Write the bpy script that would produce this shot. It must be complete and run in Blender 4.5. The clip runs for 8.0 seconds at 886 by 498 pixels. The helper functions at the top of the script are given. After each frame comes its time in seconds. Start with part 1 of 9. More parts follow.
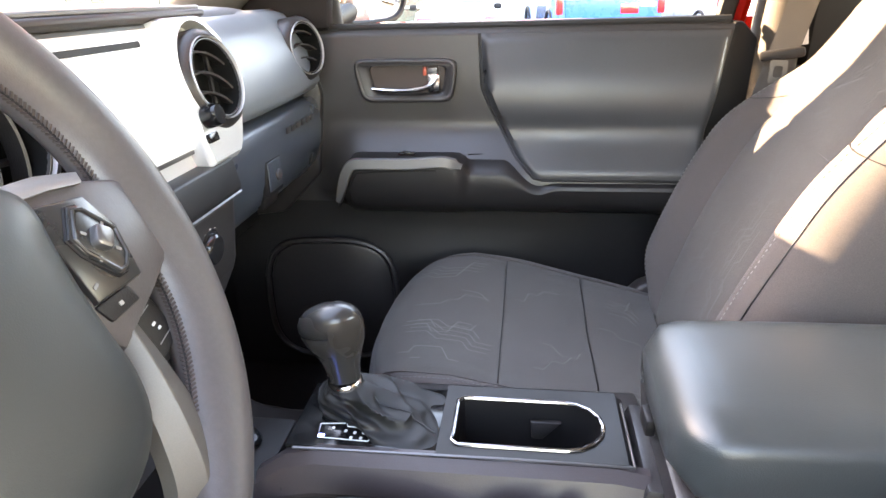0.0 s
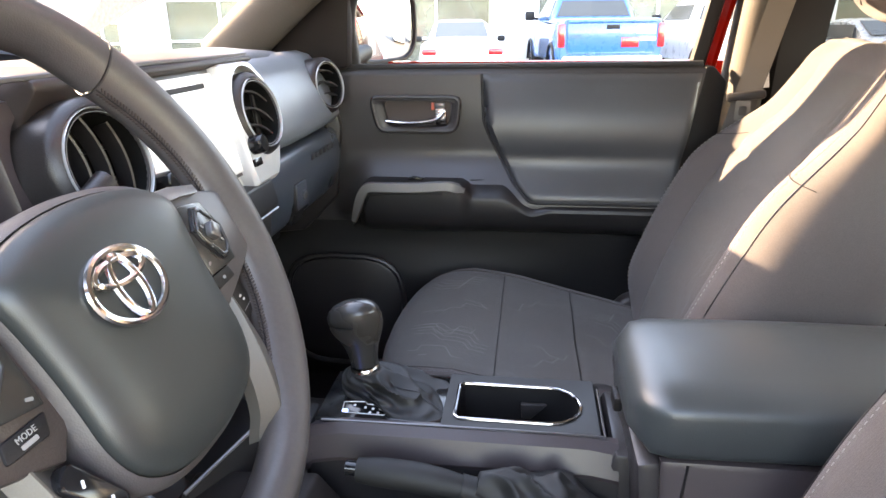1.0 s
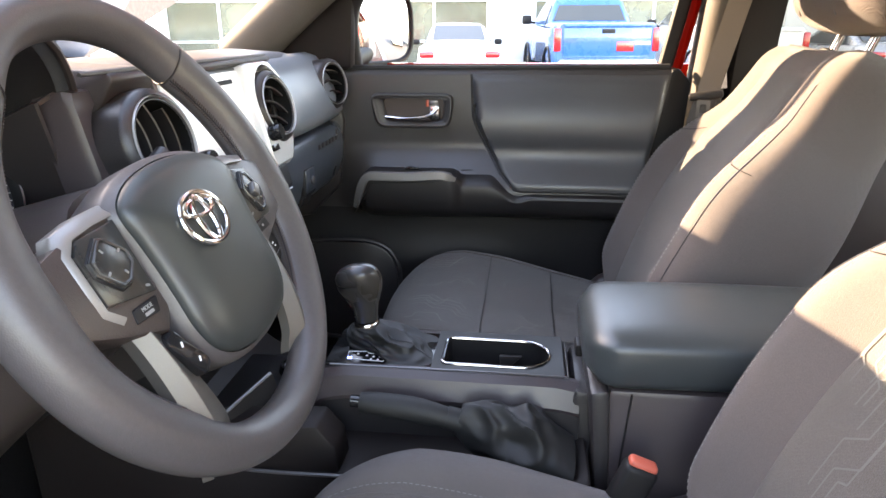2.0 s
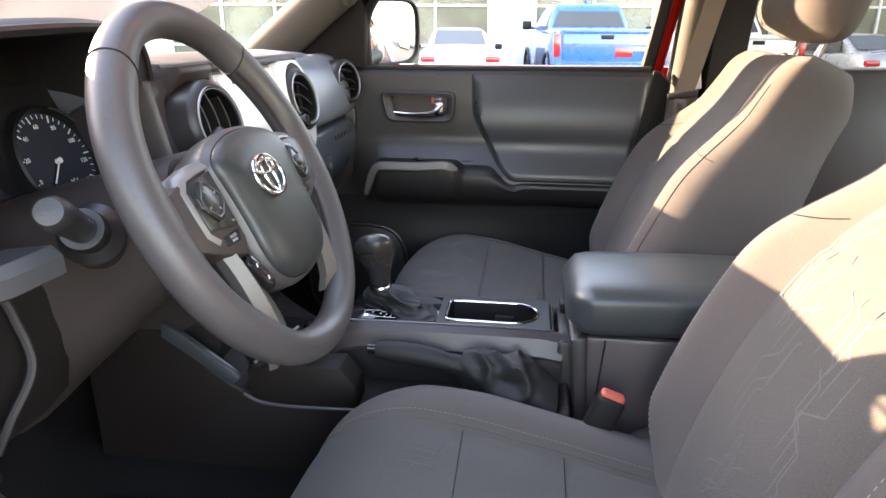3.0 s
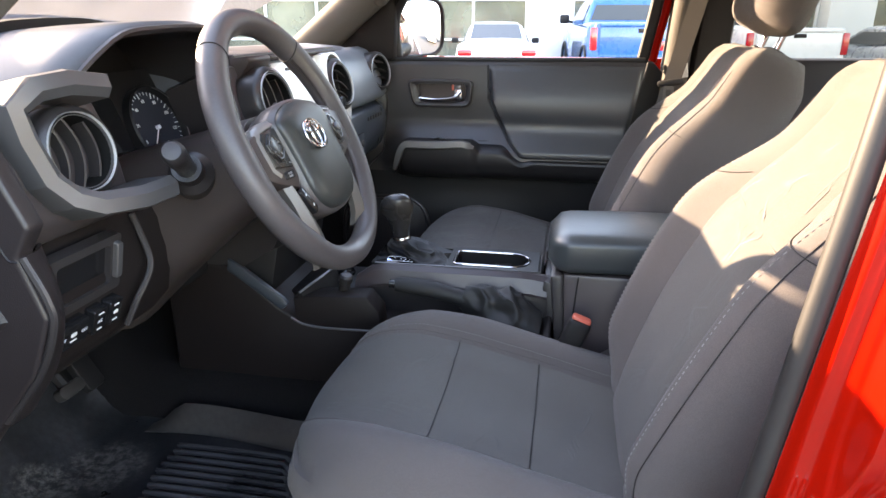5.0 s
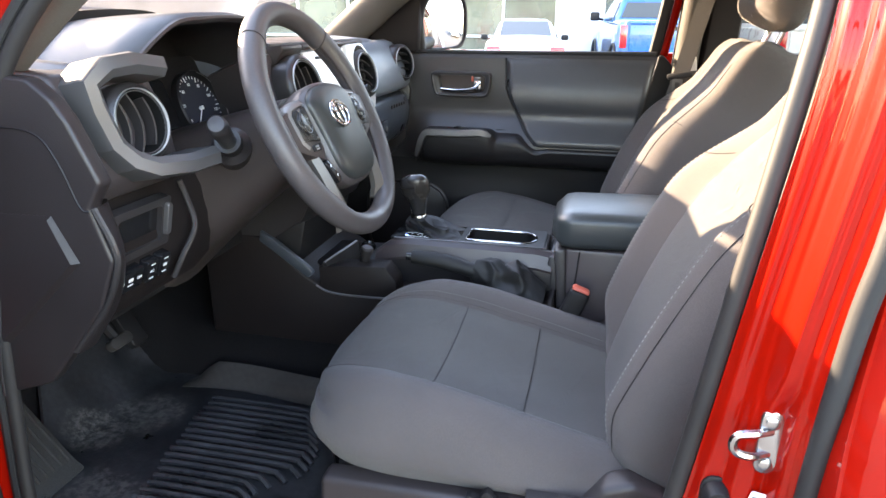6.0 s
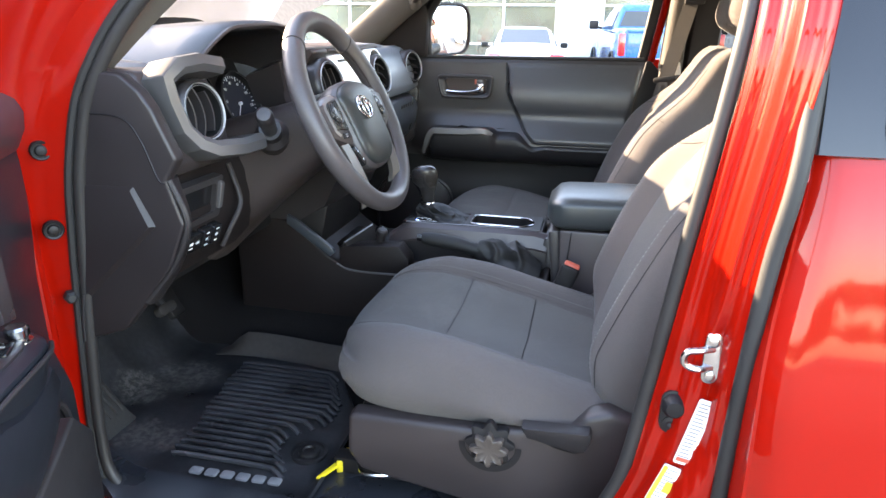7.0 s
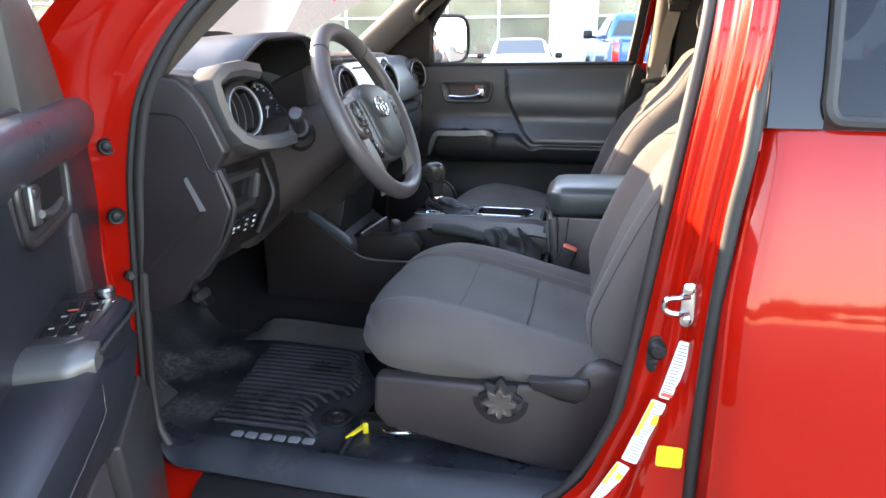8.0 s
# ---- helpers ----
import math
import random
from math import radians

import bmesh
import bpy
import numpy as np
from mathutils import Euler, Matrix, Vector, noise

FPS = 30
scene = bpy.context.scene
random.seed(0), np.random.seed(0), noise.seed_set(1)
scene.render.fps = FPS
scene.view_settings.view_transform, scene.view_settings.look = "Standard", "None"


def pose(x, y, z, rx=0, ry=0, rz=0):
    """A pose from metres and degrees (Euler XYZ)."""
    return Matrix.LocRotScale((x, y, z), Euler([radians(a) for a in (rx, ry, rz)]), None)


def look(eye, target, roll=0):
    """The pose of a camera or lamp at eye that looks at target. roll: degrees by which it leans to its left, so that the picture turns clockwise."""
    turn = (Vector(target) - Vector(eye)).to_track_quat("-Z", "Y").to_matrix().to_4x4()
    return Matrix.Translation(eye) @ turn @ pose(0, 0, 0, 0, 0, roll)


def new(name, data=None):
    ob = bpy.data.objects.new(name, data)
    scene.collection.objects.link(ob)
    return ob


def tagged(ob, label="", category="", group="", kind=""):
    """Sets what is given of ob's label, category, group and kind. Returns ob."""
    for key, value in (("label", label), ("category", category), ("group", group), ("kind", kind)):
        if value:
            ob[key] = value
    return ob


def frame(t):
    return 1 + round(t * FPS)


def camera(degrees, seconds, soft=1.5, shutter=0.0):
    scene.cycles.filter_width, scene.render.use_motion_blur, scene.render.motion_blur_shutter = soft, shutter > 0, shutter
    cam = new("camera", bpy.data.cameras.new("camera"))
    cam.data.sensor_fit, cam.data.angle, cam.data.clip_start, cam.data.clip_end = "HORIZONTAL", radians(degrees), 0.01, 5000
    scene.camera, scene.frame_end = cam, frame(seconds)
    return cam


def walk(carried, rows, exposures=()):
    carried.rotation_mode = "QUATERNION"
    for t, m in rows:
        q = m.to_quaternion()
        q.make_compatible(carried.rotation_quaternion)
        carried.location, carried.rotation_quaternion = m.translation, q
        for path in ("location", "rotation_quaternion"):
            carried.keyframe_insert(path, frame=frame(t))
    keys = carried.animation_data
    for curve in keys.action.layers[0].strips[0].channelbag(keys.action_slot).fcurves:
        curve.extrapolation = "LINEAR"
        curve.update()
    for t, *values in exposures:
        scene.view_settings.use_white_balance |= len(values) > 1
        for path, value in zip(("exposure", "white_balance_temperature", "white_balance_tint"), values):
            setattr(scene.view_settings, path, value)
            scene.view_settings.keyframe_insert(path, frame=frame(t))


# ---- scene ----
cam = camera(68.2, 8.0)
METRES, EYE, TILT, LEAN, TURN = 1.18, 1.42, -21.5, 1.3, 7.0
ROWS = [
    (0.0, 0.0, 0.0, 0.0, -0.0, -0.0, 0.0),
    (0.5, -0.003, -0.0552, -0.0092, 0.05, 1.04, -0.06),
    (1.0, -0.0041, -0.1166, -0.0211, 0.13, 2.39, -0.72),
    (1.5, 0.0007, -0.176, -0.0402, -0.07, 2.62, -0.86),
    (3.0, -0.0024, -0.3631, -0.113, -0.3, 2.99, -1.56),
    (3.5, -0.0116, -0.4202, -0.1426, -0.41, 3.52, -1.66),
    (4.0, -0.0075, -0.4596, -0.1497, -0.12, 3.36, -1.52),
    (4.5, 0.0168, -0.5169, -0.1662, 1.28, 2.8, -1.78),
    (6.0, 0.076, -0.6524, -0.2255, 5.09, 2.03, -3.78),
    (6.5, 0.0695, -0.7199, -0.2533, 5.59, 2.26, -3.79),
    (7.0, 0.0767, -0.7927, -0.2805, 5.02, 2.63, -4.02),
    (7.5, 0.0809, -0.8578, -0.3129, 4.71, 3.08, -3.99),
    (8.0, 0.0708, -0.9112, -0.3376, 5.06, 3.67, -2.8),
]
walk(cam, [(t, pose(0, -0.52, EYE, TILT, LEAN, TURN) @ pose(METRES * x, METRES * y, METRES * z, 90 + pitch, roll, yaw)) for t, x, y, z, yaw, pitch, roll in ROWS],
     exposures=[(0.0, 5.05, 8700, 23), (0.5, 4.8, 8600, 23), (1.5, 4.42, 8400, 23), (3.0, 4.2, 8400, 23), (4.0, 4.02, 8300, 23), (5.0, 4.05, 8000, 22), (6.5, 4.3, 7700, 20), (7.0, 4.29, 7650, 20), (7.5, 4.12, 7600, 20), (8.0, 4.08, 7600, 20)])

# ---------- light ----------
SUN_FROM = Vector((-1.0, 0.395, 0.330)).normalized()
world = bpy.data.worlds.new("sky_world")
scene.world = world
world.use_nodes = True
wn = world.node_tree.nodes
sky = wn.new("ShaderNodeTexSky")
sky.sky_type = 'NISHITA'
sky.sun_disc = False
sky.sun_elevation = math.asin(SUN_FROM.z)
sky.sun_rotation = math.atan2(SUN_FROM.x, SUN_FROM.y)
sky.air_density, sky.dust_density, sky.ozone_density = 1.1, 1.2, 1.5
wn["Background"].inputs["Strength"].default_value = 0.15
world.node_tree.links.new(sky.outputs[0], wn["Background"].inputs["Color"])
sun_data = bpy.data.lights.new("sun", 'SUN')
sun_data.energy, sun_data.angle, sun_data.color = 2.3, radians(0.55), (1.0, 0.885, 0.68)
sun = new("sun", sun_data)
sun.matrix_world = look(SUN_FROM * 30, (0, 0, 0))

# ---------- mesh helpers ----------
def V(*a):
    return Vector(a)


def finish(name, bm, mat, smooth=True, angle=38):
    bmesh.ops.remove_doubles(bm, verts=bm.verts, dist=1e-5)
    bmesh.ops.recalc_face_normals(bm, faces=bm.faces)
    lim = radians(angle)
    for f in bm.faces:
        f.smooth = smooth
    for e in bm.edges:
        e.smooth = not (len(e.link_faces) == 2 and e.calc_face_angle(0) > lim)
    me = bpy.data.meshes.new(name)
    bm.to_mesh(me)
    bm.free()
    me.materials.append(mat)
    return new(name, me)


def part(name, bm, mat, parent=None, label="", smooth=True, angle=38):
    ob = finish(name, bm, mat, smooth, angle)
    if parent is not None:
        ob.parent = parent
        base = parent
        off = Matrix()
        while base is not None:
            off = base.matrix_basis @ off if base.parent is None else base.matrix_parent_inverse @ base.matrix_basis @ off
            base = base.parent
        ob.matrix_parent_inverse = off.inverted()
    if label:
        tagged(ob, label)
    return ob


def thing(name, loc, label, category, group="", kind=""):
    e = new(name)
    e.empty_display_size = 0.05
    e.location = loc
    return tagged(e, label, category, group, kind)


def single(name, bm, mat, label, category, group="", kind="", smooth=True, angle=38):
    return tagged(finish(name, bm, mat, smooth, angle), label, category, group, kind)


def B():
    return bmesh.new()


def box(bm, c, s, m=None, bev=0.0, seg=2):
    t = bmesh.new()
    bmesh.ops.create_cube(t, size=1.0)
    for v in t.verts:
        v.co = Vector((v.co.x * s[0], v.co.y * s[1], v.co.z * s[2]))
    if bev > 0:
        bmesh.ops.bevel(t, geom=t.edges[:], offset=bev, segments=seg, profile=0.5, affect='EDGES')
    mm = Matrix.Translation(c) @ (m.to_4x4() if m is not None else Matrix())
    t.transform(mm)
    merge(bm, t)
    return bm


def merge(bm, t):
    me = bpy.data.meshes.new("tmp")
    t.to_mesh(me)
    t.free()
    bm.from_mesh(me)
    bpy.data.meshes.remove(me)


def prism(bm, pts, axis, a, b, bev=0.0, seg=2, m=None):
    """A polygon pts in the two other axes, from a to b along axis."""
    t = bmesh.new()
    def at(p, d):
        return {'x': Vector((d, p[0], p[1])), 'y': Vector((p[0], d, p[1])), 'z': Vector((p[0], p[1], d))}[axis]
    lo = [t.verts.new(at(p, a)) for p in pts]
    hi = [t.verts.new(at(p, b)) for p in pts]
    t.faces.new(lo)
    t.faces.new(hi[::-1])
    n = len(pts)
    for i in range(n):
        t.faces.new((lo[i], hi[i], hi[(i + 1) % n], lo[(i + 1) % n]))
    if bev > 0:
        bmesh.ops.recalc_face_normals(t, faces=t.faces)
        bmesh.ops.bevel(t, geom=t.edges[:], offset=bev, segments=seg, profile=0.5, affect='EDGES', clamp_overlap=True)
    if m is not None:
        t.transform(m.to_4x4())
    merge(bm, t)
    return bm


def loft(bm, rings, closed=True, caps=True):
    vs = [[bm.verts.new(p) for p in r] for r in rings]
    n = len(rings[0])
    for a, b in zip(vs, vs[1:]):
        for i in range(n if closed else n - 1):
            j = (i + 1) % n
            bm.faces.new((a[i], a[j], b[j], b[i]))
    if caps and closed:
        bm.faces.new(vs[0][::-1])
        bm.faces.new(vs[-1])
    return bm


def catmull(pts, n=6, closed=False):
    pts = [Vector(p) for p in pts]
    out = []
    k = len(pts)
    rng = range(k if closed else k - 1)
    for i in rng:
        p0 = pts[(i - 1) % k] if closed or i > 0 else pts[0] * 2 - pts[1]
        p1, p2 = pts[i], pts[(i + 1) % k]
        p3 = pts[(i + 2) % k] if closed or i + 2 < k else pts[-1] * 2 - pts[-2]
        for j in range(n):
            t = j / n
            out.append(0.5 * ((2 * p1) + (p2 - p0) * t + (2 * p0 - 5 * p1 + 4 * p2 - p3) * t * t + (3 * p1 - p0 - 3 * p2 + p3) * t ** 3))
    if not closed:
        out.append(pts[-1].copy())
    return out


def tube(bm, pts, r, n=8, closed=False, squash=None, up=None):
    """A round bar along pts; r a number or a function of 0..1; squash: the second axis' ratio, held to up."""
    pts = [Vector(p) for p in pts]
    k = len(pts)
    rings = []
    prev = None
    for i, p in enumerate(pts):
        a = pts[(i - 1) % k] if closed or i > 0 else p
        b = pts[(i + 1) % k] if closed or i < k - 1 else p
        d = (b - a).normalized()
        ref = Vector(up) if up is not None else (prev if prev is not None else (V(0, 0, 1) if abs(d.z) < 0.9 else V(1, 0, 0)))
        x = (ref - d * ref.dot(d)).normalized()
        y = d.cross(x)
        prev = x
        rr = r(i / max(1, k - 1)) if callable(r) else r
        sq = squash if squash else 1.0
        rings.append([p + x * (rr * math.cos(2 * math.pi * j / n)) + y * (rr * sq * math.sin(2 * math.pi * j / n)) for j in range(n)])
    if closed:
        rings.append(rings[0])
    return loft(bm, rings, True, not closed)


def frame_from(n, up=(0, 0, 1)):
    """Columns: right, up, out along n."""
    n = Vector(n).normalized()
    u = Vector(up).cross(n).normalized()
    v = n.cross(u)
    return Matrix((u, v, n)).transposed()


def lathe(bm, prof, o, n, seg=32, up=(0, 0, 1), sx=1.0, sy=1.0, caps=True):
    """prof: (radius, height along n)."""
    m = frame_from(n, up)
    rings = [[Vector(o) + m @ V(r * sx * math.cos(2 * math.pi * j / seg), r * sy * math.sin(2 * math.pi * j / seg), h) for j in range(seg)] for r, h in prof]
    return loft(bm, rings, True, caps)


def sheet(bm, f, nu, nv, thick=0.0, keep=None):
    """A surface f(u, v) over 0..1, with a back at thick along the normal away from the first side."""
    P = [[Vector(f(i / nu, j / nv)) for j in range(nv + 1)] for i in range(nu + 1)]
    vs = [[bm.verts.new(p) for p in row] for row in P]
    faces = []
    for i in range(nu):
        for j in range(nv):
            if keep is None or keep((i + 0.5) / nu, (j + 0.5) / nv):
                faces.append(bm.faces.new((vs[i][j], vs[i + 1][j], vs[i + 1][j + 1], vs[i][j + 1])))
    for row in vs:
        for v in row:
            if not v.link_faces:
                bm.verts.remove(v)
    if thick:
        bm.normal_update()
        bmesh.ops.solidify(bm, geom=faces, thickness=thick)
    return bm


def rrect(w, h, r, n=5):
    """A rounded rectangle about the origin, counter-clockwise."""
    out = []
    for cx, cy, a0 in ((w / 2 - r, h / 2 - r, 0), (-w / 2 + r, h / 2 - r, 90), (-w / 2 + r, -h / 2 + r, 180), (w / 2 - r, -h / 2 + r, 270)):
        for k in range(n + 1):
            a = radians(a0 + 90 * k / n)
            out.append((cx + r * math.cos(a), cy + r * math.sin(a)))
    return out


def round_poly(pts, r, n=4):
    """The outline pts with its corners rounded."""
    out = []
    k = len(pts)
    for i in range(k):
        p, a, b = Vector(pts[i]), Vector(pts[i - 1]), Vector(pts[(i + 1) % k])
        ra, rb = min(r, (a - p).length * 0.45), min(r, (b - p).length * 0.45)
        p0, p2 = p + (a - p).normalized() * ra, p + (b - p).normalized() * rb
        for j in range(n + 1):
            t = j / n
            q = p0 * (1 - t) ** 2 + p * (2 * t * (1 - t)) + p2 * t ** 2
            out.append((q.x, q.y))
    return out


def plate(bm, outline, m, o, h, bev=0.0, back=0.0):
    """A flat plate with that outline in the plane of frame m at o, from back to h along its normal."""
    rings = []
    steps = [(0.0, back), (0.0, h - bev)] + ([(bev * 0.3, h - bev * 0.3), (bev, h)] if bev else [])
    cx = sum(p[0] for p in outline) / len(outline)
    cy = sum(p[1] for p in outline) / len(outline)
    for inset, hh in steps:
        ring = []
        for p in outline:
            d = Vector((p[0] - cx, p[1] - cy))
            L = d.length
            q = d * ((L - inset) / L) if L > 0 else d
            ring.append(Vector(o) + m @ V(cx + q.x, cy + q.y, hh))
        rings.append(ring)
    return loft(bm, rings)


def ease(a, b, x):
    t = min(1.0, max(0.0, (x - a) / (b - a)))
    return t * t * (3 - 2 * t)


def letters(text, size, m, o, depth=0.0006, align='CENTER'):
    """Raised writing in the plane of frame m at o, as a bmesh."""
    cu = bpy.data.curves.new("writing", 'FONT')
    cu.body, cu.size, cu.extrude, cu.align_x, cu.align_y = text, size, depth, align, 'CENTER'
    cu.resolution_u = 2
    ob = bpy.data.objects.new("writing", cu)
    me = bpy.data.meshes.new_from_object(ob)
    bm = bmesh.new()
    bm.from_mesh(me)
    bpy.data.objects.remove(ob)
    bpy.data.curves.remove(cu)
    bpy.data.meshes.remove(me)
    bm.transform(Matrix.Translation(o) @ m.to_4x4())
    return bm


# ---------- materials ----------
def material(name, color, rough=0.5, metal=0.0, grain=0.0, grain_scale=400.0, vary=0.12, vary_scale=6.0, bump=0.0, bump_scale=300.0,
             coat=0.0, spec=0.5, sheen=0.0, rough_vary=0.08, kind="noise", per_object=0.0):
    m = bpy.data.materials.new(name)
    m.use_nodes = True
    nt = m.node_tree
    N, L = nt.nodes, nt.links
    bs = N["Principled BSDF"]
    tc = N.new("ShaderNodeTexCoord")
    src = tc.outputs["Object"]
    big = N.new("ShaderNodeTexNoise")
    big.inputs["Scale"].default_value, big.inputs["Detail"].default_value = vary_scale, 4
    L.new(src, big.inputs["Vector"])
    ramp = N.new("ShaderNodeMapRange")
    ramp.inputs["From Min"].default_value, ramp.inputs["From Max"].default_value = 0.3, 0.7
    ramp.inputs["To Min"].default_value, ramp.inputs["To Max"].default_value = 1 - vary, 1 + vary
    L.new(big.outputs["Fac"], ramp.inputs["Value"])
    val = ramp.outputs["Result"]
    if grain:
        fine = N.new("ShaderNodeTexNoise")
        fine.inputs["Scale"].default_value, fine.inputs["Detail"].default_value = grain_scale, 2
        L.new(src, fine.inputs["Vector"])
        r2 = N.new("ShaderNodeMapRange")
        r2.inputs["From Min"].default_value, r2.inputs["From Max"].default_value = 0.3, 0.7
        r2.inputs["To Min"].default_value, r2.inputs["To Max"].default_value = 1 - grain, 1 + grain
        L.new(fine.outputs["Fac"], r2.inputs["Value"])
        mul = N.new("ShaderNodeMath")
        mul.operation = 'MULTIPLY'
        L.new(val, mul.inputs[0])
        L.new(r2.outputs["Result"], mul.inputs[1])
        val = mul.outputs[0]
    if per_object:
        oi = N.new("ShaderNodeObjectInfo")
        r3 = N.new("ShaderNodeMapRange")
        r3.inputs["To Min"].default_value, r3.inputs["To Max"].default_value = 1 - per_object, 1 + per_object
        L.new(oi.outputs["Random"], r3.inputs["Value"])
        mul2 = N.new("ShaderNodeMath")
        mul2.operation = 'MULTIPLY'
        L.new(val, mul2.inputs[0])
        L.new(r3.outputs["Result"], mul2.inputs[1])
        val = mul2.outputs[0]
    mix = N.new("ShaderNodeVectorMath")
    mix.operation = 'SCALE'
    mix.inputs[0].default_value = color
    L.new(val, mix.inputs["Scale"])
    L.new(mix.outputs["Vector"], bs.inputs["Base Color"])
    rr = N.new("ShaderNodeMapRange")
    rr.inputs["From Min"].default_value, rr.inputs["From Max"].default_value = 0.3, 0.7
    rr.inputs["To Min"].default_value, rr.inputs["To Max"].default_value = max(0.02, rough - rough_vary), min(1, rough + rough_vary)
    L.new(big.outputs["Fac"], rr.inputs["Value"])
    L.new(rr.outputs["Result"], bs.inputs["Roughness"])
    bs.inputs["Metallic"].default_value = metal
    bs.inputs["Specular IOR Level"].default_value = spec
    bs.inputs["Coat Weight"].default_value = coat
    bs.inputs["Coat Roughness"].default_value = 0.04
    if sheen:
        bs.inputs["Sheen Weight"].default_value = sheen
        bs.inputs["Sheen Roughness"].default_value = 0.5
    if bump:
        if kind == "cells":
            bt = N.new("ShaderNodeTexVoronoi")
            bt.inputs["Scale"].default_value = bump_scale
            out = bt.outputs["Distance"]
        elif kind == "weave":
            w1 = N.new("ShaderNodeTexWave")
            w1.inputs["Scale"].default_value = bump_scale
            w1.bands_direction = 'DIAGONAL'
            w1.inputs["Distortion"].default_value = 1.5
            L.new(src, w1.inputs["Vector"])
            w2 = N.new("ShaderNodeTexNoise")
            w2.inputs["Scale"].default_value = bump_scale * 3
            L.new(src, w2.inputs["Vector"])
            add = N.new("ShaderNodeMath")
            L.new(w1.outputs["Fac"], add.inputs[0])
            L.new(w2.outputs["Fac"], add.inputs[1])
            out = add.outputs[0]
            bt = None
        else:
            bt = N.new("ShaderNodeTexNoise")
            bt.inputs["Scale"].default_value, bt.inputs["Detail"].default_value = bump_scale, 3
            out = bt.outputs["Fac"]
        if bt is not None:
            L.new(src, bt.inputs["Vector"])
        bp = N.new("ShaderNodeBump")
        bp.inputs["Strength"].default_value, bp.inputs["Distance"].default_value = bump, 0.001
        L.new(out, bp.inputs["Height"])
        L.new(bp.outputs["Normal"], bs.inputs["Normal"])
    return m


def clear_glass(name, tint=(1, 1, 1), gloss=0.06):
    m = bpy.data.materials.new(name)
    m.use_nodes = True
    N, L = m.node_tree.nodes, m.node_tree.links
    out = N["Material Output"]
    N.remove(N["Principled BSDF"])
    tr = N.new("ShaderNodeBsdfTransparent")
    tr.inputs[0].default_value = (*tint, 1)
    gl = N.new("ShaderNodeBsdfGlossy")
    gl.inputs["Roughness"].default_value = 0.01
    fr = N.new("ShaderNodeFresnel")
    fr.inputs[0].default_value = 1.45
    mx = N.new("ShaderNodeMixShader")
    L.new(fr.outputs[0], mx.inputs[0])
    L.new(tr.outputs[0], mx.inputs[1])
    L.new(gl.outputs[0], mx.inputs[2])
    L.new(mx.outputs[0], out.inputs[0])
    return m


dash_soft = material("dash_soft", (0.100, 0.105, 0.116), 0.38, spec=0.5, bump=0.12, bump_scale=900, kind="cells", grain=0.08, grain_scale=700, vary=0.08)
# driver door trim, its blue cast standing in for sky sheen
door_sky_tint = material("door_sky_tint", (0.0135, 0.0150, 0.0195), 0.36, bump=0.12, bump_scale=900, kind="cells", grain=0.08, grain_scale=700, vary=0.08)
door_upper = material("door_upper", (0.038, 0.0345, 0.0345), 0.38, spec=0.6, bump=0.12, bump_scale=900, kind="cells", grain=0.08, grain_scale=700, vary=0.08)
# paler copy of the driver door trim, imitating sky on its upper roll
shoulder_sky_lit = material("shoulder_sky_lit", (0.030, 0.033, 0.041), 0.34, spec=0.6, bump=0.12, bump_scale=900, kind="cells", grain=0.08, grain_scale=700, vary=0.08)
deck_grey = material("deck_grey", (0.0150, 0.0143, 0.0138), 0.46, spec=0.35, grain=0.06, grain_scale=900)
knob_bronze = material("knob_bronze", (0.034, 0.029, 0.025), 0.28, spec=0.55, grain=0.06, grain_scale=700)
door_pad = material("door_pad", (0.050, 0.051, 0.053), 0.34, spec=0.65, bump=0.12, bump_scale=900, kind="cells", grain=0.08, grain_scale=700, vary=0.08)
# glove box colour holds a blue tint imitating reflected sky
glove_sky_tint = material("glove_sky_tint", (0.040, 0.049, 0.064), 0.32, spec=0.6, bump=0.08, bump_scale=1000, kind="cells", grain=0.06, grain_scale=700, vary=0.06)
# charcoal pad given a paler colour, as if brightly lit
dash_pad_lit = material("dash_pad_lit", (0.138, 0.153, 0.172), 0.38, bump=0.08, bump_scale=1000, kind="cells", grain=0.06, grain_scale=700, vary=0.06)
column_brown = material("column_brown", (0.043, 0.033, 0.031), 0.38, bump=0.12, bump_scale=900, kind="cells", grain=0.08, grain_scale=700)
plastic_black = material("plastic_black", (0.0255, 0.0225, 0.0230), 0.36, spec=0.5, bump=0.15, bump_scale=800, kind="cells", grain=0.1, grain_scale=600)
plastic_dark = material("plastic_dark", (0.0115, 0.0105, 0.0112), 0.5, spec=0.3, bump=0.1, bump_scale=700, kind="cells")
plastic_brown = material("plastic_brown", (0.0135, 0.0103, 0.0100), 0.48, spec=0.20, bump=0.12, bump_scale=900, kind="cells", grain=0.08, grain_scale=700)
dash_end = material("dash_end", (0.0205, 0.0163, 0.0170), 0.38, spec=0.42, bump=0.15, bump_scale=800, kind="cells", grain=0.1, grain_scale=600)
dash_brown = material("dash_brown", (0.036, 0.0285, 0.0285), 0.40, bump=0.12, bump_scale=900, kind="cells", grain=0.08, grain_scale=700, spec=0.45)
nose_blue = material("nose_blue", (0.036, 0.043, 0.052), 0.30, spec=0.6, grain=0.06, grain_scale=900)
console_brown = material("console_brown", (0.052, 0.041, 0.043), 0.32, spec=0.5, bump=0.10, bump_scale=900, kind="cells", grain=0.06, grain_scale=700)
knob_satin = material("knob_satin", (0.030, 0.028, 0.027), 0.27, rough_vary=0.05)
gloss_black = material("gloss_black", (0.010, 0.010, 0.011), 0.12, rough_vary=0.04)
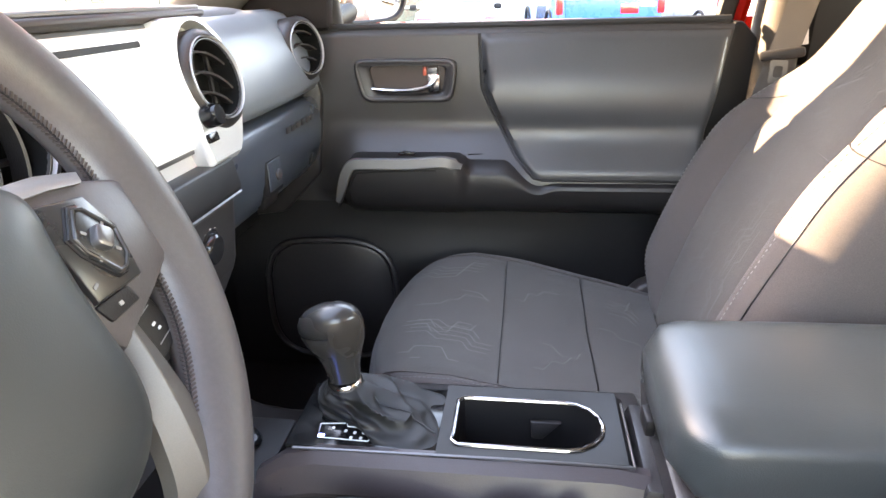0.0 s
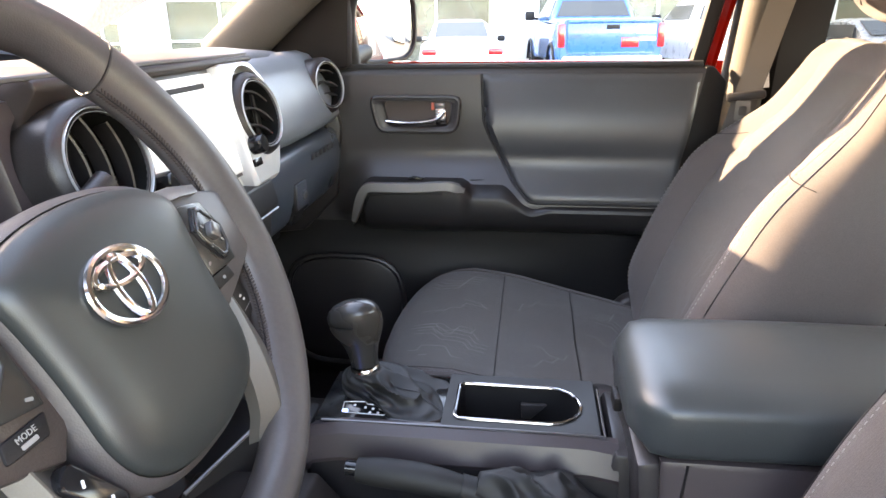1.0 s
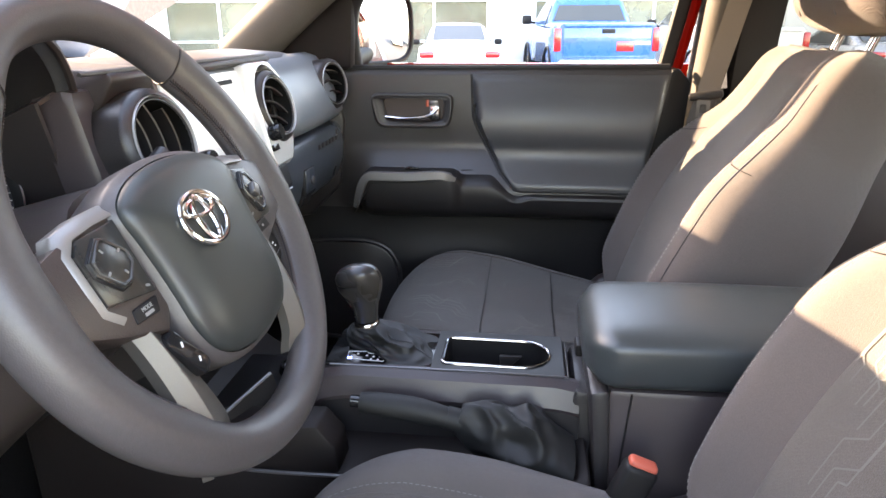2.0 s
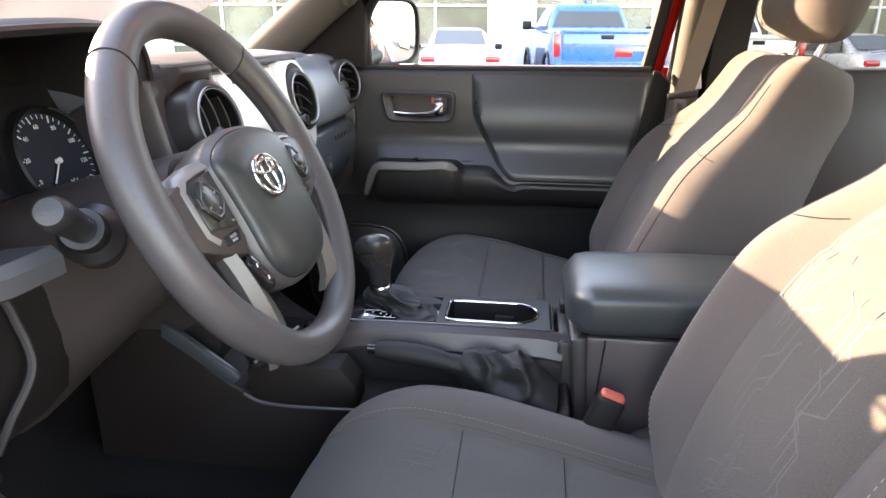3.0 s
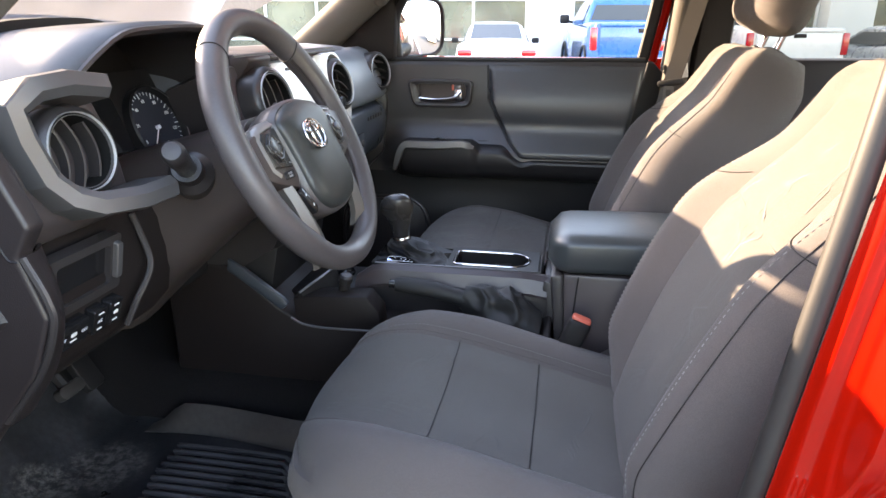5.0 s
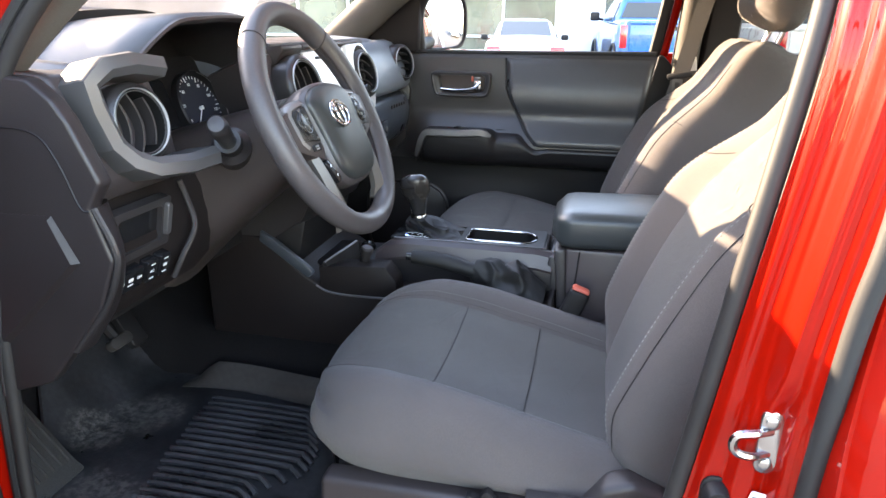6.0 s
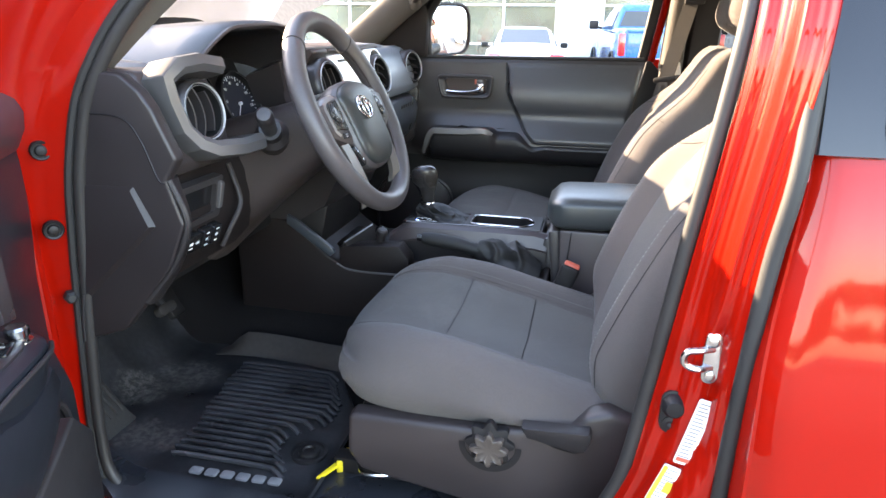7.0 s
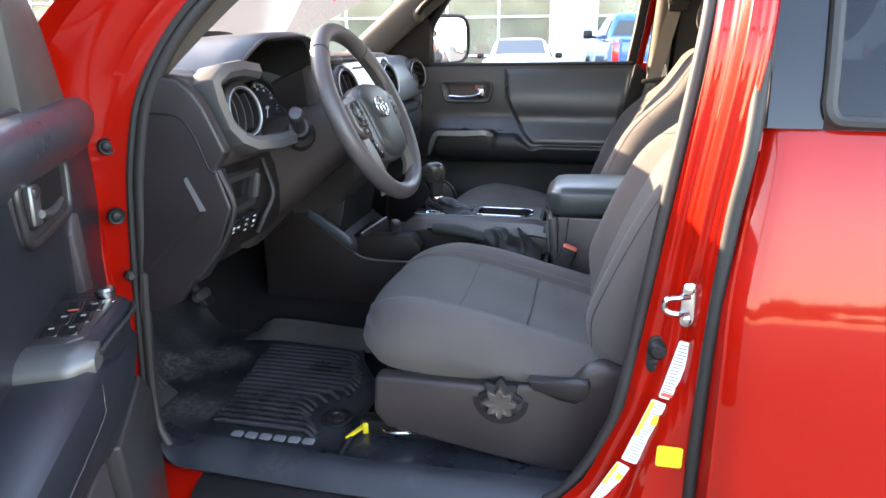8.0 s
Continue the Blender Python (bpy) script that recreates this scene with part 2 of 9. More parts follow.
silver_paint = material("silver_paint", (0.70, 0.70, 0.70), 0.36, metal=0.5, grain=0.05, grain_scale=1500, vary=0.04)
satin_silver = material("satin_silver", (0.125, 0.114, 0.103), 0.46, metal=0.6, grain=0.05, grain_scale=1500, vary=0.05)
cap_satin = material("cap_satin", (0.115, 0.110, 0.106), 0.42, metal=0.5, grain=0.05, grain_scale=1500, vary=0.05)
airbag_vinyl = material("airbag_vinyl", (0.027, 0.030, 0.029), 0.40, bump=0.05, bump_scale=1300, kind="cells")
# passenger door arm, darker than the trim above to imitate shade
arm_shaded = material("arm_shaded", (0.0165, 0.0150, 0.0155), 0.40, spec=0.45, bump=0.08, bump_scale=900, kind="cells", grain=0.08, grain_scale=700)
band_satin = material("band_satin", (0.230, 0.222, 0.215), 0.40, metal=0.5, grain=0.05, grain_scale=1500, vary=0.05)
vent_black = material("vent_black", (0.005, 0.005, 0.005), 0.7, spec=0.15)
hood_black = material("hood_black", (0.058, 0.061, 0.067), 0.42, spec=0.4, bump=0.10, bump_scale=900, kind="cells", grain=0.08, grain_scale=700, vary=0.08)
frame_grey = material("frame_grey", (0.118, 0.115, 0.117), 0.38, metal=0.6, grain=0.05, grain_scale=1500, vary=0.05)
knob_tan = material("knob_tan", (0.064, 0.051, 0.044), 0.38, grain=0.06, grain_scale=700)
sail_brown = material("sail_brown", (0.060, 0.055, 0.050), 0.45, bump=0.08, bump_scale=900, kind="cells", grain=0.08, grain_scale=700)
pod_satin = material("pod_satin", (0.0215, 0.0215, 0.0210), 0.28, spec=0.65, grain=0.05, grain_scale=900)
recess_brown = material("recess_brown", (0.060, 0.042, 0.036), 0.45, grain=0.06, grain_scale=700)
thread_rim = material("thread_rim", (0.040, 0.028, 0.026), 0.6)
gunmetal = material("gunmetal", (0.175, 0.170, 0.172), 0.36, metal=0.75, grain=0.05, grain_scale=1500, vary=0.05)
dial_blue = material("dial_blue", (0.032, 0.034, 0.045), 0.25, rough_vary=0.04)
chrome = material("chrome", (0.66, 0.65, 0.64), 0.17, metal=1.0, vary=0.03, rough_vary=0.04)
emblem_grey = material("emblem_grey", (0.17, 0.17, 0.175), 0.5)
chrome_dim = material("chrome_dim", (0.42, 0.42, 0.43), 0.20, metal=1.0, vary=0.05)
leather = material("leather", (0.062, 0.054, 0.054), 0.40, bump=0.07, bump_scale=900, kind="cells", grain=0.06, grain_scale=300)
leather_boot = material("leather_boot", (0.0105, 0.0103, 0.0102), 0.58, bump=0.06, bump_scale=700, kind="cells")
pad_black = material("pad_black", (0.038, 0.044, 0.045), 0.34, spec=0.6, bump=0.12, bump_scale=900, kind="cells")
fabric_side = material("fabric_side", (0.088, 0.073, 0.068), 0.85, bump=0.5, bump_scale=420, kind="weave", grain=0.14, grain_scale=900, sheen=0.12, vary=0.10, vary_scale=9)
fabric_insert = material("fabric_insert", (0.075, 0.067, 0.060), 0.85, bump=0.5, bump_scale=300, kind="weave", grain=0.20, grain_scale=700, sheen=0.12, vary=0.10, vary_scale=9)
woven_thread = material("woven_thread", (0.118, 0.115, 0.110), 0.8)
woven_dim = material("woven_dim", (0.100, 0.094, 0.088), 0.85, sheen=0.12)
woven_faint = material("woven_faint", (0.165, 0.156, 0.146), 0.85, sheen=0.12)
thread_light = material("thread_light", (0.27, 0.26, 0.25), 0.8)
thread_grey = material("thread_grey", (0.19, 0.185, 0.175), 0.8)
carpet = material("carpet", (0.0075, 0.0068, 0.0072), 0.95, spec=0.12, bump=0.9, bump_scale=500, grain=0.3, grain_scale=500)
rubber_mat = material("rubber_mat", (0.030, 0.031, 0.035), 0.36, bump=0.2, bump_scale=300, vary=0.35, vary_scale=9, rough_vary=0.15)
mat_edge = material("mat_edge", (0.026, 0.023, 0.022), 0.6, bump=0.3, bump_scale=250, grain=0.15, grain_scale=90)
sill_black = material("sill_black", (0.021, 0.023, 0.028), 0.36, spec=0.45, bump=0.15, bump_scale=300, vary=0.3, vary_scale=9, rough_vary=0.2)
dusty_mat = material("dusty_mat", (0.0175, 0.018, 0.0205), 0.46, bump=0.25, bump_scale=220, grain=0.25, grain_scale=90, vary=0.35, vary_scale=11, rough_vary=0.2)
foot_carpet = material("foot_carpet", (0.024, 0.023, 0.022), 0.9, bump=0.6, bump_scale=400, grain=0.3, grain_scale=500)
rubber = material("rubber", (0.016, 0.0155, 0.0155), 0.6, bump=0.1, bump_scale=500)
seal_grey = material("seal_grey", (0.020, 0.0178, 0.0170), 0.55, bump=0.1, bump_scale=400)
red_paint = material("red_paint", (0.31, 0.0052, 0.0014), 0.36, coat=0.64, spec=0.06, vary=0.03, rough_vary=0.05, grain=0.02, grain_scale=900)
blue_paint = material("blue_paint", (0.008, 0.115, 0.38), 0.3, coat=1.0, vary=0.03)
white_paint = material("white_paint", (0.78, 0.78, 0.77), 0.3, coat=0.8, vary=0.03)
silver_car = material("silver_car", (0.45, 0.46, 0.47), 0.3, metal=0.5, coat=0.8, vary=0.03)
black_car = material("black_car", (0.03, 0.03, 0.032), 0.25, coat=1.0, vary=0.03)
headliner = material("headliner", (0.48, 0.46, 0.42), 0.9, bump=0.4, bump_scale=700, grain=0.06)
pillar_trim = material("pillar_trim", (0.070, 0.060, 0.050), 0.7, bump=0.2, bump_scale=700, grain=0.06)
belt_web = material("belt_web", (0.075, 0.068, 0.062), 0.75, bump=0.4, bump_scale=350, kind="weave")
orange_red = material("orange_red", (0.60, 0.12, 0.075), 0.35)
yellow_tag = material("yellow_tag", (0.75, 0.55, 0.02), 0.5)
paper_white = material("paper_white", (0.72, 0.72, 0.70), 0.5, vary=0.04)
ink = material("ink", (0.16, 0.16, 0.16), 0.6)
ink_yellow = material("ink_yellow", (0.8, 0.6, 0.05), 0.5)
mark_white = material("mark_white", (0.75, 0.75, 0.75), 0.5)
steel = material("steel", (0.6, 0.6, 0.6), 0.25, metal=1.0)
smoked_paint = material("smoked_glass", (0.06, 0.062, 0.06), 0.12, rough_vary=0.02, spec=0.5, vary=0.02)
# near-white base colour carries the sky glare on the screen
screen_glare = material("screen_glare", (0.88, 0.89, 0.90), 0.22, coat=1.0, vary=0.05)
mirror_glass = material("mirror_glass", (0.9, 0.9, 0.9), 0.02, metal=1.0, vary=0.0, rough_vary=0.0)
asphalt = material("asphalt", (0.075, 0.074, 0.072), 0.9, bump=0.6, bump_scale=120, grain=0.2, grain_scale=60, vary=0.2, vary_scale=0.4)
stucco = material("stucco", (0.72, 0.71, 0.68), 0.8, bump=0.3, bump_scale=40, vary=0.05, vary_scale=1.5)
mullion = material("mullion", (0.75, 0.75, 0.74), 0.4, vary=0.04)
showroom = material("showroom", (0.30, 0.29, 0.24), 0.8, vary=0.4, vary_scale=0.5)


def dust_over(mat, spots, colour):
    """Lays soft dusty smudges at the given places over a material."""
    N, L = mat.node_tree.nodes, mat.node_tree.links
    bs = N["Principled BSDF"]
    under = bs.inputs["Base Color"].links[0].from_socket
    tc = N.new("ShaderNodeTexCoord")
    n1 = N.new("ShaderNodeTexNoise")
    n1.inputs["Scale"].default_value, n1.inputs["Detail"].default_value, n1.inputs["Roughness"].default_value = 26, 12, 0.80
    L.new(tc.outputs["Object"], n1.inputs["Vector"])
    total = None
    for c, r in spots:
        d = N.new("ShaderNodeVectorMath")
        d.operation = 'DISTANCE'
        d.inputs[1].default_value = c
        L.new(tc.outputs["Object"], d.inputs[0])
        f = N.new("ShaderNodeMapRange")
        f.inputs["From Min"].default_value, f.inputs["From Max"].default_value = r, 0.0
        L.new(d.outputs["Value"], f.inputs["Value"])
        if total is None:
            total = f.outputs["Result"]
        else:
            a = N.new("ShaderNodeMath")
            a.operation = 'MAXIMUM'
            L.new(total, a.inputs[0])
            L.new(f.outputs["Result"], a.inputs[1])
            total = a.outputs[0]
    add = N.new("ShaderNodeMath")
    L.new(total, add.inputs[0])
    L.new(n1.outputs["Fac"], add.inputs[1])
    edge = N.new("ShaderNodeMapRange")
    edge.inputs["From Min"].default_value, edge.inputs["From Max"].default_value = 0.90, 1.12
    edge.inputs["To Max"].default_value = 0.85
    L.new(add.outputs[0], edge.inputs["Value"])
    mx = N.new("ShaderNodeMix")
    mx.data_type = 'RGBA'
    speck = N.new("ShaderNodeTexNoise")
    speck.inputs["Scale"].default_value, speck.inputs["Detail"].default_value, speck.inputs["Roughness"].default_value = 85, 6, 0.7
    L.new(tc.outputs["Object"], speck.inputs["Vector"])
    cut = N.new("ShaderNodeMapRange")
    cut.inputs["From Min"].default_value, cut.inputs["From Max"].default_value = 0.42, 0.62
    cut.inputs["To Min"].default_value = 0.08
    L.new(speck.outputs["Fac"], cut.inputs["Value"])
    both = N.new("ShaderNodeMath")
    both.operation = 'MULTIPLY'
    L.new(edge.outputs["Result"], both.inputs[0])
    L.new(cut.outputs["Result"], both.inputs[1])
    L.new(both.outputs[0], mx.inputs["Factor"])
    L.new(under, mx.inputs["A"])
    mx.inputs["B"].default_value = (*colour, 1)
    L.new(mx.outputs["Result"], bs.inputs["Base Color"])


tyre = material("tyre", (0.02, 0.02, 0.02), 0.8)
window_glass = clear_glass("window_glass")
tinted = clear_glass("tinted_glass", (0.22, 0.24, 0.27))
privacy_glass = clear_glass("privacy_glass", (0.36, 0.35, 0.32))
lamp_red = material("lamp_red", (0.55, 0.01, 0.015), 0.12, coat=1.0)
lamp_clear = material("lamp_clear", (0.6, 0.6, 0.6), 0.1, coat=1.0)
foliage = material("foliage", (0.05, 0.085, 0.02), 0.7, vary=0.5, vary_scale=1.5)

dust_over(dusty_mat, [((-0.640, -0.335, 0.70), 0.13), ((-0.700, -0.420, 0.70), 0.11), ((-0.600, -0.560, 0.70), 0.10), ((-0.530, -0.560, 0.70), 0.08), ((-0.44, -0.40, 0.70), 0.08)], (0.105, 0.100, 0.094))
dust_over(sill_black, [((-0.30, -0.69, 0.69), 0.10), ((-0.05, -0.68, 0.69), 0.08), ((0.12, -0.60, 0.69), 0.10)], (0.040, 0.041, 0.044))
# ---------- cab shell ----------
YC = 0.03          # the truck's centre line
SILL_Z = 1.36      # window sill inside


def cab_floor():
    def f(u, v):
        x = -1.02 + 1.62 * u
        y = -0.68 + 1.42 * v
        hump = 0.12 * (ease(YC - 0.26, YC - 0.14, y) - ease(YC + 0.14, YC + 0.26, y))
        toe = 0.42 * ease(-0.66, -1.02, x) ** 1.3
        edge = 0.03 * ease(-0.62, -0.68, y)
        return (x, y, 0.672 + hump + toe + edge + 0.004 * noise.noise((x * 6, y * 6, 0)))
    bm = sheet(B(), f, 60, 56, 0.02)
    return single("floor", bm, carpet, "black carpeted cab floor with a raised tunnel", "floor", kind="structure")


cab_floor()


def back_floor():
    bm = box(B(), (1.17, 0.03, 0.66), (1.14, 1.42, 0.04), bev=0.01)
    single("floor", bm, carpet, "black carpeted floor of the rear cab", "floor", kind="structure")
    bm = box(B(), (-1.03, 0.03, 1.22), (0.04, 1.40, 0.36), bev=0.01)
    single("wall_front", bm, plastic_dark, "black bulkhead behind the dashboard", "wall", kind="structure")
    bm = B()
    box(bm, (1.76, 0.03, 1.0), (0.05, 1.42, 0.70), bev=0.01)
    box(bm, (1.70, 0.70, 1.55), (0.05, 0.10, 0.44), bev=0.01)
    box(bm, (1.70, -0.64, 1.55), (0.05, 0.10, 0.44), bev=0.01)
    single("wall_rear", bm, pillar_trim, "grey trimmed rear cab wall below the back window", "wall", kind="structure")


back_floor()


def roof():
    def f(u, v):
        x = -0.03 + 1.79 * u
        y = YC + (v - 0.5) * 1.34
        z = 1.800 - 0.06 * abs(2 * v - 1) ** 2.5 - 0.03 * (1 - ease(0.0, 0.15, u)) - 0.02 * ease(0.7, 1.0, u)
        return (x, y, z)
    single("ceiling", sheet(B(), f, 24, 20, 0.012), headliner, "beige-grey fabric headliner under the roof", "ceiling", kind="structure")
    def g(u, v):
        x = -0.05 + 1.85 * u
        y = YC + (v - 0.5) * 1.46
        z = 1.850 - 0.09 * abs(2 * v - 1) ** 3 - 0.03 * (1 - ease(0.0, 0.12, u)) - 0.03 * ease(0.8, 1.0, u)
        return (x, y, z)
    single("roof", sheet(B(), g, 24, 20, 0.012), red_paint, "glossy red painted cab roof", "roof", kind="structure")


roof()


def a_pillars():
    # passenger side, inner trim with the dark cheek at its foot
    bm = B()
    rings = []
    for k in range(13):
        t = k / 12
        c = V(-0.62, 0.668, 1.375).lerp(V(-0.10, 0.603, 1.745), t) + V(0, 0.012, 0.02) * math.sin(math.pi * t)
        w = 0.055 - 0.008 * t
        d = V(0.52, -0.05, 0.37).normalized()
        s = d.cross(V(0, 1, 0)).normalized()
        ring = []
        for j in range(14):
            a = 2 * math.pi * j / 14
            ring.append(c + s * (w * math.cos(a)) + V(0, 1, 0) * (0.041 * math.sin(a)))
        rings.append(ring)
    loft(bm, rings)
    single("pillar_front_right", bm, pillar_trim, "brown-grey trimmed windscreen pillar on the passenger side", "pillar", kind="structure")
    bm = B()
    rings = []
    for k in range(13):
        t = k / 12
        c = V(-0.60, -0.665, 1.34).lerp(V(-0.08, -0.56, 1.745), t) + V(0, -0.01, 0.03) * math.sin(math.pi * t)
        w = 0.05
        d = V(0.55, 0.06, 0.40).normalized()
        s = d.cross(V(0, 1, 0)).normalized()
        rings.append([c + s * (w * math.cos(2 * math.pi * j / 14)) + V(0, 1, 0) * (0.026 * math.sin(2 * math.pi * j / 14)) for j in range(14)])
    loft(bm, rings)
    single("pillar_front_left", bm, pillar_trim, "brown-grey trimmed windscreen pillar on the driver side", "pillar", kind="structure")
    # painted outer pillar beyond the trim
    bm = B()
    rings = []
    for k in range(13):
        t = k / 12
        c = V(-0.64, 0.735, 1.385).lerp(V(-0.10, 0.665, 1.775), t) + V(0, 0.012, 0.02) * math.sin(math.pi * t)
        s = V(0.52, -0.05, 0.37).normalized().cross(V(0, 1, 0)).normalized()
        rings.append([c + s * (0.045 * math.cos(2 * math.pi * j / 14)) + V(0, 0.055 * math.sin(2 * math.pi * j / 14), 0) for j in range(14)])
    loft(bm, rings)
    single("pillar_outer_right", bm, red_paint, "red painted outer windscreen pillar on the passenger side", "pillar", kind="structure")
    # black cheek between pillar, door and dash
    bm = B()
    prism(bm, [(-0.60, 1.36), (-0.355, 1.36), (-0.345, 1.50), (-0.36, 1.56), (-0.42, 1.56)], 'y', 0.675, 0.72, bev=0.01)
    single("pillar_cheek", bm, plastic_brown, "black plastic corner cheek beside the side mirror", "trim", kind="structure")


a_pillars()


def windscreen():
    def f(u, v):
        y = YC + (u - 0.5) * (1.26 - 0.12 * v)
        x = -0.98 + 0.95 * v - 0.06 * (1 - (2 * u - 1) ** 2)
        z = 1.385 + 0.41 * v + 0.015 * math.sin(math.pi * v)
        return (x, y, z)
    ob = single("windshield", sheet(B(), f, 16, 12), window_glass, "clear raked windscreen glass", "windshield", kind="structure")
    ob.visible_shadow = False


windscreen()

SEAL = [(-0.16, -0.63, 1.665), (-0.37, -0.675, 1.505), (-0.468, -0.695, 1.382), (-0.508, -0.70, 1.27), (-0.528, -0.70, 1.15), (-0.550, -0.70, 0.94),
        (-0.556, -0.705, 0.80), (-0.540, -0.710, 0.722), (-0.47, -0.713, 0.680), (-0.2, -0.715, 0.675), (0.10, -0.715, 0.678), (0.19, -0.715, 0.712),
        (0.238, -0.715, 0.775), (0.268, -0.715, 0.84), (0.287, -0.715, 0.90), (0.306, -0.715, 1.04), (0.326, -0.715, 1.2), (0.352, -0.71, 1.40), (0.362, -0.70, 1.49), (0.370, -0.67, 1.62),
        (0.34, -0.63, 1.715), (0.15, -0.62, 1.735), (-0.02, -0.61, 1.725)]


def door_opening():
    bm = B()
    tube(bm, catmull(SEAL, 6, True), 0.0095, 10, closed=True)
    single("door_seal", bm, seal_grey, "grey rubber door seal round the driver door opening", "door seal", kind="structure")
    bm = B()
    tube(bm, catmull([V(*p) + V(0, -0.007, 0) + (V(*p) - V(-0.12, -0.72, 1.15)).normalized() * 0.013 for p in SEAL[:10]], 6), 0.0065, 8)
    single("door_seal", bm, rubber, "thin black outer lip of the door seal", "door seal", kind="structure")
    # rocker: scuff plate, red sill and black step below it
    def f(u, v):
        x = -0.70 + 1.00 * u
        w = ease(-0.50, -0.66, x)
        y = -0.676 - 0.054 * v + 0.05 * w * (1 - v)
        z = 0.694 + 0.009 * math.sin(math.pi * v) - 0.022 * v + 0.10 * w * v ** 2 + 0.004 * math.sin(9 * x)
        return (x, y, z)
    single("door_sill", sheet(B(), f, 40, 12, 0.02), sill_black, "black scuffed plastic door sill plate", "door sill", kind="structure")
    bm = B()
    prism(bm, [(-0.725, 0.685), (-0.765, 0.655), (-0.79, 0.60), (-0.80, 0.47), (-0.66, 0.45), (-0.60, 0.66)], 'x', -0.72, 1.5, bev=0.012)
    single("rocker", bm, red_paint, "glossy red rocker panel below the door opening", "rocker", kind="structure")
    # black strip added in front of the red rocker
    bm = B()
    prism(bm, [(-0.722, 0.684), (-0.772, 0.664), (-0.803, 0.61), (-0.812, 0.46), (-0.72, 0.45)], 'x', -0.455, 0.27, bev=0.008)
    single("rocker_strip", bm, plastic_dark, "black strip added over the rocker below the sill", "sill cover", kind="structure")
    bm = B()
    tube(bm, catmull([(-0.75, -0.93, 0.44), (-0.55, -0.96, 0.44), (1.2, -0.96, 0.44), (1.4, -0.93, 0.44)], 5), 0.05, 12)
    single("side_step", bm, plastic_dark, "black tubular side step under the door", "side step", kind="structure")


door_opening()


def floor_lining():
    """Scuffed vinyl between the mat, the sill and the seat."""
    def f(u, v):
        x = -0.235 + 0.50 * u
        y = -0.665 + 0.20 * v
        return (x, y, 0.694 + 0.004 * math.sin(11 * x + 3 * v) * v - 0.004 * v + 0.012 * ease(0.7, 1.0, u) * (1 - v))
    single("floor_lining", sheet(B(), f, 24, 10, 0.008), sill_black, "blue-black scuffed vinyl floor lining beside the seat", "floor lining", kind="structure")


floor_lining()


def hinge_jamb():
    """The red post that the front door hangs on."""
    run = catmull(SEAL[:9], 5)
    prof = ((0.012, 0.004), (0.018, -0.008), (0.040, -0.018), (0.058, -0.024), (0.072, -0.045), (0.110, -0.060), (0.135, -0.085), (0.140, -0.13))
    rings = []
    for k, p in enumerate(run):
        a, b = run[max(0, k - 1)], run[min(len(run) - 1, k + 1)]
        d = (b - a).normalized()
        out_ = V(d.z, 0, -d.x).normalized()
        if out_.x > 0:
            out_ = -out_
        fade = 1 - 0.35 * ease(1.30, 1.60, p.z)
        rings.append([p + out_ * (q[0] * fade) + V(0, q[1] * fade, 0) for q in prof])
    post = thing("hinge_post", (-0.6, -0.75, 0.7), "glossy red hinge post with two black rubber plugs", "door post", kind="structure")
    bm = B()
    loft(bm, rings, closed=False)
    bmesh.ops.solidify(bm, geom=bm.faces[:], thickness=0.006)
    part("panel", bm, red_paint, post)
    for z in (1.282, 1.165):
        bm = B()
        n = V(0.75, -0.6, 0).normalized()
        o = V(-0.5535, -0.7215 - 0.004 * (z < 1.2), z)
        lathe(bm, [(0.0145, -0.004), (0.0145, 0.002), (0.013, 0.004), (0.0105, 0.003), (0.0095, 0.001), (0.0085, 0.001), (0.007, 0.005), (0.004, 0.0065), (0.0005, 0.0065)], o, n, 24)
        part("plug", bm, plastic_dark, post, "black round rubber plug")
    bm = B()
    lathe(bm, [(0.010, -0.004), (0.010, 0.01), (0.006, 0.014), (0.0005, 0.014)], V(-0.556, -0.714, 1.055), V(0.75, -0.6, 0), 6)
    part("bolt", bm, rubber, post, "dark hinge bolt")
    # front wing behind it
    def g(u, v):
        x = -0.66 - 0.8 * u
        z = 0.60 + 0.68 * v
        return (x, -0.82 - 0.05 * math.sin(math.pi * v * 0.9) - 0.03 * u, z + 0.0 * u)
    single("front_wing", sheet(B(), g, 12, 12, 0.01), red_paint, "glossy red front wing panel", "wing", kind="structure")
    bm = B()
    prism(bm, [(-2.25, 0.48), (-2.30, 0.80), (-2.22, 1.06), (-1.05, 1.20), (-1.05, 0.48)], 'y', YC - 0.80, YC + 0.80, bev=0.05, seg=3)
    single("front_body", bm, red_paint, "red front body closing the nose of the truck", "truck front", kind="structure")
    def hood(u, v):
        return (-1.9 + 0.86 * u, YC + (v - 0.5) * 1.62, 1.10 + 0.12 * u + 0.03 * math.sin(math.pi * v))
    single("bonnet", sheet(B(), hood, 12, 12, 0.01), red_paint, "glossy red bonnet ahead of the windscreen", "bonnet", kind="structure")


hinge_jamb()


def seal_x(z):
    """Where the rear upright of the seal runs."""
    pts = [(0.66, 0.10), (0.70, 0.17), (0.775, 0.238), (0.90, 0.287), (1.04, 0.306), (1.2, 0.326), (1.4, 0.352), (1.62, 0.370), (1.75, 0.35)]
    for (z0, x0), (z1, x1) in zip(pts, pts[1:]):
        if z <= z1:
            return x0 + (x1 - x0) * max(0, (z - z0) / (z1 - z0))
    return 0.35


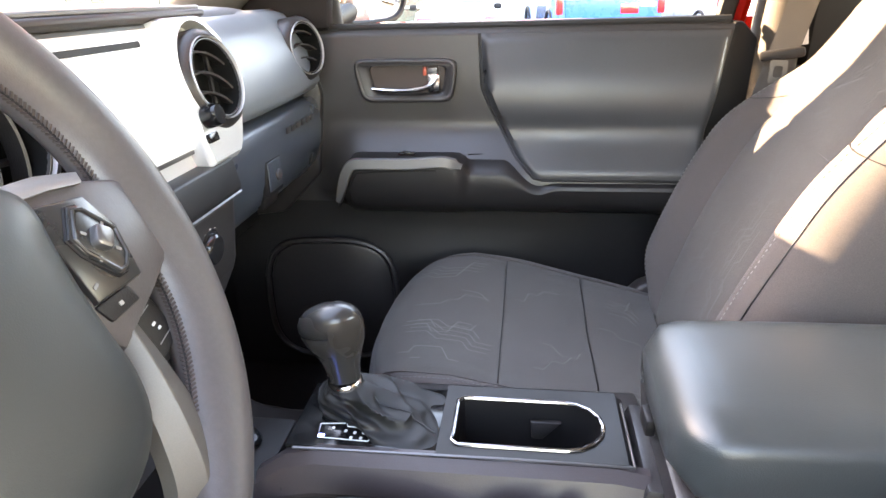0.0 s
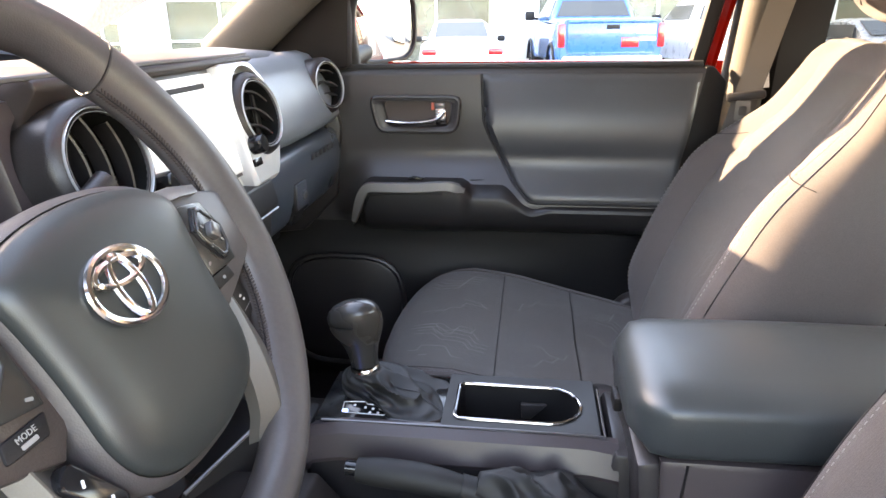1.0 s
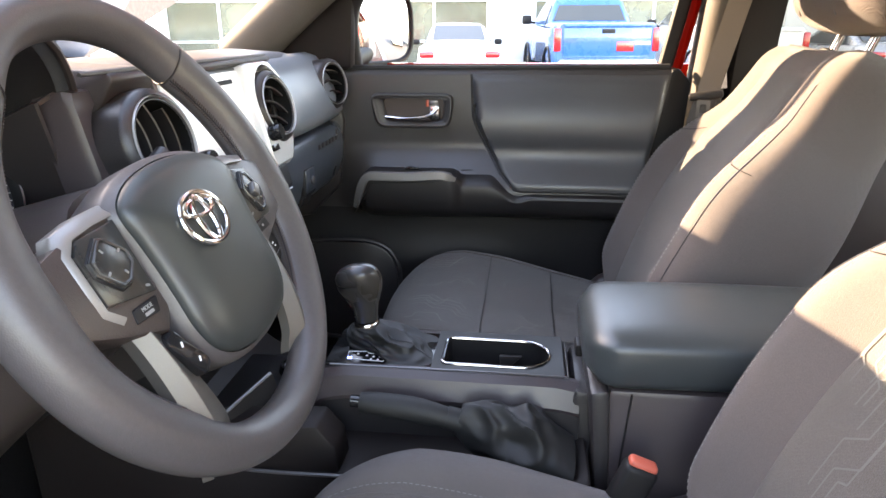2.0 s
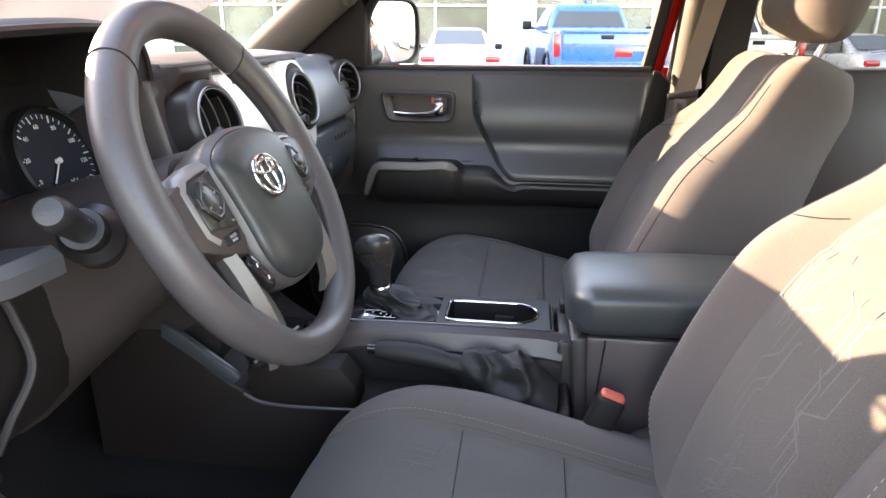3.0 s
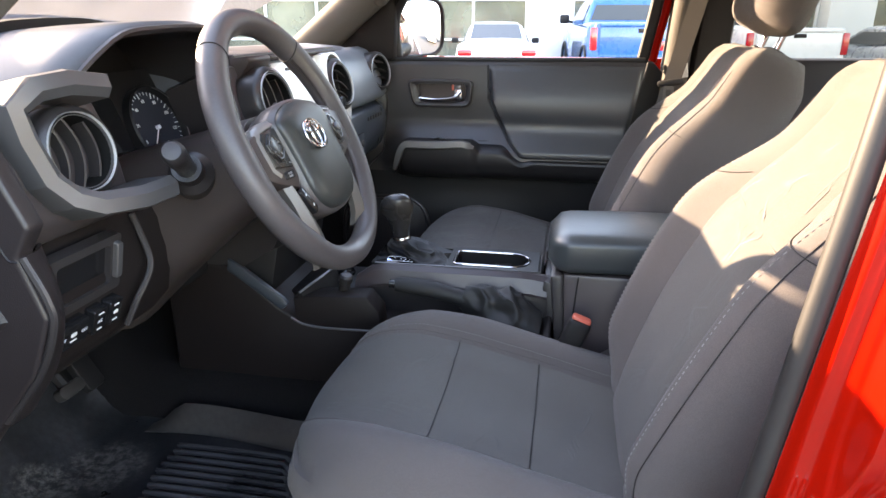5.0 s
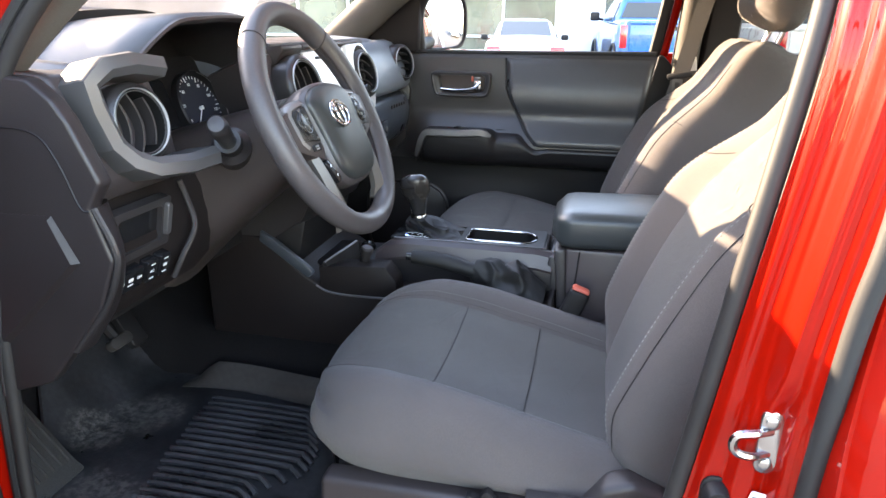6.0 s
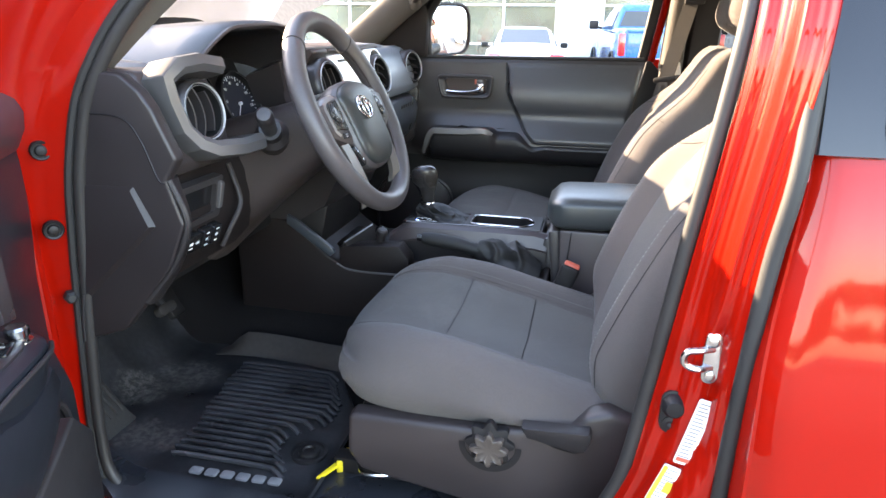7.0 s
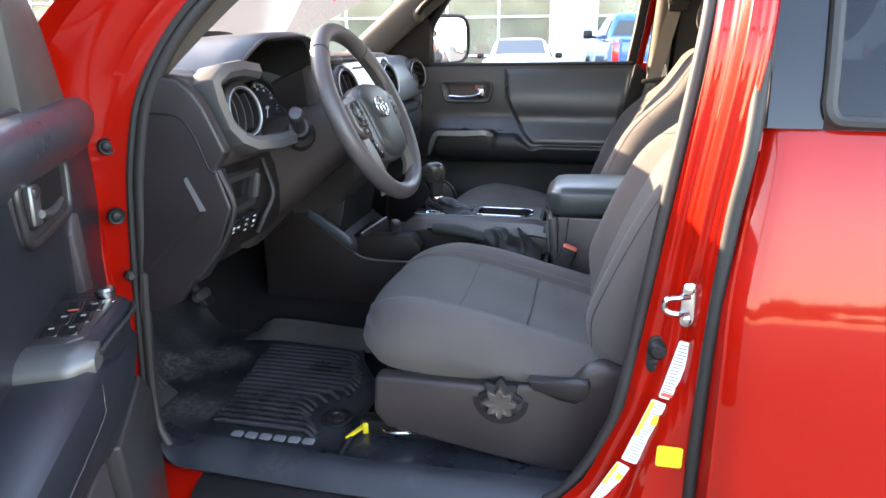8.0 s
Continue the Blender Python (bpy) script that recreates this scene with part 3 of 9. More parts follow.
def lock_post():
    post = thing("lock_post", (0.36, -0.73, 0.7), "glossy red lock post with striker, labels and rubber buffer", "door post", kind="structure")
    def f(u, v):
        z = 0.66 + 1.08 * v
        x0 = seal_x(z) + 0.008
        x1 = 0.390 + 0.036 * ease(1.10, 1.55, z)
        tuck = 0.085 * ease(1.42, 1.74, z)
        bottom = 0.02 * ease(0.85, 0.68, z)
        prof = ((0.0, 0.0), (0.10, -0.010), (0.36, -0.013), (0.46, -0.022), (0.58, -0.050), (0.66, -0.053), (0.84, -0.058), (1.0, -0.064))
        low_prof = (0.0, -0.012, -0.014, -0.030, -0.034, -0.030, -0.052, -0.062)
        k = min(7, u * 7 * (1 + 0.9 * ease(1.0, 0.85, z)))
        i = min(6, int(k))
        t = ease(0, 1, k - i)
        a = u
        b = prof[i][1] + (prof[i + 1][1] - prof[i][1]) * t
        low = low_prof[i] + (low_prof[i + 1] - low_prof[i]) * t
        b = low + (b - low) * ease(1.10, 1.17, z)
        return (x0 + (x1 - x0) * a, -0.722 + b + tuck - bottom, z)
    part("panel", sheet(B(), f, 42, 40, 0.01), red_paint, post)
    # striker
    bm = B()
    plate(bm, rrect(0.019, 0.066, 0.009), frame_from((0, -1, 0)), (0.365, -0.7555, 1.092), 0.005, 0.002)
    for dz in (-0.022, 0.022):
        lathe(bm, [(0.006, 0.004), (0.006, 0.008), (0.004, 0.009), (0.0005, 0.009)], (0.365, -0.7555, 1.092 + dz), (0, -1, 0), 14)
    tube(bm, catmull([(0.366, -0.758, 1.104), (0.350, -0.766, 1.104), (0.337, -0.768, 1.102), (0.333, -0.768, 1.093), (0.337, -0.768, 1.084), (0.350, -0.766, 1.080), (0.366, -0.758, 1.080)], 5), 0.0042, 8)
    part("striker", bm, steel, post, "shiny steel door striker loop")
    bm = B()
    plate(bm, rrect(0.030, 0.060, 0.014), frame_from((0, -1, 0)), (0.334, -0.7345, 1.002), 0.004, 0.001)
    lathe(bm, [(0.015, 0.0), (0.0145, 0.012), (0.010, 0.018), (0.001, 0.019)], (0.334, -0.7355, 1.014), (0, -1, 0), 20)
    lathe(bm, [(0.009, 0.0), (0.009, 0.005), (0.004, 0.006), (0.001, 0.004)], (0.332, -0.7355, 0.987), (0, -1, 0), 16)
    part("buffer", bm, plastic_dark, post, "black rubber door buffer")
    return post


LOCK = lock_post()


def post_labels():
    """Stickers on the lower part of the lock post, in the plane of the post."""
    m = frame_from((0.05, -1, 0))
    specs = [((0.3585, -0.7585, 0.990), 13, 0.020, 0.094, paper_white), ((0.323, -0.7605, 0.886), 19, 0.024, 0.112, paper_white), ((0.280, -0.7605, 0.790), 27, 0.022, 0.080, paper_white)]
    for o, tilt, w, h, mat in specs:
        r = m @ Matrix.Rotation(radians(-tilt), 3, 'Z')
        lab = thing("sticker", o, "white paper label with rows of small print on the red post", "sticker", group="labels on the lock post")
        bm = B()
        plate(bm, rrect(w, h, 0.003), r, o, 0.0012, 0.0)
        part("paper", bm, mat, lab)
        bm = B()
        rows = int(h / 0.0055)
        for i in range(rows):
            y = -h / 2 + 0.006 + i * (h - 0.012) / max(1, rows - 1)
            ln = w * random.uniform(0.5, 0.8)
            plate(bm, rrect(ln, 0.0012, 0.0004, 1), r, Vector(o) + r @ V((ln - w * 0.8) / 2, y, 0.0013), 0.0003)
        part("print", bm, ink, lab, "rows of dark print")
        if h > 0.06:
            bm = B()
            if w > 0.021:
                plate(bm, rrect(w * 0.22, h * 0.56, 0.001, 2), r, Vector(o) + r @ V(-w * 0.37, h * 0.20, 0.0016), 0.0004)
                part("warning_bar", bm, ink_yellow, lab, "yellow warning bar")
                bm = B()
                plate(bm, rrect(w * 0.40, h * 0.15, 0.001, 2), r, Vector(o) + r @ V(w * 0.24, h * 0.22, 0.0016), 0.0004)
                part("warning_block", bm, ink_yellow, lab, "yellow warning block")
            else:
                plate(bm, rrect(w * 0.8, h * 0.06, 0.001, 2), r, Vector(o) + r @ V(0, -h * 0.43, 0.0016), 0.0004)
                part("code_strip", bm, orange_red, lab, "red end strip")
    o = V(0.358, -0.7862, 0.866)
    bm = B()
    plate(bm, rrect(0.036, 0.034, 0.004), frame_from((0, -1, 0)), o, 0.001, 0)
    single("sticker", bm, yellow_tag, "plain yellow sticker on the red post", "sticker")


post_labels()


def rear_door():
    """The closed rear door next to the opening, seen from outside."""
    door = thing("rear_door", (0.9, -0.80, 0.6), "glossy red rear side door with tinted window", "car door", kind="structure")
    def lean(z):
        """How far the skin stands out at z."""
        t = 0.0
        for k in range(30):
            zz = 1.335 - (1.335 - z) * (k + 0.5) / 30
            t += math.tan(radians(17 * (zz - 0.82) / 0.515 + 2.2 * math.sin((zz - 0.82) * 26) * ease(0.7, 0.8, zz))) * (1.335 - z) / 30
        return t
    zs = [0.50 + 0.835 * k / 48 for k in range(49)]
    outs = [lean(z) for z in zs]
    def f(u, v):
        x0 = 0.404 + 0.021 * ease(1.08, 1.335, 0.50 + 0.835 * v)
        x = x0 + (1.39 - x0) * u
        k = min(47, int(v * 48))
        y = -0.775 - (outs[k] + (outs[k + 1] - outs[k]) * (v * 48 - k))
        if u < 0.02:
            y += 0.02 * (1 - u / 0.02)
        return (x, y, 0.50 + 0.835 * v)
    part("skin", sheet(B(), f, 60, 48, 0.01), red_paint, door)
    def shut(u, v):
        x, y, z = f(0.004, v)
        return (x - 0.010 * u, y + (-0.765 - y) * u, z)
    part("shut_face", sheet(B(), shut, 4, 30, 0.004), red_paint, door, "red shut face of the door edge")
    def g(u, v):
        z = 1.338 + 0.40 * v
        x0 = 0.428 + 0.014 * v
        return (x0 + (1.36 - x0) * u, -0.784 + 0.155 * v ** 1.15, z)
    part("window_frame", sheet(B(), lambda u, v: g(u * 0.066, v), 4, 10, 0.008), gloss_black, door, "gloss black window frame post")
    part("window_pane", sheet(B(), lambda u, v: g(0.076 + 0.924 * u, 0.03 + 0.97 * v), 20, 14, 0.004), tinted, door, "dark tinted glass")
    bm = B()
    pts = [Vector(g(0.070, v)) + V(0, -0.004, 0) for v in (1.0, 0.7, 0.4, 0.14, 0.07)] + [Vector(g(0.078, 0.030)) + V(0, -0.004, 0), Vector(g(0.10, 0.020)) + V(0, -0.005, 0)] + [Vector(g(u, 0.018)) + V(0, -0.005, 0) for u in (0.2, 0.5, 1.0)]
    tube(bm, catmull(pts, 5), 0.0085, 8)
    part("window_rubber", bm, rubber, door, "black rubber window run")
    bm = B()
    tube(bm, catmull([(0.392, -0.785, 0.55), (0.391, -0.788, 0.80), (0.391, -0.789, 0.95), (0.394, -0.789, 1.07), (0.402, -0.788, 1.22), (0.414, -0.785, 1.34), (0.424, -0.730, 1.55), (0.432, -0.650, 1.73)], 6), 0.0095, 10)
    part("edge_seal", bm, rubber, door, "black rubber edge seal")


rear_door()


def right_side():
    """Passenger side: lock pillar, rear door trim with its window opening, outer skin."""
    # the pillar's rear half is coloured black to imitate its shaded side
    for name, mat, lab, f0, f1, back in (("pillar_middle_right", pillar_trim, "brown-grey trimmed middle pillar on the passenger side", 0.0, 0.46, 0.0), ("pillar_middle_rear", plastic_dark, "rear half of the middle pillar, blackened for shade", 0.47, 1.15, 0.012)):
        bm = B()
        rings = []
        for k in range(13):
            z = 1.02 + 0.72 * k / 12
            w = 0.15 - 0.02 * k / 12
            xa, xb = 0.372 + 0.035 * (k / 12) + w * f0, 0.372 + 0.035 * (k / 12) + w * f1
            y = 0.70 - 0.07 * ease(1.35, 1.74, z) + back
            rings.append([V(xa, y - 0.012, z), V(xa + 0.012, y - 0.030, z), V((xa + xb) / 2, y - 0.037, z), V(xb - 0.008, y - 0.034, z), V(xb, y - 0.012, z), V(xb, y + 0.05, z), V(xa, y + 0.05, z)])
        loft(bm, rings)
        single(name, bm, mat, lab, "pillar", kind="structure")
    def pane(u, v):
        return (0.49 + 1.15 * u, 0.738 - 0.075 * v, 1.37 + 0.36 * v)
    ob = single("window_rear_right", sheet(B(), pane, 8, 4), privacy_glass, "grey-tinted rear side window glass", "window", kind="structure")
    ob.visible_shadow = False
    bm = B()
    prism(bm, [(0.36, 0.62), (1.75, 0.62), (1.75, 1.38), (0.48, 1.372), (0.36, 1.02)], 'y', 0.69, 0.76, bev=0.012)
    single("rear_door_trim", bm, plastic_black, "black trimmed rear passenger door below its window", "car door", kind="structure")
    bm = B()
    box(bm, (1.70, 0.68, 1.56), (0.20, 0.05, 0.42), bev=0.01)
    single("pillar_rear_right", bm, headliner, "beige trimmed rear corner pillar", "pillar", kind="structure")
    def f(u, v):
        x = -0.70 + 2.5 * u
        z = 0.5 + 0.86 * v
        return (x, 0.93 + 0.045 * math.sin(math.pi * v), z)
    single("side_skin", sheet(B(), f, 20, 14, 0.01), red_paint, "glossy red outer skin of the passenger side", "body side", kind="structure")
    bm = B()
    tube(bm, catmull([(0.362, 0.745, 1.36), (0.385, 0.715, 1.52), (0.40, 0.67, 1.70)], 5), 0.013, 8)
    single("window_post", bm, red_paint, "red painted rear edge of the passenger door frame", "trim", kind="structure")
    bm = B()
    tube(bm, catmull([(0.335, 0.735, 1.36), (0.358, 0.705, 1.52), (0.375, 0.66, 1.70)], 5), 0.016, 8, squash=0.7)
    single("window_post", bm, plastic_dark, "black rubber rear edge of the passenger window", "trim", kind="structure")
    bm = B()
    prism(bm, [(0.285, 0.70), (0.42, 0.70), (0.42, 1.30), (0.362, 1.362), (0.347, 1.362), (0.30, 1.12)], 'y', 0.705, 0.76, bev=0.006)
    single("door_edge_seal", bm, plastic_dark, "black rubber gap between passenger door and pillar", "door seal", kind="structure")
    # low passenger side wall behind seat and dash
    bm = B()
    box(bm, (-0.25, 0.72, 0.86), (1.5, 0.04, 0.40), bev=0.01)
    single("wall_right_low", bm, plastic_dark, "black lower cab side behind the passenger seat", "wall", kind="structure")


right_side()
# ---------- seats ----------
def seat(name, cy, dx, label, group, driver=False):
    s = thing(name, (dx, cy, 0.68), label, "car seat", group)
    HW = 0.245
    NX, NU = 44, 44

    SEAMS = (0.016, 0.150)
    SEW, ROLL = (0.57, 0.56) if driver else (0.84, 0.66)
    # cushion: stations along x, points across u
    X0, X1 = -0.156, 0.31
    def top(x, u):
        a = abs(u)
        z = 0.960 - 0.20 * max(0, x + 0.045) - 0.05 * max(0, x - 0.06)
        z += (0.036 * ease(0.48, 0.80, a) if driver else 0.020 * ease(0.72, 0.95, a)) * (0.45 + 0.55 * ease(-0.15, 0.05, x))
        z -= 0.010 * (1 - ease(0.0, 0.5, a)) * ease(-0.1, 0.1, x)
        z -= 0.0035 * math.exp(-((a - SEW) / 0.03) ** 2) * ease(-0.13, -0.06, x)
        for q in SEAMS:
            if a < SEW:
                z -= 0.0035 * math.exp(-((x - q) / 0.007) ** 2) * ease(SEW - 0.01, SEW - 0.07, a)
        ts = max(0, (a - ROLL) / (1 - ROLL))
        tf = max(0, (-0.060 - x) / (-0.060 - X0))
        t = min(1, (ts ** 2.4 + tf ** 2.4) ** (1 / 2.4))
        z -= 0.052 * (1 - math.sqrt(max(0, 1 - t * t)))
        z += 0.0015 * noise.noise((x * 14, u * 4, cy * 9))
        return z
    def hw(x):
        t = min(1, max(0, (0.03 - x) / (0.03 - X0)))
        return HW * (0.66 + 0.34 * (1 - t ** 2.8) ** 0.5)
    def on_top(x, u, lift=0.0):
        return V(x + dx - 0.026 * (1 - u * u) * ease(0.02, X0, x), cy + hw(x) * u, top(x, u) + lift)
    def P(i, j):
        x = X0 + (X1 - X0) * (i / NX) ** 1.6
        u = -1 + 2 * j / NU
        u = math.copysign(abs(u) ** 0.85, u)
        return on_top(x, u), x, u
    bolster, insert = B(), B()
    grid = [[P(i, j) for j in range(NU + 1)] for i in range(NX + 1)]
    caches = ({}, {})
    def vert(bm, cache, i, j):
        if (i, j) not in cache:
            cache[(i, j)] = bm.verts.new(grid[i][j][0])
        return cache[(i, j)]
    for i in range(NX):
        for j in range(NU):
            _, x, u = grid[i][j]
            u2 = grid[i][j + 1][2]
            ins = abs(u + u2) / 2 < SEW
            bm, ca = (insert, caches[1]) if ins else (bolster, caches[0])
            bm.faces.new([vert(bm, ca, a, b) for a, b in ((i, j), (i + 1, j), (i + 1, j + 1), (i, j + 1))])
    # skirts down to the base
    ZB = 0.850
    def skirt(path):
        prev = None
        for (p, out) in path:
            col = []
            for k in range(6):
                t = k / 5
                q = p.lerp(V(p.x, p.y, ZB), t) + out * (0.012 * math.sin(math.pi * min(1, t * 1.1)) - 0.014 * t * t)
                col.append(bolster.verts.new(q))
            if prev:
                for k in range(5):
                    bolster.faces.new((prev[k], col[k], col[k + 1], prev[k + 1]))
            prev = col
    def outward(i, j):
        d = V(-max(0, 1 - i / 12), (grid[i][j][2]) * min(1, 0.4 + i / 12), 0)
        return d.normalized()
    edge = [(grid[i][0][0], outward(i, 0)) for i in range(NX, -1, -1)] + [(grid[0][j][0], outward(0, j)) for j in range(1, NU + 1)] + [(grid[i][NU][0], outward(i, NU)) for i in range(1, NX + 1)]
    skirt(edge)
    part("cushion_bolster", bolster, fabric_side, s, "smooth grey fabric bolster", angle=60)
    part("cushion_insert", insert, fabric_insert, s, "ribbed dark grey fabric insert", angle=60)
    # stitched seams between insert and bolsters, cross seams, faint woven lines
    for sgn in (-1, 1):
        edge_u = SEW + 0.015
        path = [on_top(x, edge_u * sgn, 0.0008) for x in [-0.150 + 0.44 * k / 54 for k in range(55)]]
        bm = B()
        tube(bm, path, 0.0010, 5)
        part("piping", bm, fabric_side, s, "grey seam beside the insert")
        bm = B()
        for k in range(70):
            x = -0.145 + 0.43 * k / 70
            q = [on_top(x + d, (edge_u + 0.04) * sgn, 0.0001) for d in (0.0, 0.0036)]
            tube(bm, q, 0.0005, 4)
        tagged(part("stitching", bm, thread_grey, s, "pale dashed stitching on the bolster"), kind="stuff")
    for q in SEAMS:
        bm = B()
        tube(bm, [on_top(q, u, 0.0016) for u in [(SEW - 0.01) * (k / 12 - 1) for k in range(25)]], 0.0008, 6)
        part("seam", bm, plastic_dark, s, "dark cross seam")
    rng = random.Random(23 if driver else 8)
    bm = B()
    # bundles of parallel lines that run back and jog sideways, thick at the front, sparse behind
    for k in range(9 if driver else 15):
        x_lo, x_hi = ((-0.140, SEAMS[0] - 0.010), (-0.140, SEAMS[0] - 0.010), (SEAMS[1] + 0.010, 0.245), (SEAMS[0] + 0.012, SEAMS[1] - 0.012))[k % 4]
        x, u = rng.uniform(x_lo, x_hi - 0.05), rng.uniform(-SEW + 0.05, SEW - 0.30)
        jogs = [(rng.uniform(0.012, 0.035), 0.0) if i % 2 == 0 else (rng.uniform(0.006, 0.014), rng.choice((-1, 1)) * rng.uniform(0.06, 0.13)) for i in range(5)]
        for line in range(rng.choice((1, 2, 3, 4)) if k % 4 < 3 else 1):
            xx, uu = x + 0.004 * line, u + 0.052 * line
            run = [(xx, uu)]
            for jx, ju in jogs:
                xx, uu = xx + jx, uu + ju
                run.append((xx, uu))
            run = [p for p in run if abs(p[1]) < SEW - 0.04 and x_lo <= p[0] <= x_hi]
            for (x0, u0), (x1, u1) in zip(run, run[1:]):
                for i in range(5):
                    p, q = [on_top(x0 + (x1 - x0) * t, u0 + (u1 - u0) * t, 0.0010) for t in (i / 5, (i + 1) / 5)]
                    wide = (q - p).cross(V(0, 0, 1)).normalized() * 0.0008
                    bm.faces.new([bm.verts.new(c_) for c_ in (p - wide, q - wide, q + wide, p + wide)])
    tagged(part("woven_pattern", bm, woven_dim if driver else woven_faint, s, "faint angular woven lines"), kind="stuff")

    # backrest
    R = radians(24.5)
    up, nor = V(math.sin(R), 0, math.cos(R)), V(-math.cos(R), 0, math.sin(R))
    O = V(0.315 + dx, cy, 0.875)
    H = 0.60
    NV, NT = 46, 72
    def bhw(v):
        w = 0.232 + 0.022 * math.sin(math.pi * min(1, v / 0.75))
        w -= 0.050 * ease(0.52, 0.90, v)
        t = max(0, (v - 0.93) / 0.07)
        w *= 0.80 + 0.20 * math.sqrt(max(0, 1 - t * t))
        t = max(0, (0.06 - v) / 0.06)
        return w * (1 - 0.1 * t)
    def face(u, v):
        """How far the front stands out at u, v."""
        a = abs(u)
        w = 0.052 + 0.022 * math.sin(math.pi * min(1, v * 1.3)) - 0.03 * ease(0.55, 1.0, v)
        w += 0.052 * ease(0.50, 0.80, a) * (1 - 0.75 * ease(0.50, 0.80, v)) * ease(-0.05, 0.15, v)
        w -= 0.006 * math.exp(-((a - 0.53) / 0.022) ** 2) * (1 - ease(0.86, 0.9, v))
        if a < 0.53:
            w -= 0.004 * math.exp(-((v - 0.60 - 0.03 * u) / 0.010) ** 2)
        t = max(0, (v - 0.90) / 0.10)
        w -= 0.05 * (1 - math.sqrt(max(0, 1 - t * t)))
        return w
    def Q(iv, it):
        v = iv / NV
        th = 2 * math.pi * it / NT
        c, sn = math.cos(th), math.sin(th)
        u = math.copysign(abs(c) ** 0.62, c)
        half = bhw(v)
        if sn >= 0:
            w = face(u, v) * abs(sn) ** 0.55 + (-0.01) * (1 - abs(sn))
        else:
            w = -0.150 * abs(sn) ** 0.6 * (1 - 0.20 * ease(0.88, 1, v)) - 0.01 * (1 - abs(sn))
        return O + up * (H * v) + V(0, 1, 0) * (half * u) + nor * w, u, v, sn
    bolster, insert = B(), B()
    grid2 = [[Q(i, j) for j in range(NT)] for i in range(NV + 1)]
    ca, cb = {}, {}
    def vert2(bm, cache, i, j):
        j %= NT
        if (i, j) not in cache:
            cache[(i, j)] = bm.verts.new(grid2[i][j][0])
        return cache[(i, j)]
    for i in range(NV):
        for j in range(NT):
            u = (grid2[i][j][1] + grid2[i][(j + 1) % NT][1]) / 2
            sn = (grid2[i][j][3] + grid2[i][(j + 1) % NT][3]) / 2
            ins = abs(u) < 0.53 and sn > 0 and 0.02 < (i + 0.5) / NV < 0.90
            bm, cache = (insert, cb) if ins else (bolster, ca)
            bm.faces.new([vert2(bm, cache, a, b) for a, b in ((i, j), (i, j + 1), (i + 1, j + 1), (i + 1, j))])
    bolster.faces.new([vert2(bolster, ca, 0, j) for j in range(NT) if (0, j) in ca or True][::-1])
    bolster.faces.new([vert2(bolster, ca, NV, j) for j in range(NT)])
    part("backrest_bolster", bolster, fabric_side, s, "smooth grey fabric backrest side", angle=60)
    part("backrest_insert", insert, fabric_insert, s, "dark grey patterned fabric insert", angle=60)
    def onback(u, v, lift=0.001):
        c = abs(u) ** (1 / 0.62)
        sn = math.sqrt(max(0, 1 - c * c))
        w = face(u, v) * sn ** 0.55 - 0.01 * (1 - sn)
        return O + up * (H * v) + V(0, 1, 0) * (bhw(v) * u) + nor * (w + lift)
    for sgn in (-1, 1):
        bm = B()
        tube(bm, [onback(sgn * 0.86, 0.04 + 0.84 * k / 40, 0.0002) for k in range(41)], 0.0010, 5)
        part("piping", bm, plastic_black, s, "dark backrest seam")
        bm = B()
        tube(bm, [onback(sgn * 0.53, 0.04 + 0.85 * k / 40, 0.0005) for k in range(41)], 0.0007, 5)
        part("seam", bm, plastic_dark, s, "dark insert seam")
    for sgn in (-1, 1):
        bm = B()
        tube(bm, [onback(sgn * (0.53 + 0.40 * k / 14), 0.675 - 0.05 * k / 14 - 0.02 * math.sin(math.pi * k / 14), 0.0005) for k in range(15)], 0.0007, 5)
        part("seam", bm, plastic_dark, s, "dark shoulder seam")
    bm = B()
    tube(bm, [onback(-0.53 + 1.06 * k / 30, 0.60 + 0.03 * (-0.53 + 1.06 * k / 30), 0.0002) for k in range(31)], 0.0007, 5)
    part("seam", bm, fabric_side, s, "cross seam of the insert")
    # dashed top-stitch beside the seam
    bm = B()
    for sgn in (-1, 1):
        for k in range(64):
            v = 0.06 + 0.80 * k / 64
            tube(bm, [onback(sgn * 0.78, v, 0.0), onback(sgn * 0.78, v + 0.0060, 0.0)], 0.0005, 4)
    tagged(part("stitching", bm, thread_light, s, "pale dashed stitching"), kind="stuff")
    # faint angular line pattern woven into the insert
    rng = random.Random(11 if driver else 5)
    bm = B()
    for k in range(30):
        u, v = -0.46 + 0.92 * (k * 0.381966 % 1), 0.04 + 0.74 * (k * 0.7548 % 1)
        side = rng.choice((-1, 1))
        for twin in range(rng.choice((1, 1, 2))):
            uu, vv = u + 0.085 * twin, v - 0.020 * twin * side
            pts = [(uu, vv)]
            for step in range(rng.choice((3, 4, 5))):
                L = rng.uniform(0.025, 0.10) if step % 2 == 0 else rng.uniform(0.012, 0.045)
                if step % 2:
                    uu += side * L * rng.choice((2.2, 3.4))
                vv += L * (1.0 if step % 2 == 0 else 0.7)
                pts.append((uu, vv))
            keep = [q for q in pts if abs(q[0]) < 0.49 and q[1] < 0.86]
            fine = []
            for (u0, v0), (u1, v1) in zip(keep, keep[1:]):
                n = max(3, int(abs(v1 - v0) * 60 + abs(u1 - u0) * 25))
                fine += [onback(u0 + (u1 - u0) * i / n, v0 + (v1 - v0) * i / n, 0.0003) for i in range(n)]
            for p, q in zip(fine, fine[1:]):
                wide = (q - p).cross(nor).normalized() * 0.0010
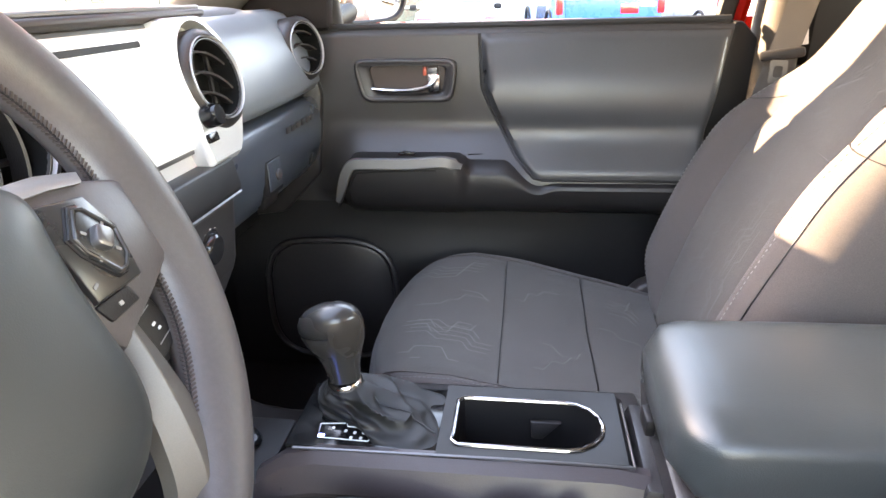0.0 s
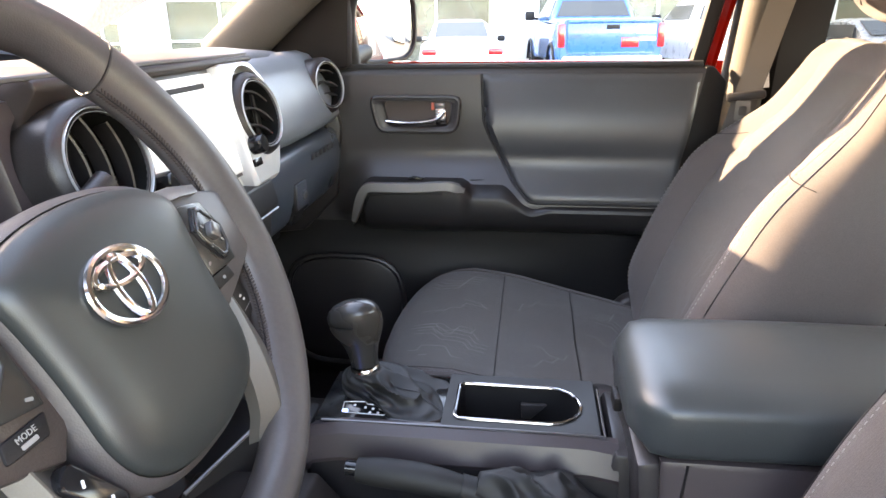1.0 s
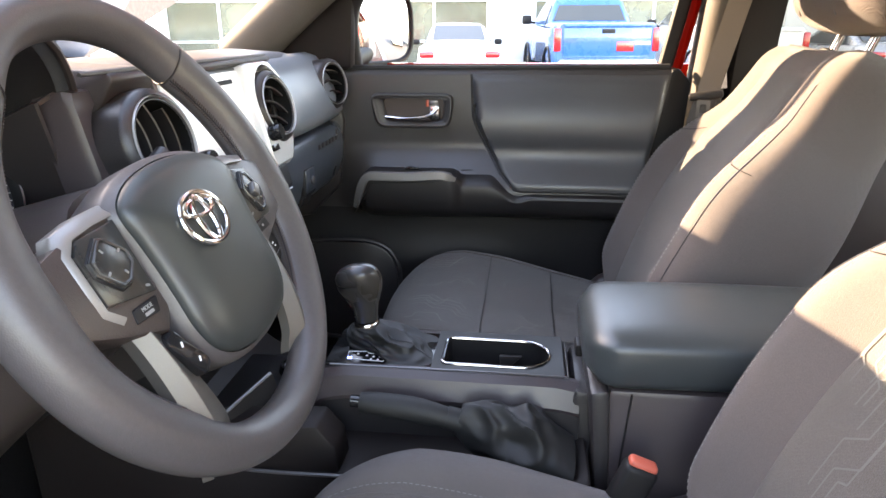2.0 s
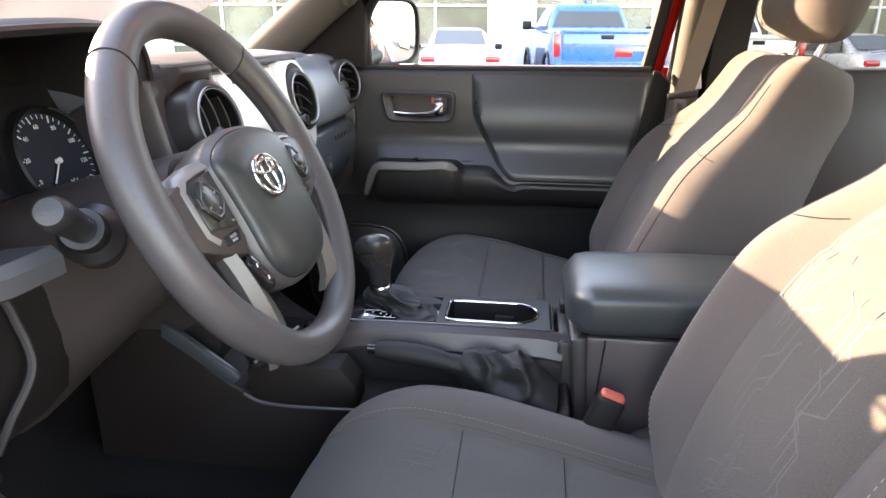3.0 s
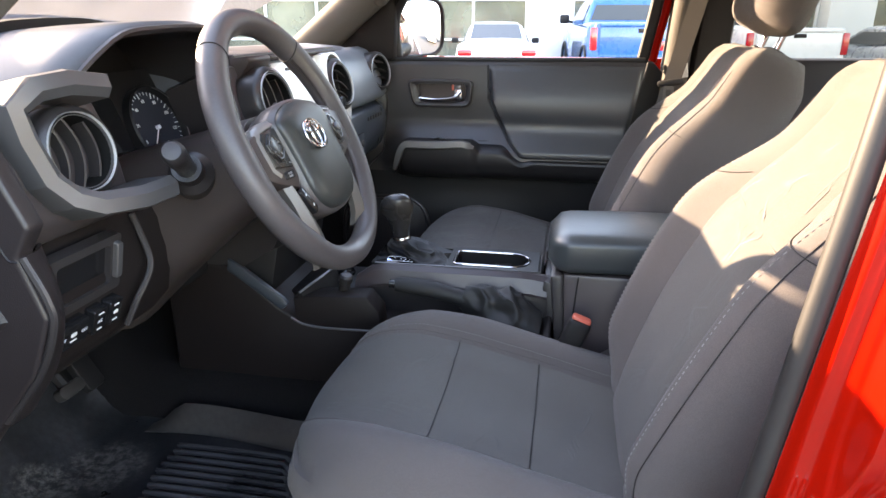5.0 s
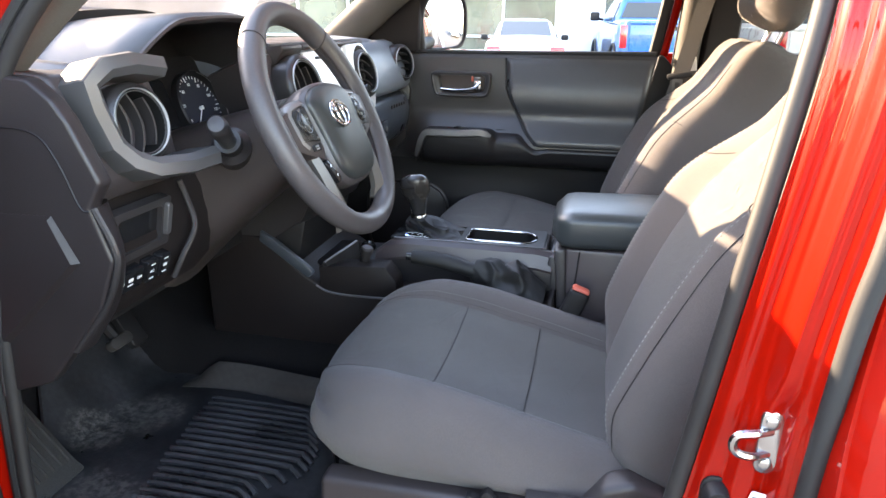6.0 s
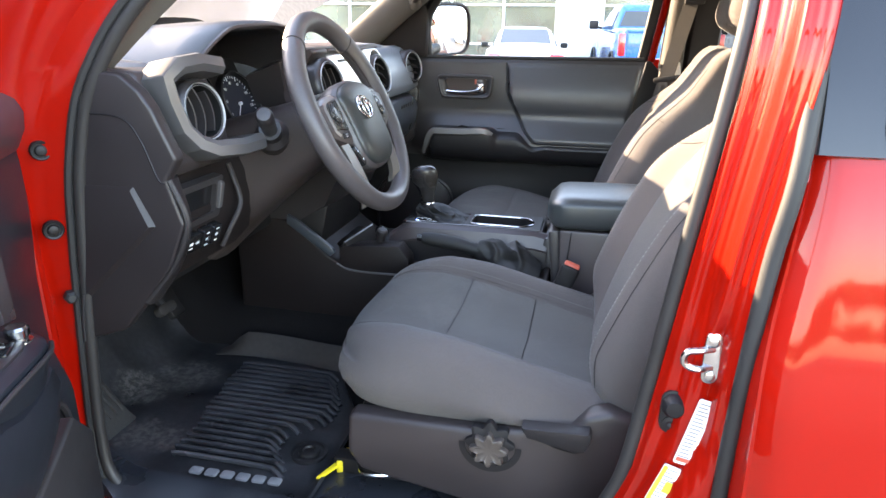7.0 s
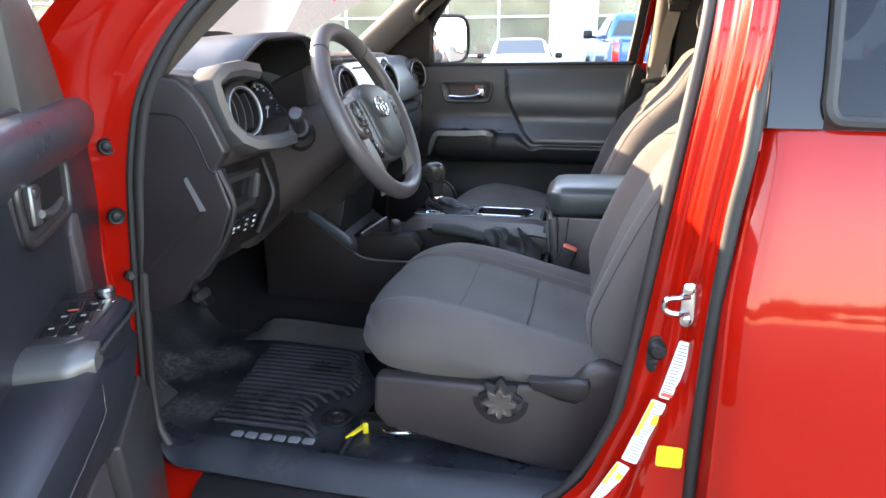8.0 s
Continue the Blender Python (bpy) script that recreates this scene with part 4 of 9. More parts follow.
                bm.faces.new([bm.verts.new(c_) for c_ in (p - wide, q - wide, q + wide, p + wide)])
    tagged(part("woven_pattern", bm, woven_thread, s, "faint angular woven lines"), kind="stuff")

    # headrest
    HO = O + up * (H - 0.012)
    bm = B()
    rings = []
    for k in range(23):
        t = k / 22
        e_ = abs(2 * t - 1)
        hwid = (0.152 - 0.012 * t) * (1 - e_ ** 7) ** 0.30 + 0.001
        hdep = 0.064 * (1 - e_ ** 4) ** 0.40 + 0.001
        c = HO + up * (0.040 + 0.185 * t) + nor * (-0.012 + 0.022 * t)
        ring = []
        for j in range(40):
            a = 2 * math.pi * j / 40
            ca_, sa_ = math.cos(a), math.sin(a)
            bow = -0.020 * ca_ * ca_
            ring.append(c + V(0, 1, 0) * (hwid * math.copysign(abs(ca_) ** 0.45, ca_)) + nor * (hdep * math.copysign(abs(sa_) ** 0.7, sa_) + bow * (sa_ > 0)))
        rings.append(ring)
    loft(bm, rings)
    hr = part("headrest", bm, fabric_side, s, angle=60)
    for sgn in (-1, 1):
        bm = B()
        tube(bm, [HO + up * (0.048 + 0.17 * k / 20) + nor * (-0.012 + 0.022 * k / 20 + 0.0615 * (1 - abs(2 * k / 20 - 1) ** 4 * 0.35)) + V(0, sgn * (0.070 - 0.010 * math.sin(math.pi * k / 20)), 0) for k in range(21)], 0.0016, 5)
        part("seam", bm, plastic_black, hr, "stitched headrest seam")
    for sgn in (-1, 1):
        bm = B()
        tube(bm, [HO - up * 0.03 - nor * 0.055 + V(0, sgn * 0.062, 0), HO + up * 0.08 - nor * 0.045 + V(0, sgn * 0.062, 0)], 0.007, 12)
        part("post", bm, chrome, s, "chrome headrest post")
        bm = B()
        lathe(bm, [(0.023, 0.0), (0.023, 0.008), (0.017, 0.012), (0.0075, 0.012)], HO + up * 0.008 - nor * 0.053 + V(0, sgn * 0.062, 0), up, 18, up=(0, 1, 0))
        part("post_guide", bm, plastic_dark, s, "black plastic post guide")

    # base shell below the cushion
    for side in (-1, 1):
        y0 = cy + side * (HW + 0.012)
        y1 = cy + side * (HW - 0.03)
        bm = B()
        pts = [(-0.118, 0.848), (-0.122, 0.775), (-0.10, 0.742), (0.02, 0.722), (0.20, 0.692), (0.265, 0.685), (0.32, 0.76), (0.345, 0.90), (0.30, 0.915), (0.262, 0.90), (0.235, 0.872), (0.10, 0.852)]
        prism(bm, [(a + dx, b) for a, b in pts], 'y', min(y0, y1), max(y0, y1), bev=0.010, seg=3)
        shield = part("side_shield", bm, dash_brown, s, "brown-black plastic seat side shield")
        if driver and side == -1:
            seat_controls(shield, y0, dx)
    bm = B()
    prism(bm, [(-0.112 + dx, 0.845), (-0.112 + dx, 0.77), (-0.09 + dx, 0.74), (0.30 + dx, 0.70), (0.30 + dx, 0.86)], 'y', cy - 0.21, cy + 0.21, bev=0.01)
    part("base", bm, plastic_dark, s, "black seat base")
    for side in (-1, 1):
        bm = B()
        box(bm, (dx + 0.05, cy + side * 0.19, 0.70), (0.44, 0.035, 0.04), bev=0.006)
        part("rail", bm, plastic_dark, s, "black floor rail")
    return s


def seat_controls(shield, y, dx):
    n = V(0, -1, 0)
    m = frame_from(n)
    c = V(0.120 + dx, y, 0.829)
    # crescent recess and lobed height knob
    bm = B()
    ring0 = []
    for k in range(25):
        a = radians(178 + 184 * k / 24)
        ring0.append((0.050 * math.cos(a), 0.048 * math.sin(a)))
    outline = ring0 + [(0.040 * math.cos(radians(362 - 184 * k / 24)), 0.036 * math.sin(radians(362 - 184 * k / 24))) for k in range(25)]
    vs0 = [bm.verts.new(c + m @ V(p[0], p[1], 0.002)) for p in outline]
    vs1 = [bm.verts.new(c + m @ V(p[0], p[1], -0.004)) for p in outline]
    for i in range(24):
        j = len(outline) - 1 - i
        bm.faces.new((vs0[i], vs0[i + 1], vs0[j - 1], vs0[j]))
        bm.faces.new((vs0[i], vs1[i], vs1[i + 1], vs0[i + 1]))
        bm.faces.new((vs0[j], vs0[j - 1], vs1[j - 1], vs1[j]))
    part("recess", bm, plastic_dark, shield, "dark crescent recess")
    bm = B()
    rings = []
    for h, sc in ((0.0, 1.0), (0.014, 1.0), (0.018, 0.95), (0.019, 0.86), (0.017, 0.78), (0.017, 0.01)):
        ring = []
        for k in range(72):
            a = 2 * math.pi * k / 72
            r = (0.0262 + 0.0048 * math.cos(8 * a)) * sc if sc > 0.8 else 0.0235 * sc
            ring.append(c + m @ V(r * math.cos(a), r * math.sin(a), h))
        rings.append(ring)
    loft(bm, rings)
    part("height_knob", bm, knob_tan, shield, "lobed bronze-grey height knob")
    bm = B()
    plate(bm, [((0.0345 + 0.0052 * math.cos(8 * a)) * math.cos(a), 0.006 + (0.0345 + 0.0052 * math.cos(8 * a)) * math.sin(a)) for a in [2 * math.pi * k / 64 for k in range(64)]], m, c, 0.008, 0.001, -0.004)
    part("knob_base", bm, plastic_dark, shield, "black lobed base behind the knob")
    bm = B()
    o = V(0.222 + dx, y, 0.872)
    prof = [(-0.052, 0.012), (0.048, 0.016), (0.052, 0.008), (0.044, -0.016), (0.03, -0.020), (-0.045, -0.004)]
    plate(bm, prof, m, o, 0.024, 0.004, 0.0)
    part("recline_lever", bm, plastic_black, shield, "black seat recline lever")
    bm = B()
    prof = [(-0.055, 0.0), (0.02, -0.008), (0.05, -0.014), (0.03, -0.034), (0.0, -0.030), (-0.05, -0.010)]
    plate(bm, prof, m, o, 0.004, 0.001, 0.0)
    part("lever_recess", bm, plastic_dark, shield, "dark recess under the lever")


SEAT_Y = -0.36
driver_seat = seat("driver_seat", SEAT_Y, -0.03, "dark grey cloth driver seat with pale stitching and woven line pattern", "front seats", True)
passenger_seat = seat("passenger_seat", 0.41, -0.045, "dark grey cloth passenger seat partly in sunlight", "front seats")
# ---------- steering ----------
def steering():
    C = V(-0.2254, -0.3428, 1.3039)
    T = radians(25.5)
    n = V(math.cos(T), 0, math.sin(T))
    m = frame_from(n)
    w = thing("steering_wheel", C, "dark leather steering wheel with silver lower spokes and stitched rim", "steering wheel")
    RM, rr = 0.1745, 0.0172
    def at(a, r, h=0.0):
        return C + m @ V(r * math.cos(a), r * math.sin(a), h)
    SEAM = radians(166)
    def inner(ang):
        """How far the rim reaches in from its middle line: fuller where it is held."""
        a = (ang + 90) % 360 - 90
        a = a if a <= 90 else 180 - a
        return rr + 0.0095 * ease(-66, -42, a) * ease(68, 44, a) + 0.006 * math.exp(-(a / 13) ** 2)
    def skin(ang, t, up=0.0):
        a = radians(ang)
        c_ = math.cos(t)
        wide = (rr if c_ > 0 else inner(ang)) + up
        return at(a, RM + wide * c_, (rr + up) * math.sin(t) - 0.002 * max(0, -c_))
    def section(ang):
        return [skin(ang, 2 * math.pi * i / 22) for i in range(22)]
    # rim in four leather quarters with seams between
    cuts = [(50, 130), (130, 410)]
    for a0, a1 in cuts:
        bm = B()
        loft(bm, [section(a0 + 0.4 + (a1 - a0 - 0.8) * k / 80) for k in range(81)])
        part("rim", bm, leather, w, angle=60)
    # sewn seam along the inner side of the rim, puckered leather on both sides of it
    for a0, a1 in ((-46, 50), (130, 226)):
        bm = B()
        tube(bm, [skin(a0 + (a1 - a0) * k / 60, SEAM, 0.0001) for k in range(61)], 0.0007, 5)
        part("seam_groove", bm, plastic_dark, w, "dark sewn groove of the rim")
    bm = B()
    for k in range(196):
        ang = -46 + 0.97 * (k % 98) + (176 if k > 97 else 0)
        for sd in (-1, 1):
            tube(bm, [skin(ang, SEAM + 0.03 * sd, 0.0), skin(ang + 0.35, SEAM + 0.09 * sd, 0.0004), skin(ang + 0.7, SEAM + 0.16 * sd, -0.0003)], 0.0008, 5)
    tagged(part("stitching", bm, thread_rim, w, "reddish-brown cross stitching round the rim"), kind="stuff")
    for ang in (50, 130):
        bm = B()
        a = radians(ang)
        ring = [skin(ang, 2 * math.pi * i / 24, 0.0004) for i in range(24)]
        tube(bm, ring, 0.0007, 5, closed=True)
        part("rim_seam", bm, plastic_black, w, "dark rim seam")
    CH = C
    # airbag cover
    bm = B()
    half = [(0.0, 0.058), (0.030, 0.056), (0.058, 0.050), (0.077, 0.040), (0.083, 0.028), (0.080, 0.006), (0.0775, -0.018), (0.0765, -0.042), (0.076, -0.066), (0.068, -0.088), (0.049, -0.103), (0.024, -0.109)]
    outl = [(p.x, p.y) for p in catmull([V(a, b, 0) for a, b in half] + [V(0, -0.110, 0)] + [V(-a, b, 0) for a, b in half[:0:-1]], 3, True)]
    rings = []
    def shrunk(sc, h):
        return [CH + m @ V(p[0] * sc, (p[1] + 0.02) * sc - 0.02, h) for p in outl]
    for sc, h in ((0.90, 0.0), (0.928, 0.0125), (0.924, 0.0185), (0.90, 0.0215), (0.80, 0.0262), (0.6, 0.0295), (0.3, 0.0312), (0.01, 0.0315)):
        rings.append(shrunk(sc, h))
    loft(bm, rings)
    hub = part("airbag_cover", bm, airbag_vinyl, w, "smooth dark grey airbag cover", angle=50)
    # the cover's bevel takes a paler material to imitate light on it
    bm = B()
    loft(bm, [shrunk(*q) for q in ((0.92, -0.030), (1.0, -0.012), (1.0, 0.006), (0.992, 0.0095), (0.938, 0.0150), (0.929, 0.0130), (0.92, 0.0))], caps=False)
    part("cover_edge", bm, leather, hub, "edge band of the airbag cover, paler brown for its lit bevel", angle=50)
    # chrome badge, plain rings
    bm = B()
    bc = V(-0.0155, 0.0, 0.0305)
    tilt = Matrix.Rotation(radians(-4), 3, 'X')
    tube(bm, [CH + m @ (bc + tilt @ V(0.0285 * math.cos(a), 0.0205 * math.sin(a), 0.002)) for a in [2 * math.pi * k / 40 for k in range(40)]], 0.0023, 8, closed=True)
    tube(bm, [CH + m @ (bc + tilt @ V(0.0095 * math.cos(a), 0.0180 * math.sin(a) - 0.001, 0.002)) for a in [2 * math.pi * k / 30 for k in range(30)]], 0.0024, 8, closed=True)
    tube(bm, [CH + m @ (bc + tilt @ V(0.020 * math.cos(a), 0.0065 * math.sin(a) + 0.0085, 0.002)) for a in [2 * math.pi * k / 30 for k in range(30)]], 0.0022, 8, closed=True)
    part("badge", bm, chrome, hub, "chrome oval badge of plain rings")
    bm = B()
    for i, (wd, y) in enumerate(((0.020, -0.045), (0.014, -0.052))):
        plate(bm, rrect(wd, 0.003, 0.001, 2), m, CH + m @ V(0, y - 0.006, 0.0295), 0.0009)
    part("embossing", bm, airbag_vinyl, hub)
    # spokes: side pads and lower silver arms
    for sg in (-1, 1):
        bm = B()
        prof = [(sg * 0.070, 0.034), (sg * 0.120, 0.030), (sg * 0.166, 0.018), (sg * 0.168, -0.022), (sg * 0.128, -0.040), (sg * 0.085, -0.055), (sg * 0.062, -0.03)]
        plate(bm, prof, m, C, 0.010, 0.004, -0.012)
        # left spoke plate is coloured darker, standing in for shade on that side
        part("spoke", bm, column_brown if sg < 0 else leather, w)
        # button pod with hexagonal pad
        bm = B()
        if sg < 0:
            prof = [(-0.081, 0.0275), (-0.1205, 0.0250), (-0.1285, 0.0165), (-0.1275, -0.019), (-0.081, -0.0265)]
            hexa = [(-0.1085, 0.0215), (-0.103, 0.0200), (-0.0885, 0.0065), (-0.0885, -0.0030), (-0.100, -0.0138), (-0.110, -0.0146), (-0.1250, 0.0004), (-0.1250, 0.0095)]
        else:
            prof = [(0.079, 0.0255), (0.1160, 0.0205), (0.1255, 0.0), (0.1205, -0.0285), (0.083, -0.0285)]
            hexa = [(0.0995, 0.0185), (0.106, 0.0175), (0.1207, -0.0006), (0.1181, -0.0168), (0.1105, -0.0228), (0.1043, -0.0228), (0.0908, -0.0048), (0.0878, 0.0045)]
        mid = V(sum(p[0] for p in hexa) / 8, sum(p[1] for p in hexa) / 8, 0)
        plate(bm, prof, m, C, 0.0135, 0.002, -0.004)
        pod = part("button_pod", bm, pod_satin, w, "dark satin button pod")
        bm = B()
        plate(bm, hexa, m, C, 0.0165, 0.0015, 0.011)
        part("rocker_pad", bm, pod_satin, pod)
        bm = B()
        tube(bm, [C + m @ V(p[0], p[1], 0.0137) for p in hexa], 0.0010, 6, closed=True)
        part("pad_gap", bm, plastic_dark, pod, "dark gap round the pad")
        bm = B()
        tube(bm, [C + m @ (mid + (V(*p, 0) - mid) * 0.86 + V(0, 0, 0.0162)) for p in hexa], 0.0013, 8, closed=True)
        part("pad_edge", bm, knob_satin, pod, "raised satin black ridge of the pad")
        if sg > 0:
            bm = B()
            plate(bm, rrect(0.011, 0.012, 0.003), m @ Matrix.Rotation(radians(-40), 3, 'Z'), C + m @ V(0.1045, -0.002, 0.0155), 0.006, 0.002, 0.0)
            part("pad_button", bm, gunmetal, pod, "raised satin middle button")
        bm = B()
        for k in range(4):
            a = radians(90 * k + (30 if sg < 0 else 45))
            plate(bm, rrect(0.0034, 0.0016, 0.0005, 2), m @ Matrix.Rotation(a, 3, 'Z'), CH + m @ (mid + V(0.0105 * math.cos(a), 0.0105 * math.sin(a), 0.0164)), 0.0005)
        plate(bm, rrect(0.0042, 0.0018, 0.0006, 2), m @ Matrix.Rotation(radians(20 * sg), 3, 'Z'), CH + m @ V(sg * 0.0870, -0.0205, 0.0136), 0.0004)
        part("marks", bm, thread_grey, pod, "pale control marks")
        bm = B()
        plate(bm, round_poly([(sg * 0.0815, -0.0290), (sg * 0.1090, -0.0290), (sg * 0.1115, -0.0385), (sg * 0.0860, -0.0400)], 0.002), m, CH, 0.0115, 0.0012, -0.006)
        part("mode_button", bm, plastic_dark, pod)
        if sg == -1:
            part("mode_mark", letters("MODE", 0.0042, m, CH + m @ V(-0.0965, -0.0325, 0.0117), 0.0002), thread_light, pod, "pale lettering")
        bm = B()
        plate(bm, rrect(0.0095 if sg < 0 else 0.0030, 0.0022, 0.0005, 2), m, CH + m @ V(sg * 0.0970, -0.0362 if sg < 0 else -0.0345, 0.0115), 0.0005)
        part("mode_line", bm, thread_light, pod, "white print bar")
        # flat silver band over the pod and down its outer side
        bm = B()
        band = (((0.074, 0.0300), (0.078, 0.0395)), ((0.100, 0.0290), (0.104, 0.0385)), ((0.1215, 0.0262), (0.130, 0.0335)), ((0.1300, 0.0175), (0.1385, 0.0205)), ((0.1290, -0.006), (0.1380, -0.006)), ((0.1285, -0.0205), (0.1365, -0.0250)), ((0.1180, -0.0300), (0.1240, -0.0370)))
        rings = []
        for p, q in (band if sg < 0 else band[:3]):
            a_, b_ = V(sg * p[0], p[1], 0.0125), V(sg * q[0], q[1], 0.0070)
            rings.append([CH + m @ c_ for c_ in (a_ + V(0, 0, -0.010), a_, a_.lerp(b_, 0.15) + V(0, 0, 0.0008), a_.lerp(b_, 0.9), b_ + V(0, 0, -0.002), b_ + V(0, 0, -0.010))])
        loft(bm, rings)
        part("pod_edge", bm, band_satin, w, "satin silver pod band", angle=40)
        bm = B()
        path = catmull([V(sg * 0.100, -0.038, 0.004), V(sg * 0.097, -0.070, 0.007), V(sg * 0.093, -0.104, 0.007), V(sg * 0.089, -0.134, 0.003), V(sg * 0.084, -0.153, -0.005)], 6)
        rings = []
        for k, p in enumerate(path):
            a, b = path[max(0, k - 1)], path[min(len(path) - 1, k + 1)]
            d = (b - a).normalized()
            sd = V(d.y, -d.x, 0).normalized() * sg
            wd = 0.0115 + 0.012 * ease(0, 1, k / (len(path) - 1))
            lf = sd * sg
            rings.append([CH + m @ q for q in (p - lf * wd + V(0, 0, -0.014), p - lf * wd + V(0, 0, -0.005), p + lf * (wd * 0.30) + V(0, 0, 0.0045), p + lf * (wd * 0.40) + V(0, 0, 0.0045), p + lf * wd + V(0, 0, -0.005), p + lf * wd + V(0, 0, -0.014))])
        loft(bm, rings)
        part("lower_spoke", bm, satin_silver, w, "satin grey lower spoke", angle=25)
    bm = B()
    prof = rrect(0.014, 0.040, 0.004)
    r2 = m @ Matrix.Rotation(radians(28), 3, 'Z')
    plate(bm, prof, r2, CH + m @ V(-0.0865, -0.074, 0.006), 0.008, 0.002, 0)
    ph = part("phone_button", bm, gloss_black, w, "gloss black phone button strip")
    bm = B()
    for d in (0.009, -0.009):
        plate(bm, rrect(0.004, 0.0014, 0.0005, 2), r2 @ Matrix.Rotation(radians(40), 3, 'Z'), CH + m @ V(-0.0865, -0.074, 0.0141) + (r2 @ V(0, d, 0)), 0.0006)
    part("marks", bm, mark_white, ph, "white handset marks")

    # cruise control stalk low behind the spoke
    bm = B()
    r3 = m @ Matrix.Rotation(radians(12), 3, 'Z')
    o3 = CH + m @ V(0.1245, -0.0580, -0.012)
    plate(bm, round_poly([(-0.013, 0.017), (0.013, 0.019), (0.012, -0.015), (-0.012, -0.017)], 0.003), r3, o3, 0.009, 0.002, -0.012)
    cs = part("cruise_stalk", bm, plastic_dark, w, "gloss black cruise control stalk")
    bm = B()
    for x_, y_, l_ in ((0.000, 0.001, 0.0034), (0.0015, -0.003, 0.0028)):
        plate(bm, rrect(l_, 0.0016, 0.0006, 2), r3, o3 + r3 @ V(x_, y_, 0.0091), 0.0004)
    part("marks", bm, mark_white, cs, "white control marks")
    bm = B()
    for y_ in (0.0100, -0.0090):
        plate(bm, rrect(0.014, 0.0006, 0.0002, 1), r3, o3 + r3 @ V(0, y_, 0.0091), 0.0003)
    part("stalk_line", bm, emblem_grey, cs)

    # column shroud
    col = thing("steering_column", (-0.36, -0.33, 1.20), "brown-black plastic steering column shroud with stalk", "steering column")
    bm = B()
    rings = []
    for k in range(9):
        t = k / 8
        c = C.lerp(V(-0.59, -0.330, 1.14), 0.11 + 0.89 * t)
        hy = 0.062 + 0.045 * t
        hz = 0.055 + 0.055 * t
        lower = 1.0 + 0.45 * t
        ring = []
        for j in range(28):
            a = 2 * math.pi * j / 28
            ca, sa = math.cos(a), math.sin(a)
            y = hy * math.copysign(abs(ca) ** 0.7, ca)
            z = (hz if sa > 0 else hz * lower) * math.copysign(abs(sa) ** 0.7, sa)
            ring.append(c + V(0, y, 0) + (m @ V(0, 1, 0)) * z)
        rings.append(ring)
    loft(bm, rings)
    part("shroud", bm, column_brown, col, angle=60)
    bm = B()
    base = V(-0.348, -0.425, 1.270)
    tip = V(-0.314, -0.512, 1.315)
    d = (tip - base).normalized()
    lathe(bm, [(0.030, -0.03), (0.030, 0.0), (0.024, 0.006), (0.020, 0.010), (0.019, 0.03)], base, d, 24)
    part("stalk_boot", bm, plastic_black, col)
    bm = B()
    L = (tip - base).length
    lathe(bm, [(0.0130, 0.02), (0.0130, L * 0.55), (0.0140, L * 0.72), (0.0148, L * 0.9), (0.0140, L + 0.004), (0.011, L + 0.008), (0.001, L + 0.009)], base, d, 24)
    part("stalk", bm, plastic_black, col, "black light stalk with rounded end")
    bm = B()
    for k in range(3):
        p = base + d * (L * (0.35 + 0.1 * k))
        plate(bm, rrect(0.009, 0.0028, 0.001, 2), frame_from((0.9, -0.2, 0.4)), p + V(0.9, -0.2, 0.4).normalized() * 0.0128, 0.0006)
    part("marks", bm, mark_white, col, "white stalk marks")
    # wiper stalk on the other side
    bm = B()
    a, b = V(-0.345, -0.25, 1.285), V(-0.338, -0.160, 1.322)
    tube(bm, [a, a.lerp(b, 0.5), b], lambda t: 0.009 + 0.005 * t, 14, squash=0.8)
    part("stalk", bm, plastic_black, col, "black wiper stalk")


steering()
# ---------- dashboard ----------
dash = thing("dashboard", (-0.45, YC, 0.95), "dark grey soft-touch dashboard with round vents and silver centre frame", "dashboard")


